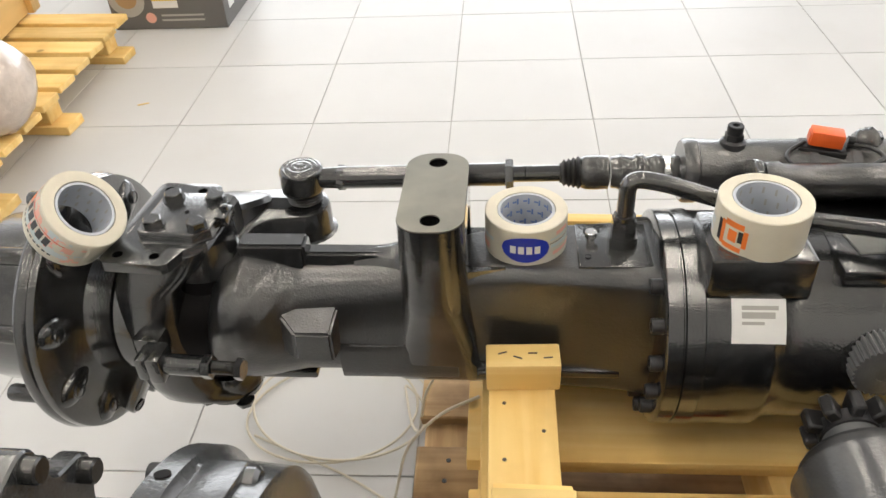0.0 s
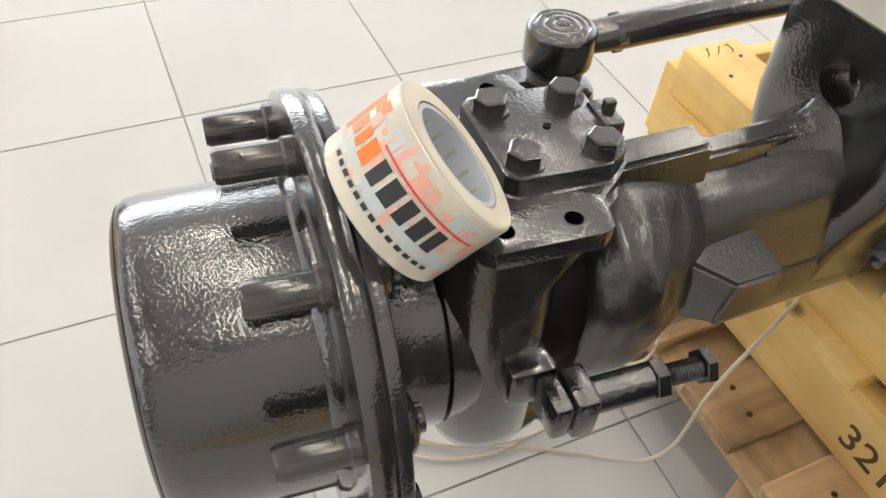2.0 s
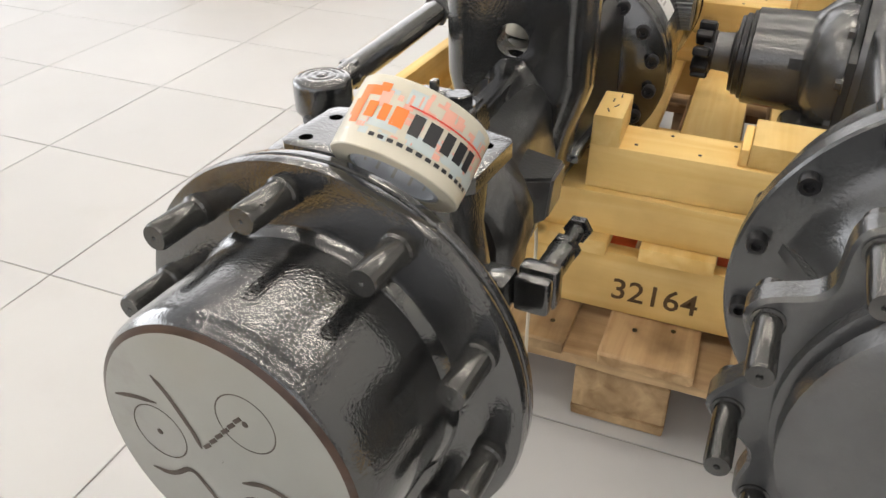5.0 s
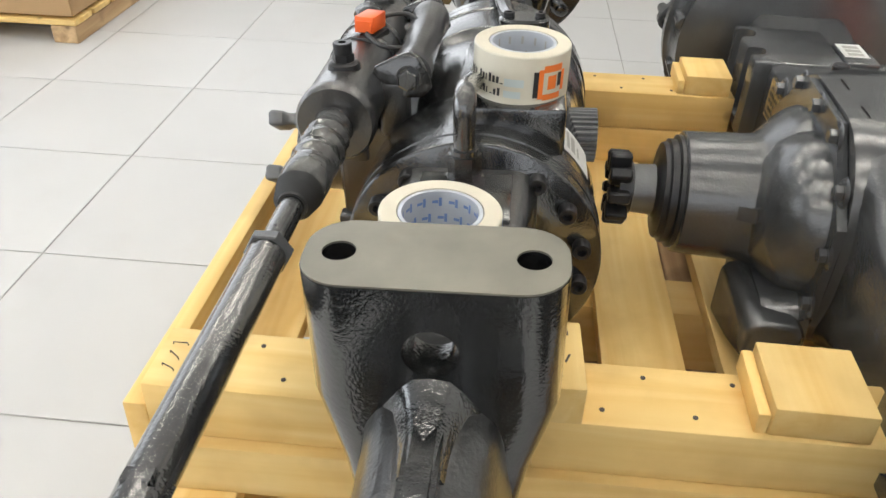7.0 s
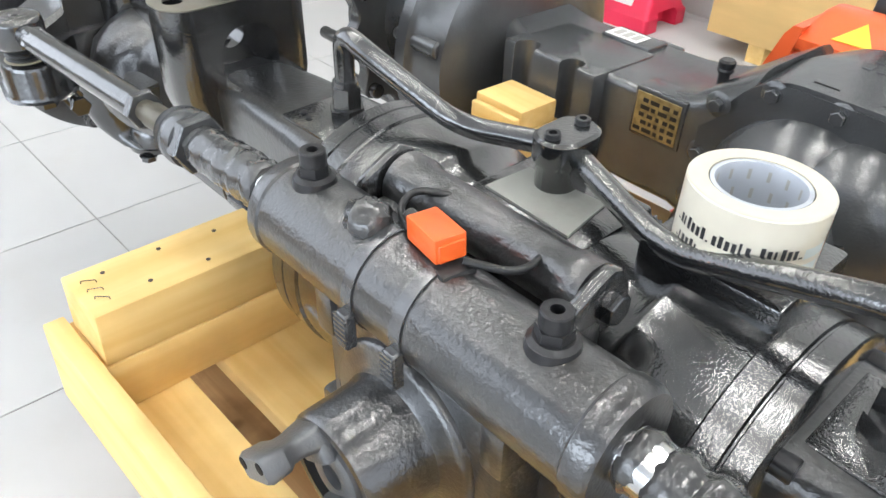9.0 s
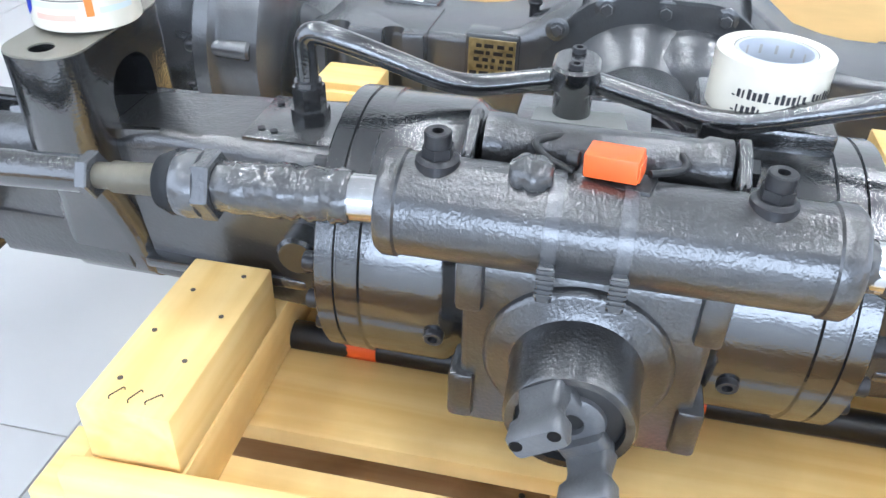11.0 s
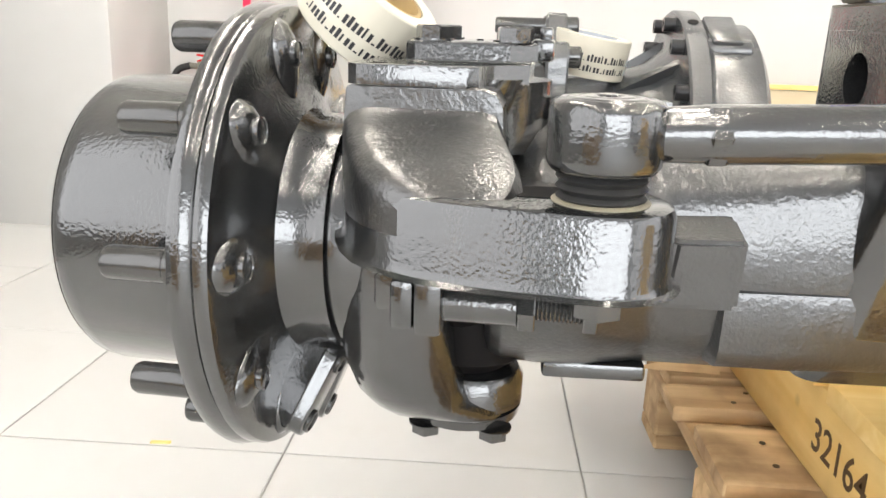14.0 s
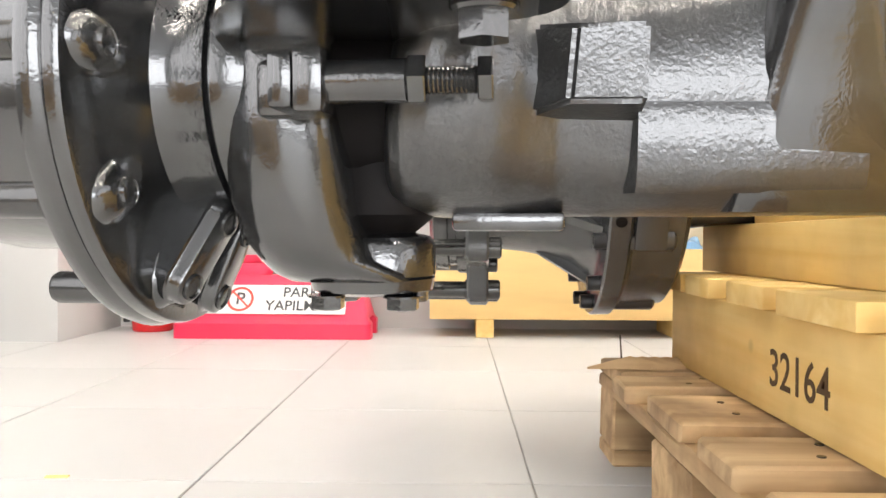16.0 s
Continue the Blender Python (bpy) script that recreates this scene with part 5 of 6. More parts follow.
        rod(b, at_x(p1.x - s * 0.07), at_x(p1.x - s * 0.056), 0.0196, 6, bev=0.002)
        part("rod_nut", b, PAINT, tie, angle=20)
        b = bmn()
        lathe(b, [(0.544, 0.024), (0.5465, 0.0315), (0.55, 0.034), (0.554, 0.0345), (0.581, 0.0345), (0.5855, 0.0333), (0.588, 0.0305), (0.5888, 0.0275), (0.5878, 0.0255), (0.589, 0.0238), (0.5896, 0.019), (0.5886, 0.0172), (0.5896, 0.0155), (0.59, 0.009), (0.5892, 0.0075), (0.5908, 0.006), (0.5912, 0.003)], (p1.x, p1.y, 0), (0, 0, 1), 36)
        part("ball_joint", b, PAINT, tie, "round greasy ball joint")
        b = bmn()
        lathe(b, [(0.5275, 0.024), (0.53, 0.0275), (0.533, 0.0245), (0.536, 0.028), (0.539, 0.025), (0.542, 0.0285), (0.546, 0.024)], (p1.x, p1.y, 0), (0, 0, 1), 28)
        part("dust_boot", b, RUBBER, tie)
        if s < 0:
            continue
        b = bmn()
        lathe(b, [(0.5262, 0.0295), (0.5278, 0.03), (0.5287, 0.027)], (p1.x, p1.y, 0), (0, 0, 1), 32)
        part("seal_ring", b, SEALC, tie, "pale ring under the dust boot")


cylinder_and_rods()


def brake_pipes():
    b = bmn()
    for s in (-1, 1):
        pts = [(s * 0.305, 0, 0.605), (s * 0.305, 0, 0.668), (s * 0.262, 0.002, 0.66), (0.017 + s * 0.13, -0.022 + 0.02 * (s < 0), 0.612), (0.034 + s * 0.01, -0.052, 0.622)]
        sweep(b, bend_path(pts, 0.034, 8), 0.0115, 16)
    pip = part("steel_pipe", b, PAINT, AX, "bent steel oil pipe between the unions")
    b = bmn()
    ring_loft(b, [[Vector((0.034 + px, -0.052 + py, z)) for px, py in rrect(0.024 - k, 0.034 - k, 0.022, 6)] for z, k in ((0.585, 0.004), (0.612, 0.004), (0.618, 0.0), (0.639, 0.0), (0.642, 0.003))])
    part("pipe_junction", b, PAINT, pip, "flat pipe junction block with two screws")
    for x, y in ((0.034, -0.031), (0.034, -0.073)):
        piece("junction_screw", SOCKS, pip, pose(x, y, 0.6395))


brake_pipes()


def axle_end(s):
    """Knuckle, hub and drum about one kingpin: u is outwards."""
    turn = Matrix.Translation((s * 0.896, 0, 0)) @ spin(-4.5, "Z")
    front = s  # the side on which the stop bolt sits

    def P(u, y, z):
        return Vector((s * u, y, z))

    b = bmn()
    rings = []
    for z, cu, hu, hy, r in ((0.298, 0.012, 0.05, 0.052, 0.03), (0.304, 0.02, 0.053, 0.062, 0.035), (0.315, 0.035, 0.046, 0.075, 0.04), (0.33, 0.043, 0.046, 0.086, 0.042), (0.36, 0.05, 0.047, 0.096, 0.042), (0.42, 0.055, 0.047, 0.102, 0.04),
                             (0.48, 0.055, 0.047, 0.1, 0.04), (0.53, 0.05, 0.05, 0.088, 0.04), (0.56, 0.03, 0.06, 0.078, 0.035), (0.588, 0.022, 0.064, 0.07, 0.03)):
        rings.append([P(cu + px, py, z) for px, py in rrect(hu, hy, r, 5)])
    ring_loft(b, rings)
    kn = part("steering_knuckle", b, PAINT, AX, "dark cast steering knuckle with cap, arm and stop bolt", m=turn, angle=50)
    # ear plate and cap
    b = bmn()
    outline = [(-0.045, -0.045), (-0.02, -0.066), (-0.012, -0.095), (-0.004, -0.1), (0.075, -0.1), (0.083, -0.092), (0.083, 0.092), (0.075, 0.1), (-0.004, 0.1), (-0.012, 0.095), (-0.02, 0.066), (-0.045, 0.045)]
    plate(b, [(s * x, y) for x, y in outline], [[(s * x, y) for x, y in circle(cu, cy, 0.0075, 16)] for cu in (0.012, 0.063) for cy in (-0.081, 0.081)], 0.584, 0.5985, None, 0.0018)
    part("ear_plate", b, PAINT, kn, "flat plate with four corner holes", angle=30)
    # corner holes get black floors, as painted shade
    for cu in (0.012, 0.063):
        for cy in (-0.081, 0.081):
            b = bmn()
            rod(b, P(cu, cy, 0.583), P(cu, cy, 0.5868), 0.0082, 14)
            part("hole_bottom", b, HOLE, kn)
    b = bmn()
    outline = [(-0.05, -0.035), (-0.03, -0.052), (0.042, -0.052), (0.05, -0.044), (0.05, 0.044), (0.042, 0.052), (-0.03, 0.052), (-0.05, 0.035)]
    plate(b, [(s * x, y) for x, y in outline], [], 0.5988, 0.6145, None, 0.003)
    part("kingpin_cap", b, PAINT, kn, "bolted kingpin cap", angle=30)
    for x in (-0.031, 0.031):
        for y in (-0.033, 0.033):
            piece("bolt", HEX, kn, pose(s * x, y, 0.6142, 0, 0, 20 + 300 * x))
    b = bmn()
    rod(b, P(-0.002, 0.001, 0.614), P(-0.002, 0.001, 0.6155), 0.003, 12)
    part("grease_point", b, HOLE, kn)
    b = bmn()
    box(b, s * -0.062, s * -0.044, -0.012, 0.022, 0.6, 0.617, 0.003, 2)
    box(b, s * -0.06, s * -0.05, 0.002, 0.01, 0.615, 0.626, 0.002, 2)
    part("cap_clip", b, PAINT, kn)
    # lower cap
    b = bmn()
    lathe(b, [(0.286, 0.042), (0.289, 0.05), (0.2985, 0.052)], (0, 0, 0), (0, 0, 1), 32)
    part("lower_cap", b, PAINT, kn)
    for x in (-0.03, 0.03):
        for y in (-0.03, 0.03):
            piece("bolt", HEX, kn, pose(s * x, y, 0.2865, 180, 0, 0))
    # inner pin bosses of the axle fork
    b = bmn()
    rod(b, P(-0.012, 0, 0.53), P(-0.012, 0, 0.585), 0.05, 30)
    part("pin_boss", b, PAINT, kn)
    b = bmn()
    lathe(b, [(0.2975, 0.041), (0.301, 0.0445), (0.325, 0.0445), (0.332, 0.04), (0.336, 0.025)], P(-0.008, 0, 0), (0, 0, 1), 32)
    part("pin_boss", b, PAINT, kn)
    # black filling between the pins: the fork opening's shade as colour
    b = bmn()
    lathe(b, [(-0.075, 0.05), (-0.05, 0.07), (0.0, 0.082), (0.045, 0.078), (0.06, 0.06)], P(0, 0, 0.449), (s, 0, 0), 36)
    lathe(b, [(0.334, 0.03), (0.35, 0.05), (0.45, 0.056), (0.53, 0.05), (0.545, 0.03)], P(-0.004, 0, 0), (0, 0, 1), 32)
    part("shaft_joint", b, HOLE, kn, "shaft joint in the fork, coloured black for the shade there")
    # steering arm
    ex, ey = -0.101, 0.174
    arm = [(0.09, 0.03), (0.088, 0.088), (0.079, 0.12), (0.068, 0.148), (0.054, 0.17), (0.036, 0.187), (0.014, 0.199), (-0.012, 0.207), (-0.04, 0.212), (-0.085, 0.216)]
    arc = [(ex + 0.043 * math.cos(radians(a)), ey + 0.043 * math.sin(radians(a))) for a in range(88, 262, 19)]
    back = [(-0.075, 0.126), (-0.06, 0.118), (-0.045, 0.1), (-0.04, 0.06), (-0.03, 0.03)]
    b = bmn()
    plate(b, [(s * x, y) for x, y in arm + arc + back], [], 0.475, 0.527, None, 0.007)
    part("steering_arm", b, PAINT, kn, "thick flat steering arm", angle=30)
    b = bmn()
    rings = []
    for y, u0, u1, zt in ((0.04, -0.03, 0.0832, 0.5845), (0.098, -0.03, 0.0832, 0.5845), (0.1005, -0.03, 0.0834, 0.583), (0.1015, -0.031, 0.084, 0.5685), (0.105, -0.032, 0.084, 0.5645), (0.12, -0.037, 0.0795, 0.5585),
                          (0.148, -0.046, 0.068, 0.5485), (0.17, -0.05, 0.0545, 0.541), (0.187, -0.048, 0.037, 0.5335), (0.197, -0.042, 0.017, 0.5275)):
        c = 0.008 if y < 0.1 else 0.022
        rings.append([P(u, y, z) for u, z in [(u0, 0.5), (u1, 0.5)] + [(u1 - c + c * math.cos(radians(a)), zt - 0.6 * c + 0.6 * c * math.sin(radians(a))) for a in (0, 18, 36, 54, 72, 90)] + [(u0 + 0.014, zt), (u0 + 0.005, zt - 0.003), (u0, zt - 0.012)]])
    ring_loft(b, rings)
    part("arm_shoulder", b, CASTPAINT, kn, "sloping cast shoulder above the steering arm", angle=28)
    # flat black pad, painted shade of the hollow beside the ball joint
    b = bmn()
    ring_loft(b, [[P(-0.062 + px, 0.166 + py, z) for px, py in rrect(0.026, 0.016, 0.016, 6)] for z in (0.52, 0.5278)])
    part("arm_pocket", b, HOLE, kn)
    b = bmn()
    rod(b, P(ex, ey, 0.468), P(ex, ey, 0.476), 0.021, 24, bev=0.002)
    rod(b, P(ex, ey, 0.452), P(ex, ey, 0.469), 0.0165, 6)
    part("ball_stud_nut", b, PAINT, kn, angle=25)
    # stop bolt: block, sleeve, nut, thread, head
    zs = 0.464 if s < 0 else 0.437
    ys = front * (0.139 if s < 0 else 0.13)
    b = bmn()
    box(b, s * 0.002, s * 0.023, ys - 0.02, ys + 0.02, zs - 0.022, zs + 0.022, 0.005, 2)
    part("stop_block", b, PAINT, kn, "cast lug for the stop bolt")
    b = bmn()
    box(b, s * 0.0225, s * 0.04, ys - 0.018, ys + 0.018, zs - 0.019, zs + 0.019, 0.005, 2)
    part("lug_end", b, PAINT, kn)
    b = bmn()
    box(b, s * 0.02, s * 0.06, front * 0.085, ys - front * 0.018, zs - 0.02, zs + 0.02, 0.006, 2)
    part("lug_root", b, PAINT, kn)
    b = bmn()
    rod(b, P(0.004, ys, zs), P(-0.05, ys, zs), 0.0145, 20, bev=0.001)
    part("sleeve", b, PAINT, kn)
    b = bmn()
    rod(b, P(-0.05, ys, zs), P(-0.062, ys, zs), 0.017, 6, bev=0.001)
    part("lock_nut", b, PAINT, kn, angle=20)
    b = bmn()
    prof = []
    for k in range(24):
        a = 0.062 + 0.034 * k / 23
        prof.append((a, 0.0095 if k % 2 else 0.0082))
    lathe(b, prof, P(0, ys, zs), (-s, 0, 0), 16)
    part("thread", b, STUDM, kn)
    b = bmn()
    rod(b, P(-0.095, ys, zs), P(-0.105, ys, zs), 0.0155, 6, bev=0.001)
    part("bolt_head", b, PAINT, kn, angle=20)

    # hub: neck, flange, drum, studs
    zc = 0.449
    b = bmn()
    lathe(b, [(0.05, 0.09), (0.075, 0.101), (0.096, 0.102), (0.0975, 0.096), (0.0995, 0.096), (0.101, 0.103), (0.125, 0.101), (0.138, 0.106), (0.146, 0.124), (0.15, 0.15), (0.152, 0.182), (0.154, 0.188),
              (0.1575, 0.1895), (0.1635, 0.1895), (0.165, 0.1875), (0.1665, 0.1895), (0.176, 0.192), (0.182, 0.19), (0.184, 0.18), (0.184, 0.12)], (0, 0, zc), (s, 0, 0), 72)
    hb = part("wheel_hub", b, PAINT, AX, "glossy dark wheel hub with ten long studs and a closed drum", m=turn, angle=40)
    b = bmn()
    lathe(b, [(0.18, 0.137), (0.19, 0.134), (0.194, 0.1295), (0.294, 0.1285), (0.305, 0.1265), (0.311, 0.122), (0.3135, 0.1165)], (0, 0, zc), (s, 0, 0), 72)
    part("planet_drum", b, PAINT, hb, "smooth closed drum with runny gloss paint", angle=40)
    b = bmn()
    lathe(b, [(0.3133, 0.1175), (0.3145, 0.1155), (0.3145, 0.0005)], (0, 0, zc), (s, 0, 0), 72, cap=False)
    part("drum_face", b, FACEPAINT, hb, "flat grey end face with machined grooves")
    for run, wd in (([(0.102, 0.03), (0.08, 0.036), (0.056, 0.038)], 0.0022), ([(0.054, 0.067), (0.043, 0.055), (0.033, 0.038), (0.023, 0.02), (0.019, 0.006)], 0.0026),
                    ([(0.083, -0.043), (0.066, -0.043), (0.055, -0.038), (0.036, -0.022), (0.02, -0.045), (0.006, -0.063)], 0.0024), ([(-0.016, -0.015), (-0.038, -0.006), (-0.062, -0.011), (-0.08, -0.024)], 0.0026)):
        pts = [P(0.3149, y, zc + z) for y, z in run]
        pts = bend_path(pts, 0.02, 5)
        b = bmn()
        va, vb = [], []
        for i, p in enumerate(pts):
            d = (pts[min(i + 1, len(pts) - 1)] - pts[max(i - 1, 0)]).normalized()
            nn = Vector((0, -d.z, d.y)) * wd * (0.35 if i in (0, len(pts) - 1) else 1.0)
            va.append(b.verts.new(p + nn))
            vb.append(b.verts.new(p - nn))
        for i in range(len(pts) - 1):
            b.faces.new((va[i], va[i + 1], vb[i + 1], vb[i]))
        part("groove", b, GROOVE, hb)
    b = bmn()
    for i in range(6):
        q = Matrix.Translation(P(0.3149, 0.012 - 0.0075 * i, zc + 0.012 + 0.0085 * i)) @ spin(48, "X")
        box(b, -0.0002, 0.0002, -0.0018, 0.0018, -0.0045, 0.0045, 0, m=q)
    part("stamped_bar", b, GROOVE, hb)
    # worn brown edge where the paint has run thin
    b = bmn()
    lathe(b, [(0.3107, 0.1226), (0.3128, 0.1192), (0.3138, 0.1163)], (0, 0, zc), (s, 0, 0), 72, cap=False)
    part("worn_edge", b, WORN, hb, "brown worn rim of the end face")
    for a in (5, 121, 238):
        cy, cz = 0.062 * math.cos(radians(a)), zc + 0.062 * math.sin(radians(a))
        b = bmn()
        lathe(b, [(0.3146, 0.0272), (0.3149, 0.0266), (0.3146, 0.026)], (0, cy, cz), (s, 0, 0), 36, cap=False)
        lathe(b, [(0.3146, 0.003), (0.315, 0.0025)], (0, cy, cz), (s, 0, 0), 12)
        part("cover_ring", b, GROOVE, hb)
    for k in range(10):
        a = radians((22 if s < 0 else 4) + 36 * k)
        cy, cz = front * 0.1675 * math.cos(a), zc + 0.1675 * math.sin(a)
        b = bmn()
        lathe(b, [(0.183, 0.0145), (0.19, 0.0145), (0.192, 0.0125), (0.234, 0.0125), (0.2375, 0.011), (0.2375, 0.002), (0.236, 0.0005)], (0, cy, cz), (s, 0, 0), 24)
        part("wheel_stud", b, STUDM, hb, "long round wheel stud")
        # smooth cast swelling behind each stud
        er = Vector((0, math.cos(a) * front, math.sin(a)))
        et = Vector((0, -math.sin(a) * front, math.cos(a)))
        o = Vector((0, 0, zc))
        b = bmn()
        secs = []
        for rr, top, w in ((0.108, 0.149, 0.007), (0.12, 0.144, 0.013), (0.134, 0.141, 0.019), (0.15, 0.14, 0.0215), (0.166, 0.141, 0.0205), (0.178, 0.146, 0.014), (0.184, 0.153, 0.007)):
            secs.append([o + er * rr + et * (w * math.cos(math.pi * i / 10)) + Vector((s * (0.156 - (0.156 - top) * math.sin(math.pi * i / 10) ** 0.8), 0, 0)) for i in range(11)])
        ring_loft(b, secs)
        boss = part("stud_boss", b, PAINT, hb, angle=60)
        b = bmn()
        lathe(b, [(0.142, 0.0105), (0.138, 0.0105), (0.1375, 0.009), (0.1385, 0.0085), (0.138, 0.0078), (0.138, 0.0005)], o + er * 0.157, (s, 0, 0), 20, cap=False)
        part("bolt_end", b, PAINT, boss)
    for a0 in (-66, -87):
        a = radians(a0)
        er, et = Vector((0, math.cos(a) * front, math.sin(a))), Vector((0, -math.sin(a) * front, math.cos(a)))
        o = Vector((0, 0, zc))
        lo, hi = o + er * 0.114 + Vector((s * 0.11, 0, 0)), o + er * 0.166 + Vector((s * 0.131, 0, 0))
        ax = (hi - lo).normalized()
        nn = ax.cross(et).normalized()
        if nn.x * s > 0:
            nn = -nn
        q = Matrix((ax, et, nn)).transposed().to_4x4()
        q.translation = (lo + hi) / 2
        ll = (hi - lo).length / 2
        b = bmn()
        plate(b, rrect(ll + 0.0155, 0.0165, 0.0165, 6), [], -0.006, 0.006, q, 0.003)
        secs = [[q @ Vector((x, y, z)) for x, y in rrect(ll + e, w, w * 0.98, 4)] for z, e, w in ((-0.005, 0.0145, 0.0155), (-0.03, 0.013, 0.014), (-0.06, 0.0, 0.013))]
        ring_loft(b, secs)
        lg = part("lug", b, PAINT, hb, "cast lug with two bolt ends", angle=35)
        for p in (lo, hi):
            b = bmn()
            lathe(b, [(0.005, 0.0105), (0.0085, 0.0105), (0.009, 0.0085), (0.0075, 0.0075), (0.0075, 0.0005)], p, nn, 20, cap=False)
            part("bolt_end", b, STUDM, lg)


axle_end(-1)
axle_end(1)

# ---- second axle ----
A2 = thing("rigid_axle", "matt dark grey rigid axle with studded hubs on the timber cradle", "axle", m=pose(-0.077, -0.552, 0, 0, 0, -1.9))
Z2 = 0.4425


def second_axle():
    # diff body: a barrel behind the cover, flattened on top
    b = bmn()
    rings = []
    for y, r in ((0.118, 0.158), (0.09, 0.16), (0.0, 0.165), (-0.09, 0.155), (-0.14, 0.12), (-0.165, 0.06)):
        ring = []
        for i in range(56):
            a = 2 * math.pi * i / 56
            q = r * 1.04 / max(abs(math.cos(a)) ** 2.6 + abs(math.sin(a)) ** 2.6, 1e-6) ** (1 / 2.6)
            ring.append(Vector((q * math.cos(a), y, Z2 + min(q * math.sin(a), 0.158))))
        rings.append(ring)
    ring_loft(b, rings)
    body = part("axle_centre", b, PAINT2, A2, "cast axle centre with a flat top", angle=40)
    # cover flange with screws, and the bulged cover
    b = bmn()
    oct_ = []
    for i in range(8):
        a = radians(22.5 + 45 * i)
        oct_.append((0.172 * math.cos(a) * 1.04, 0.166 * math.sin(a)))
    plate(b, oct_, [], 0.118, 0.132, Matrix.Translation((0, 0, Z2)) @ Matrix(((1, 0, 0, 0), (0, 0, 1, 0), (0, 1, 0, 0), (0, 0, 0, 1))), 0.003)
    part("cover_flange", b, PAINT2, A2, "eight-sided bolted cover flange", angle=30)
    for x, z in ((0.15, 0.545), (0.082, 0.583), (0.0, 0.5855), (-0.082, 0.583), (-0.147, 0.545), (0.16, 0.47), (-0.162, 0.47), (0.16, 0.40), (-0.162, 0.40), (-0.1, 0.305), (0.1, 0.305)):
        piece("bolt", HEXS, body, along((x, 0.1315, z), (0, 1, 0)))
        b = bmn()
        lathe(b, [(0.13, 0.018), (0.1318, 0.0155)], (x, 0, z), (0, 1, 0), 18)
        part("bolt_pad", b, PAINT2, body)
    b = bmn()
    lathe(b, [(0.13, 0.13), (0.14, 0.127), (0.153, 0.118), (0.166, 0.104), (0.177, 0.093), (0.184, 0.0885), (0.19, 0.0872), (0.275, 0.084), (0.278, 0.08)], (0.018, 0, 0.438), (0, 1, 0), 56)
    nose = part("pinion_housing", b, PAINT2, A2, "smooth bulged pinion housing", angle=40)
    b = bmn()
    lathe(b, [(0.13, 0.105), (0.15, 0.1), (0.17, 0.086), (0.186, 0.06), (0.192, 0.02)], (-0.05, 0, 0.462), (0, 1, 0), 40)
    part("cover_swell", b, PAINT2, nose, angle=50)
    for a in (15, 165, 320):
        q = Matrix.Translation((0.018, 0, 0.438)) @ spin(-a, "Y")
        b = bmn()
        ring_loft(b, [[q @ Vector((x, y, z)) for x, y in ((0.08, 0.14), (0.132, 0.134), (0.08, 0.222))] for z in (-0.009, 0.009)])
        part("cast_rib", b, PAINT2, nose)
    b = bmn()
    lathe(b, [(0.276, 0.078), (0.283, 0.078), (0.285, 0.072), (0.294, 0.072), (0.296, 0.068), (0.302, 0.066), (0.303, 0.05), (0.305, 0.04), (0.31, 0.033), (0.345, 0.031)], (0.018, 0, 0.438), (0, 1, 0), 48)
    part("seal_collar", b, BLACKOX, nose, "stepped dark seal collar")
    b = bmn()
    lathe(b, [(0.302, 0.036), (0.345, 0.033), (0.348, 0.028)], (0.018, 0, 0.438), (0, 1, 0), 32)
    part("pinion_shaft", b, CASTGREY, nose)
    for k in range(9):
        a = 2 * math.pi * k / 9
        q = Matrix.Translation((0.018, 0, 0.438)) @ spin(math.degrees(a), "Y")
        b = bmn()
        box(b, -0.008, 0.008, 0.342, 0.372, 0.022, 0.052, 0.003, 1, m=q)
        part("castle_tooth", b, BLACKOX, nose)
    b = bmn()
    lathe(b, [(0.335, 0.03), (0.338, 0.036), (0.356, 0.036), (0.358, 0.02)], (0.018, 0, 0.438), (0, 1, 0), 28)
    part("castle_ring", b, BLACKOX, nose)
    # lower side boss
    b = bmn()
    ring_loft(b, [[Vector((x, 0.16 + py, zc + pz)) for py, pz in rrect(hy, hz, r, 6)] for x, zc, hy, hz, r in ((-0.172, 0.336, 0.026, 0.025, 0.018), (-0.17, 0.336, 0.033, 0.031, 0.022), (-0.164, 0.335, 0.037, 0.035, 0.024), (-0.11, 0.328, 0.043, 0.042, 0.022), (-0.04, 0.322, 0.046, 0.05, 0.02))])
    ring_loft(b, [[Vector((-0.05 + px, 0.12, 0.33 + pz)) for px, pz in rrect(0.11, 0.06, 0.04, 4)], [Vector((-0.05 + px, 0.175, 0.33 + pz)) for px, pz in rrect(0.1, 0.045, 0.03, 4)]])
    part("lower_boss", b, PAINT2, nose, "rounded boss below the pinion", angle=45)
    # black disc for the shade of the plug hole; nothing is bored
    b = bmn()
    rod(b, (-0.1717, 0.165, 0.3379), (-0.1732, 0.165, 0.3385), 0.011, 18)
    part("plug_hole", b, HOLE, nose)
    # cast marks on the flat top
    b = bmn()
    for i in range(6):
        box(b, -0.06 + 0.018 * i, -0.048 + 0.018 * i, -0.02, -0.002, Z2 + 0.1575, Z2 + 0.1595, 0.0006, 1)
    for i in range(4):
        box(b, -0.02 + 0.016 * i, -0.009 + 0.016 * i, -0.05, -0.035, Z2 + 0.1575, Z2 + 0.1592, 0.0006, 1)
    part("cast_marks", b, PAINT2, body)
    # slots laid on as black strips, their shade in the colour
    for x in (0.04, -0.045):
        b = bmn()
        box(b, x - 0.016, x + 0.016, 0.092, 0.0945, Z2 + 0.157, Z2 + 0.1586, 0)
        part("joint_slot", b, HOLE, body)

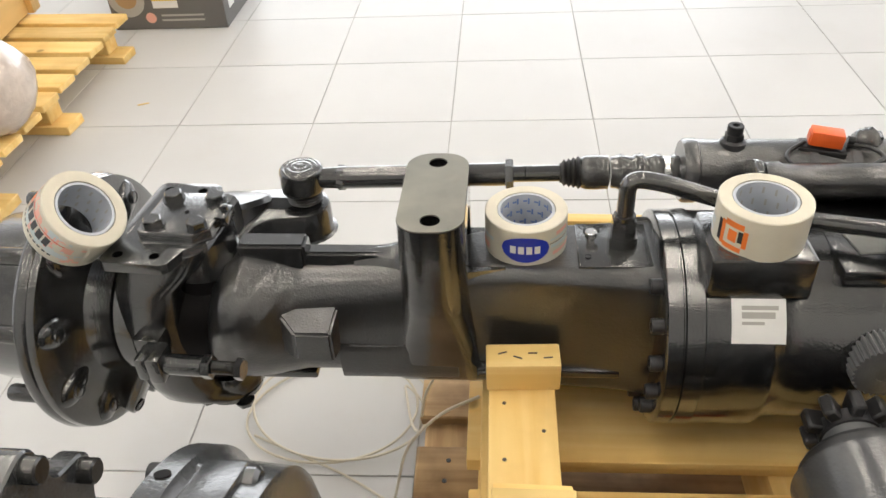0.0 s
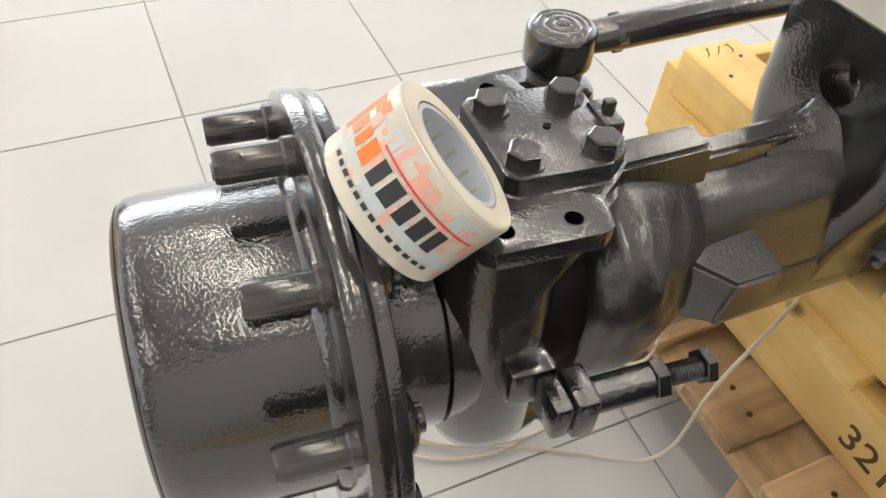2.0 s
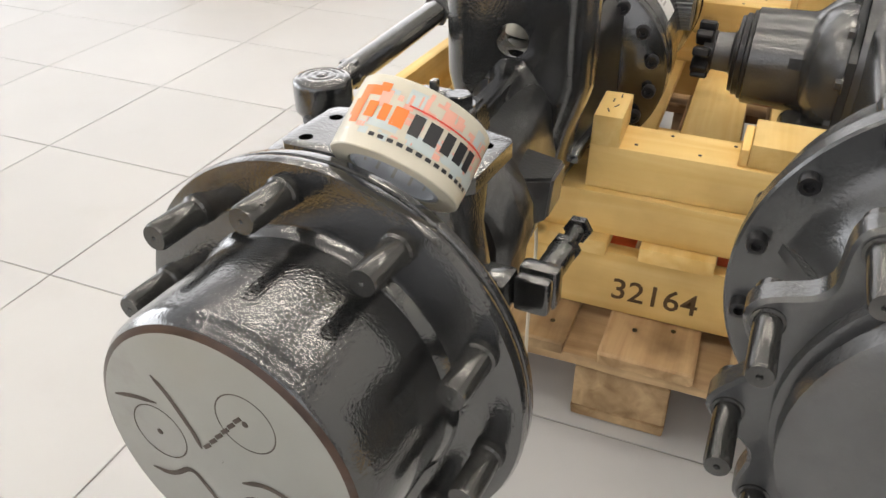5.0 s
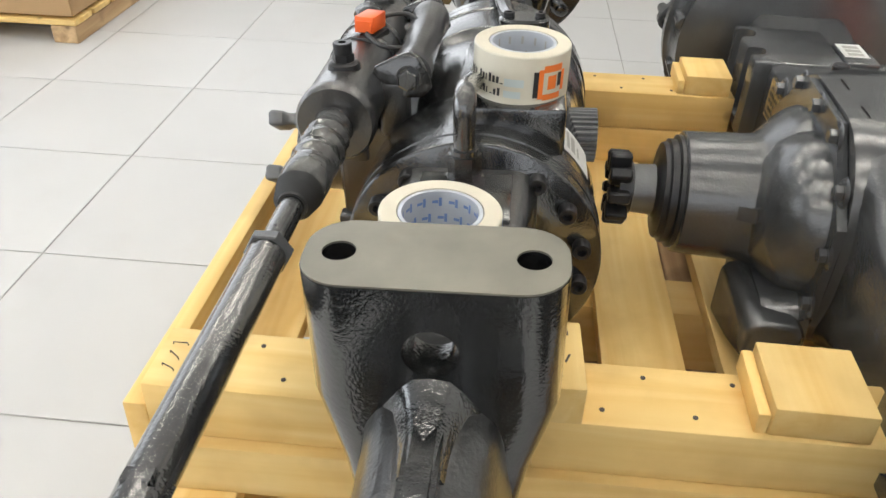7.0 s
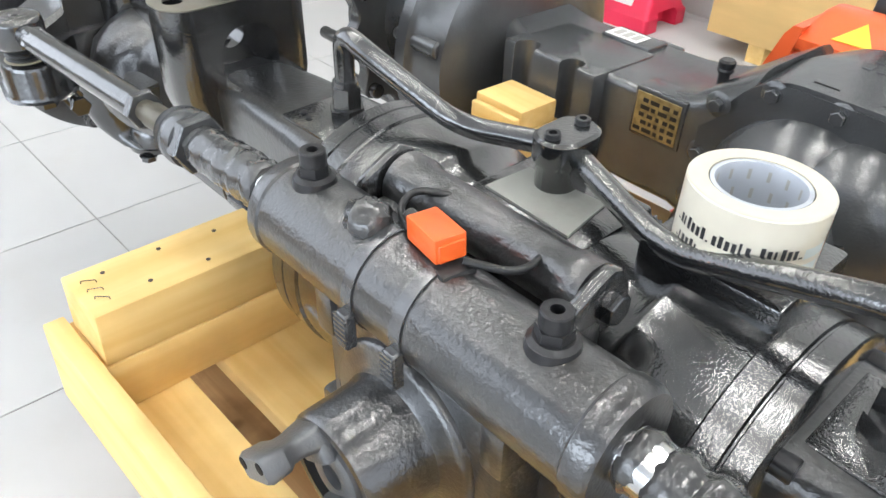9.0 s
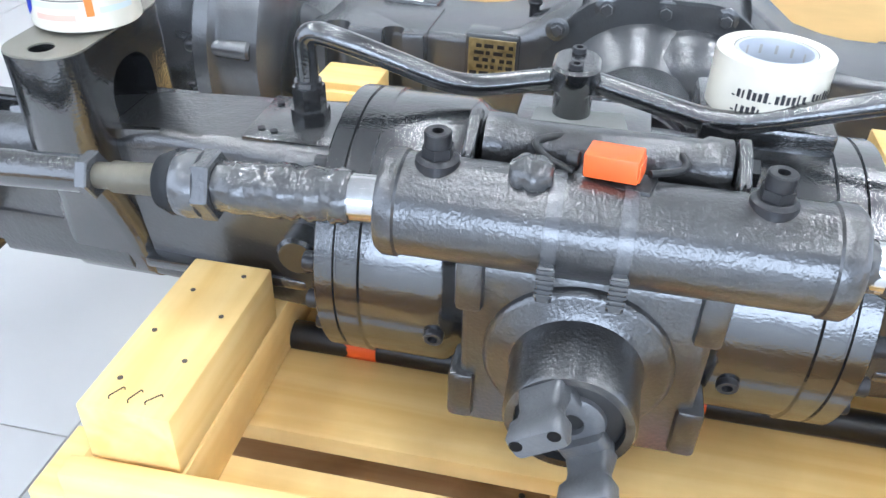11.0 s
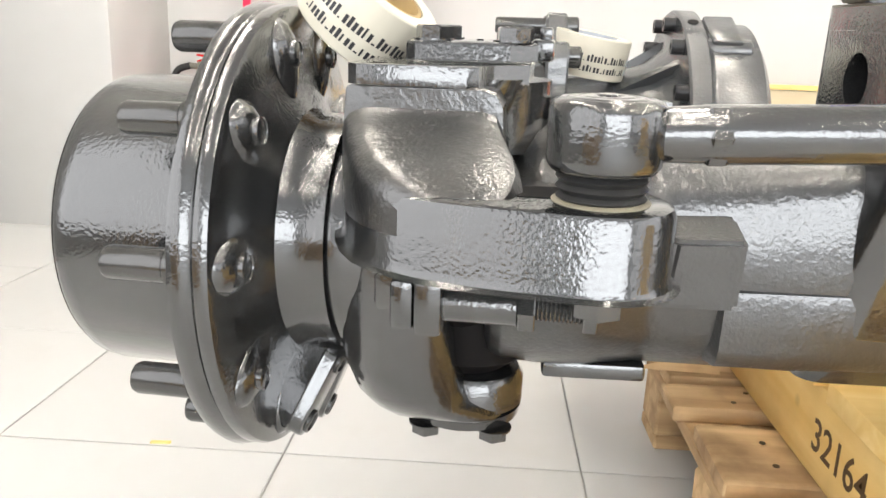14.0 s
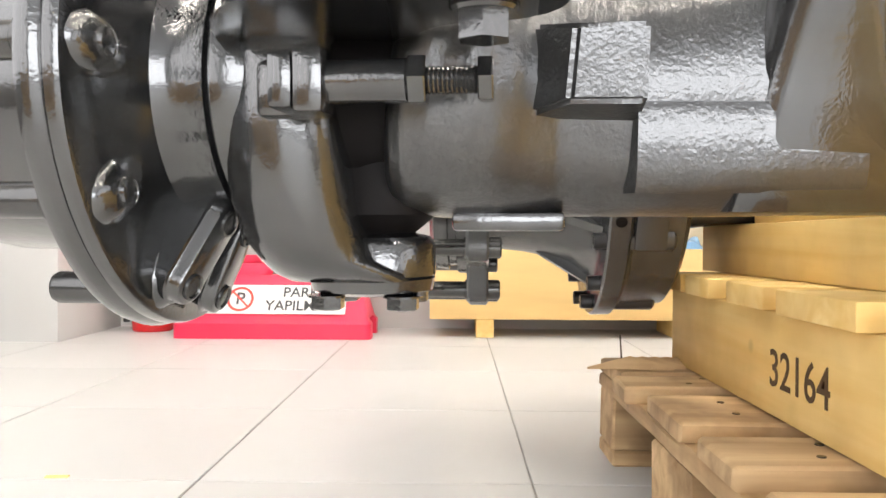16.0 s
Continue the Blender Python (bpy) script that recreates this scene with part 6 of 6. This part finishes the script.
    for s in (-1, 1):
        # tube: square box with notches, flat sides
        b = bmn()
        secs = ((0.12, 0.115, 0.592, 0.30, 0.05), (0.165, 0.107, 0.562, 0.33, 0.04), (0.21, 0.102, 0.527, 0.347, 0.026), (0.26, 0.099, 0.512, 0.349, 0.016), (0.3, 0.097, 0.506, 0.3495, 0.012), (0.52, 0.09, 0.505, 0.3495, 0.012), (0.6, 0.085, 0.53, 0.34, 0.03))
        ring_loft(b, [[Vector((s * x, py, (t + o) / 2 + pz)) for py, pz in rrect(h, (t - o) / 2, r, 4)] for x, h, t, o, r in secs])
        tb = part("axle_tube", b, PAINT2, A2, "square axle tube", angle=35)
        # saddle block with two round-bottomed pockets
        b = bmn()
        box(b, s * 0.356, s * 0.548, -0.03, 0.122, 0.365, 0.5095, 0.006, 2)
        cuts = []
        for x, w in ((0.502, 0.021), (0.409, 0.017)):
            c = bmn()
            ring_loft(c, [[Vector((s * x + px, 0.126 + py, z)) for px, py in rrect(w * k, 0.034 * k, w * 0.9 * k, 5)] for z, k in ((0.388, 0.35), (0.392, 0.7), (0.402, 1.0), (0.54, 1.0))])
            cuts.append(c)
        part("saddle_block", carve(b, cuts), PAINT2, tb, "square saddle block with two open pockets", angle=35)
        b = bmn()
        box(b, s * 0.372, s * 0.47, -0.085, -0.0305, 0.5, 0.5115, 0.004, 2)
        part("spring_seat", b, PAINT2, tb)
        b = bmn()
        box(b, s * 0.35, s * 0.4, -0.105, -0.08, 0.47, 0.505, 0.005, 2)
        part("seat_lug", b, PAINT2, tb)
        # brake barrel with axial bosses, thin flange, cone, scalloped hub
        b = bmn()
        lathe(b, [(0.575, 0.09), (0.585, 0.16), (0.592, 0.195), (0.602, 0.211), (0.664, 0.215), (0.671, 0.22), (0.676, 0.2285), (0.70, 0.229), (0.703, 0.226), (0.703, 0.19), (0.71, 0.172), (0.735, 0.152),
                  (0.775, 0.139), (0.80, 0.134), (0.84, 0.13), (0.855, 0.13), (0.86, 0.12)], (0, 0, Z2), (s, 0, 0), 72)
        hubp = part("brake_housing", b, PAINT2, A2, "round brake housing with a bolted rim", angle=40)
        for k in range(16):
            a = 2 * math.pi * (k + 0.5) / 16
            y, z = 0.209 * math.cos(a), Z2 + 0.209 * math.sin(a)
            if k % 2 == 0:
                b = bmn()
                rod(b, (s * 0.612, y * 0.985, Z2 + (z - Z2) * 0.985), (s * 0.676, y * 0.985, Z2 + (z - Z2) * 0.985), 0.0165, 18, bev=0.004)
                part("bolt_boss", b, PAINT2, hubp)
            piece("rim_screw", SOCK, hubp, along((s * 0.703, 0.211 * math.cos(a), Z2 + 0.211 * math.sin(a)), (s, 0, 0)))
        for k in range(4):
            a = radians(66 + 90 * k)
            er = Vector((0, math.cos(a), math.sin(a)))
            p = Vector((s * 0.688, 0, Z2)) + er * 0.228
            # rim hole drawn as a black disc in place of a shaded bore
            b = bmn()
            rod(b, p, p + er * 0.0018, 0.0075, 16)
            part("rim_hole", b, HOLE, hubp)
            q = Matrix.Translation((0, 0, Z2)) @ spin(math.degrees(a) - 90, "X")
            b = bmn()
            box(b, s * 0.625, s * 0.668, -0.045, 0.045, 0.2, 0.222, 0.005, 2, m=q)
            part("rim_pad", b, PAINT2, hubp)
        for k in range(8):
            a = 2 * math.pi * k / 8 + 0.2
            q = Matrix.Translation((0, 0, Z2)) @ spin(math.degrees(a), "X")
            b = bmn()
            ring_loft(b, [[q @ Vector((s * x, t, z)) for x, z in ((0.70, 0.19), (0.70, 0.14), (0.79, 0.13), (0.785, 0.137))] for t in (-0.006, 0.006)])
            part("cone_rib", b, PAINT2, hubp)
        # hub flange with lobes and studs
        b = bmn()
        ring = []
        for i in range(192):
            a = 2 * math.pi * i / 192
            lobe = (0.5 + 0.5 * math.cos(12 * (a - radians(21)))) ** 1.1
            ring.append((0.19 + 0.032 * lobe, a))
        ring_loft(b, [[Vector((s * x, (r - k) * math.cos(a), Z2 + (r - k) * math.sin(a))) for r, a in ring] for x, k in ((0.855, 0.003), (0.858, 0), (0.882, 0), (0.886, 0.004))])
        hf = part("hub_flange", b, PAINT2, A2, "lobed hub flange with studs", angle=35)
        b = bmn()
        lathe(b, [(0.882, 0.168), (0.9, 0.167), (0.902, 0.156), (0.912, 0.156), (0.914, 0.162), (0.932, 0.16), (0.938, 0.15), (0.94, 0.12), (0.934, 0.11), (0.934, 0.04)], (0, 0, Z2), (s, 0, 0), 48)
        part("hub_cap", b, PAINT2, hf)
        for k in range(12):
            a = radians(21 + 30 * k)
            y, z = 0.202 * math.cos(a), Z2 + 0.202 * math.sin(a)
            b = bmn()
            lathe(b, [(0.838, 0.012), (0.84, 0.0145), (0.856, 0.0145), (0.884, 0.0145), (0.8885, 0.0145), (0.889, 0.0118), (0.955, 0.0118), (0.959, 0.0105), (0.959, 0.003), (0.956, 0.001)], (0, y, z), (s, 0, 0), 22)
            part("wheel_stud", b, STUDM, hf, "round wheel stud")
    # type plate, sticker, breather
    b = bmn()
    box(b, 0.212, 0.287, 0.0905, 0.0925, 0.447, 0.51, 0.0006, 1)
    tp = part("type_plate", b, BRASSPLATE, A2, "small brass-coloured type plate", m=Matrix.Translation((0, 0.0155, 0)))
    rnd = random.Random(8)
    for j in range(5):
        x = 0.216
        while x < 0.278:
            w = rnd.uniform(0.005, 0.016)
            b = bmn()
            box(b, x, min(0.284, x + w), 0.0925, 0.0932, 0.4515 + 0.0112 * j, 0.4575 + 0.0112 * j, 0)
            part("plate_bar", b, BLACKP, tp)
            x += w + rnd.uniform(0.003, 0.007)
    b = bmn()
    box(b, 0.206, 0.293, 0.06, 0.1058, 0.44, 0.517, 0.004, 2)
    part("plate_pad", b, PAINT2, A2)
    b = bmn()
    box(b, 0.4, 0.465, -0.075, -0.034, 0.5118, 0.5124, 0)
    pst = part("paper_sticker", b, WHITE, A2, "small white sticker on the tube")
    b = bmn()
    for i in range(3):
        box(b, 0.407 + 0.018 * i, 0.419 + 0.018 * i, -0.068, -0.042, 0.5125, 0.5128, 0)
    part("sticker_bar", b, PANELGREY, pst)
    b = bmn()
    rod(b, (0.196, 0.045, 0.52), (0.196, 0.045, 0.556), 0.008, 14)
    lathe(b, [(0.552, 0.0105), (0.556, 0.012), (0.559, 0.0105), (0.562, 0.012), (0.568, 0.012), (0.571, 0.009)], (0.196, 0.045, 0), (0, 0, 1), 16)
    part("breather", b, BLACKOX, A2, "small black breather")


second_axle()

# ---- tape rolls ----


def arc_patch(b, r, a0, a1, z0, z1, n=8):
    va = [b.verts.new((r * math.cos(radians(a0 + (a1 - a0) * i / n)), r * math.sin(radians(a0 + (a1 - a0) * i / n)), z0)) for i in range(n + 1)]
    vb = [b.verts.new((v.co.x, v.co.y, z1)) for v in va]
    for i in range(n):
        b.faces.new((va[i], va[i + 1], vb[i + 1], vb[i]))


def tape_roll(m, kind, label, R=0.055, H=0.056, core=None, a=0.0):
    t = thing("tape_roll", label, "tape roll", "tape rolls on the axles", m=m @ spin(a, "Z"))
    rc = R * 0.69
    b = bmn()
    h = H / 2
    lathe(b, [(-h, rc + 0.001), (-h, R - 0.001), (-h + 0.001, R), (h - 0.001, R), (h, R - 0.001), (h, rc + 0.001)], (0, 0, 0), (0, 0, 1), 64, cap=False, closed=True)
    part("tape_winding", b, TAPE, t, "glossy cream wound tape")
    for z in (-h, h):
        b = bmn()
        sg = 1 if z > 0 else -1
        lathe(b, [(z + sg * 0.0002, rc + 0.0012), (z + sg * 0.0003, R - 0.0015)], (0, 0, 0), (0, 0, 1), 48, cap=False)
        part("tape_edge", b, TAPESIDE, t)
    b = bmn()
    cm = CARD if core == "card" else COREW
    lathe(b, [(-h + 0.0005, rc - 0.0035), (-h + 0.0005, rc), (h - 0.0005, rc), (h - 0.0005, rc - 0.0035)], (0, 0, 0), (0, 0, 1), 48, cap=False, closed=True)
    part("core", b, cm, t, "card core" if core == "card" else "pale printed core")
    if core != "card":
        b = bmn()
        for k in range(14):
            for j in range(3):
                arc_patch(b, rc - 0.0038, k * 25.7 + 9 * j, k * 25.7 + 9 * j + 4.5, -0.022 + 0.017 * j, -0.013 + 0.017 * j, 2)
                if core == "blue":
                    arc_patch(b, rc - 0.0038, k * 25.7 + 9 * j + 5.5, k * 25.7 + 9 * j + 15, -0.019 + 0.017 * j, -0.016 + 0.017 * j, 3)
        part("core_print", b, INK_LBLUE if core == "blue" else PANELGREY, t)
    rr = R + 0.0004
    if kind == "logo":
        rows = [(INK_PINK, [(-66, -56, 0.004, 0.018), (-44, -36, 0.008, 0.02), (-34, -26, 0.013, 0.022), (-14, -4, 0.009, 0.023), (-2, 6, 0.014, 0.02), (16, 26, 0.007, 0.018), (30, 38, 0.01, 0.02), (46, 60, 0.0, 0.013)]),
                (INK_PALE, [(-66, -40, -0.012, -0.004), (-30, -8, -0.016, -0.006), (0, 24, -0.014, -0.004), (30, 60, -0.016, -0.006), (-44, -30, 0.012, 0.024), (20, 34, 0.013, 0.025)]),
                (INK_ORANGE, [(-88, -78, -0.012, 0.016), (-88, -66, 0.012, 0.02), (-92, -86, -0.006, 0.008), (-70, -60, 0.016, 0.023), (-74, -64, -0.006, 0.007), (-60, -52, -0.006, 0.007), (-49, -38, -0.007, 0.008)]),
                (INK_BLACK, [(-33, -24, -0.008, 0.008), (-20, -9, -0.008, 0.008), (-5, 4, -0.008, 0.008), (8, 18, -0.008, 0.008), (21, 30, -0.008, 0.008)] + [(-60 + 8 * i, -55 + 8 * i, -0.0195, -0.0165) for i in range(13)]),
                (INK_RED, [(-40, 48, 0.0108, 0.0122)])]
    elif kind == "url":
        rows = [(INK_BLACK, [(-62 + 5.2 * i, -58.6 + 5.2 * i - (1.4 if i % 5 == 2 else 0), -0.0045, (0.0035 if i % 3 else 0.0055) if i % 7 else -0.003) for i in range(22)] + [(-60 + 5.2 * i, -56.6 + 5.2 * i - (1.4 if i % 4 == 1 else 0), -0.0185, (-0.0115 if i % 4 else -0.0095) if i % 6 else -0.017) for i in range(21)]),
                (INK_PALE, [(52, 75, -0.006, 0.003), (52, 72, -0.019, -0.011)]),
                (INK_ORANGE, [(92, 98, -0.02, 0.014), (98, 124, 0.01, 0.018), (98, 124, -0.022, -0.015), (104, 116, -0.01, 0.006), (124, 130, -0.014, 0.01)]),
                (INK_BLACK, [(86, 92, -0.018, 0.012), (118, 124, -0.008, 0.008)])]
    else:
        rows = [(INK_PALE, [(35, 95, 0.008, 0.011), (36, 90, -0.004, 0.002), (110, 150, -0.01, -0.004), (-80, -50, 0.0, 0.006)]),
                (INK_PINK, [(40, 85, -0.016, -0.01), (45, 70, 0.014, 0.02), (115, 140, 0.004, 0.016), (-90, -60, -0.018, -0.008)]),
                (INK_BLACK, [(34, 96, 0.0035, 0.0045)])]
        b = bmn()
        n = 26
        for i in range(n):
            t0, t1 = -1 + 2 * i / n, -1 + 2 * (i + 1) / n
            h0, h1 = 0.02 * math.sqrt(max(0, 1 - t0 * t0)), 0.02 * math.sqrt(max(0, 1 - t1 * t1))
            q = []
            for tt, zz in ((t0, -h0), (t1, -h1), (t1, h1), (t0, h0)):
                aa = radians(34 * tt)
                q.append(b.verts.new(((R + 0.0005) * math.cos(aa), (R + 0.0005) * math.sin(aa), zz)))
            b.faces.new(q)
        part("blue_oval", b, INK_BLUE, t, "blue printed oval")
        b = bmn()
        for i in range(4):
            arc_patch(b, R + 0.0009, -21 + 11 * i, -13 + 11 * i, -0.006, 0.006, 3)
        part("oval_bar", b, WHITE, t)
        rows.append((INK_ORANGE, [(96, 104, -0.012, 0.016), (104, 112, 0.006, 0.02)]))
    if kind == "logo":
        # print of deeper layers showing through, in torn patches
        rnd = random.Random(17)
        for mt, n in ((INK_PINK, 46), (INK_PALE, 40)):
            b = bmn()
            for i in range(n):
                a0, z0 = rnd.uniform(-95, 70), rnd.uniform(-0.024, 0.022)
                arc_patch(b, R + (0.00036 if mt is INK_PINK else 0.00033), a0, a0 + rnd.uniform(3, 10), z0, min(0.027, z0 + rnd.uniform(0.0015, 0.006)), 2)
            part("faint_print", b, mt, t)
    for k, (mt, lst) in enumerate(rows):
        for a0, a1, z0, z1 in lst:
            b = bmn()
            arc_patch(b, rr + 0.00006 * k, a0, a1, z0, z1, max(2, int((a1 - a0) / 6)))
            part("print", b, mt, t)
    return t


tape_roll(pose(-0.432, 0.016, 0.5885), "oval", "cream tape roll with a blue oval lying on the arm", core="blue", a=268)
tape_roll(pose(-0.150, -0.048, 0.6465), "url", "cream tape roll with black printed lines lying on the differential", core="grey", a=109)
tape_roll(pose(0.554, -0.014, 0.6785), "oval", "cream tape roll with a blue oval on the bracket", core="blue", a=28)
tape_roll(along((-1.018, -0.042, 0.646), (0.74, -0.16, 0.65)), "logo", "cream tape roll with orange and black print leaning on the hub", core="grey", a=150, H=0.06)
tape_roll(along((0.995, -0.062, 0.632), (-0.62, 0.22, 0.75)), "url", "white tape roll with black print leaning on the hub", core="card", a=211)
tape_roll(along((0.745, -0.53, 0.605), (-0.16, 0.12, 0.97)), "url", "white tape roll with black print leaning on the rigid axle hub", core="grey", a=191)

# ---- loose things round about ----


def cord_coil():
    b = bmn()
    pts = []
    for i in range(64):
        a = 2 * math.pi * i / 30
        r = 0.17 + 0.02 * math.sin(i * 0.37)
        pts.append(Vector((-0.80 + r * 1.1 * math.cos(a), 0.19 + r * 0.72 * math.sin(a), 0.005 + 0.004 * (i % 30) / 30 + (0.004 if i > 30 else 0))))
    pts += [Vector((-0.64, 0.13, 0.03)), Vector((-0.61, 0.05, 0.1)), Vector((-0.6, 0.07, 0.2)), Vector((-0.54, 0.105, 0.26)), Vector((-0.5, 0.11, 0.2815))]
    sweep(b, bend_path(pts, 0.05, 4), 0.0026, 8)
    tagged(part("packing_strap", b, CREAMWIRE), "loose cream packing cord coiled on the floor", "cord")
    b = bmn()
    sweep(b, bend_path([(-0.5, -0.02, 0.285), (-0.56, -0.04, 0.27), (-0.62, -0.05, 0.2), (-0.645, -0.06, 0.08), (-0.66, -0.03, 0.006), (-0.75, 0.03, 0.005), (-0.95, 0.12, 0.005)], 0.06, 6), 0.0026, 8)
    tagged(part("packing_strap", b, CREAMWIRE), "loose cream packing cord hanging to the floor", "cord")


cord_coil()


def black_hose():
    b = bmn()
    rnd = random.Random(21)
    pts = [(-0.47 + 0.085 * i, 0.034 + rnd.uniform(-0.002, 0.002), 0.2885 + rnd.uniform(0, 0.001)) for i in range(11)]
    sweep(b, bend_path(pts, 0.03, 4), 0.0185, 18)
    t = thing("black_hose", "straight black plastic hose lying between two cradle slats", "hose")
    part("hose_tube", b, BLACKP, t)
    for x in (0.225, -0.16):
        b = bmn()
        lathe(b, [(0, 0.0187), (0.0, 0.0192), (0.055, 0.0192), (0.055, 0.0187)], (x, 0.034, 0.289), (1, 0, 0), 20, cap=False, closed=True)
        part("orange_band", b, ORANGE, t, "orange band round the hose")


black_hose()


def slatted_pallet():
    t = thing("slatted_pallet", "new orange-yellow pine pallet with close slats on the floor", "pallet", m=pose(-2.32, 1.44, 0, 0, 0, -3))
    for k in range(10):
        y = -0.62 + 0.134 * k
        e = 0.47 - 0.10 * (y + 0.5)
        b = bmn()
        box(b, -0.5, e, -0.05, 0.05, -0.012, 0.012, 0.003, 1)
        part("slat", b, PINE_X, t, m=pose(0, y, 0.118))
    for y in (-0.52, -0.04, 0.5):
        e = 0.49 - 0.10 * (y + 0.5)
        b = bmn()
        box(b, -0.5, e - 0.05, -0.04, 0.04, -0.036, 0.036, 0.003, 1)
        part("runner", b, PINE_X, t, m=pose(0, y, 0.0695))
        b = bmn()
        box(b, -0.52, e, -0.05, 0.05, -0.016, 0.016, 0.003, 1)
        part("foot_board", b, PINE_X, t, m=pose(0.01, y, 0.0162))
    for x in (-0.35, 0.05):
        b = bmn()
        box(b, -0.04, 0.04, -0.66, 0.64, -0.0102, 0.0, 0.001, 1)
        part("cross_lath", b, PINE_Y, t, m=pose(x, 0, 0.1059))
    t2 = thing("plywood_crate", "tall orange plywood crate on the slatted pallet", "crate", m=pose(-2.55, 1.62, 0.137, 0, 0, 6.5))
    b = bmn()
    box(b, -0.3, 0.27, -0.42, 0.45, 0, 0.7, 0.003, 1)
    part("crate_body", b, PLY, t2)
    for y in (-0.42, 0.45):
        b = bmn()
        box(b, 0.271, 0.295, y - 0.035, y + 0.035, 0, 0.7, 0.002, 1)
        part("corner_batten", b, PINE_Z, t2)
    rnd = random.Random(3)
    b = bmn()
    rings = []
    for i in range(12):
        tt = i / 11
        r = 0.125 * math.sin(math.pi * (0.08 + 0.84 * tt)) ** 0.6
        rings.append([Vector((r * math.cos(2 * math.pi * k / 22) * (1 + rnd.uniform(-0.07, 0.07)), r * 1.2 * math.sin(2 * math.pi * k / 22) * (1 + rnd.uniform(-0.07, 0.07)), 0.26 * tt)) for k in range(22)])
    ring_loft(b, rings)
    ob = part("bubble_wrapped_part", b, BUBBLE, m=pose(-1.94, 1.14, 0.138), angle=70)
    tagged(ob, "part in crumpled clear bubble wrap on the slatted pallet", "wrapped part")


slatted_pallet()


def printed_carton():
    t = thing("printed_carton", "grey printed carton with a yellow and white label on the floor", "carton", m=pose(-1.83, 2.43, 0))
    b = bmn()
    box(b, -0.24, 0.24, -0.22, 0.22, 0, 0.3, 0.003, 1)
    part("carton_body", b, GREYBOX, t)
    b = bmn()
    lathe(b, [(0, 0.075), (0.0008, 0.075)], (-0.16, -0.2205, 0.13), (0, -1, 0), 32)
    part("printed_disc", b, PANELGREY, t)
    b = bmn()
    lathe(b, [(0, 0.045), (0.0006, 0.045)], (-0.16, -0.2215, 0.135), (0, -1, 0), 28)
    part("printed_ring", b, CARTON, t)
    b = bmn()
    lathe(b, [(0, 0.022), (0.0008, 0.022)], (-0.075, -0.2205, 0.05), (0, -1, 0), 24)
    part("printed_dot", b, INK_PINK, t)
    b = bmn()
    box(b, -0.055, 0.05, -0.2212, -0.2205, 0.09, 0.135, 0)
    part("paper_label", b, WHITE, t)
    b = bmn()
    box(b, -0.055, 0.05, -0.2216, -0.2213, 0.12, 0.136, 0)
    part("label_stripe", b, mat("label_yellow", (0.75, 0.6, 0.03), 0.5), t)
    b = bmn()
    for z in (0.035, 0.055):
        box(b, -0.03, 0.15, -0.221, -0.2205, z, z + 0.008, 0)
    part("print_bar", b, PANELGREY, t)
    b = bmn()
    for k in range(3):
        box(b, 0.2405, 0.241, -0.16 + 0.1 * k, -0.09 + 0.1 * k, 0.06, 0.11, 0)
        box(b, 0.2405, 0.241, -0.16 + 0.1 * k, -0.1 + 0.1 * k, 0.13, 0.18, 0)
    part("print_bar", b, WHITE, t)


printed_carton()


def brown_carton():
    t = thing("brown_carton", "plain brown cardboard carton on a low pallet", "carton", m=pose(1.89, 1.88, 0.09))
    b = bmn()
    box(b, -0.4, 0.4, -0.42, 0.42, 0, 0.34, 0.004, 1)
    part("carton_body", b, CARTON, t)
    b = bmn()
    box(b, -0.4005, -0.4, -0.42, 0.42, 0.15, 0.155, 0)
    part("flap_seam", b, GROOVE, t)
    p = thing("low_pallet", "low worn wooden pallet under a carton", "pallet", m=pose(1.89, 1.88, 0))
    for y in (-0.38, 0, 0.38):
        b = bmn()
        box(b, -0.41, 0.41, -0.045, 0.045, -0.03, 0.03, 0.003, 1)
        part("runner", b, OLD_X, p, m=pose(0, y, 0.0305))
    for k in range(6):
        b = bmn()
        box(b, -0.06, 0.06, -0.43, 0.43, -0.01, 0.01, 0.003, 1)
        part("deck_board", b, PINE_Y, p, m=pose(-0.35 + 0.14 * k, 0, 0.072))


brown_carton()

# small debris on the floor
for k, (x, y, a, sx) in enumerate(((-1.6, 0.519, 12, 0.016), (-1.195, 0.483, 2, 0.02), (1.368, -0.424, 5, 0.016), (-1.705, 1.54, 25, 0.02))):
    b = bmn()
    box(b, -sx, sx, -0.004, 0.004, 0, 0.003, 0.001, 1)
    ob = part("wood_chip", b, PINE_X, m=pose(x, y, -0.0005, 0, 0, a))
    tagged(ob, "small yellow wood chip on the floor tiles", "wood chip", "wood chips on the floor")

# ---- floor tiles ----
T = 0.45
TX, TY = -0.83 * 0.45 / 0.333 + 0.0446, 1.035 * 0.45 / 0.333 - 0.014
b = bmn()
g = 0.0015
box(b, g, T - g, g, T - g, -0.0024, 0.0, 0.0009, 1)
TILE_MESH = to_mesh(b, "tile", TILE)
for i in range(-8, 10):
    for j in range(-9, 13):
        x, y = TX + i * T, TY + j * T
        if X0 - T < x < X1 and Y0 - T < y < Y1:
            piece("tile", TILE_MESH, FLOOR, pose(x, y, 0))
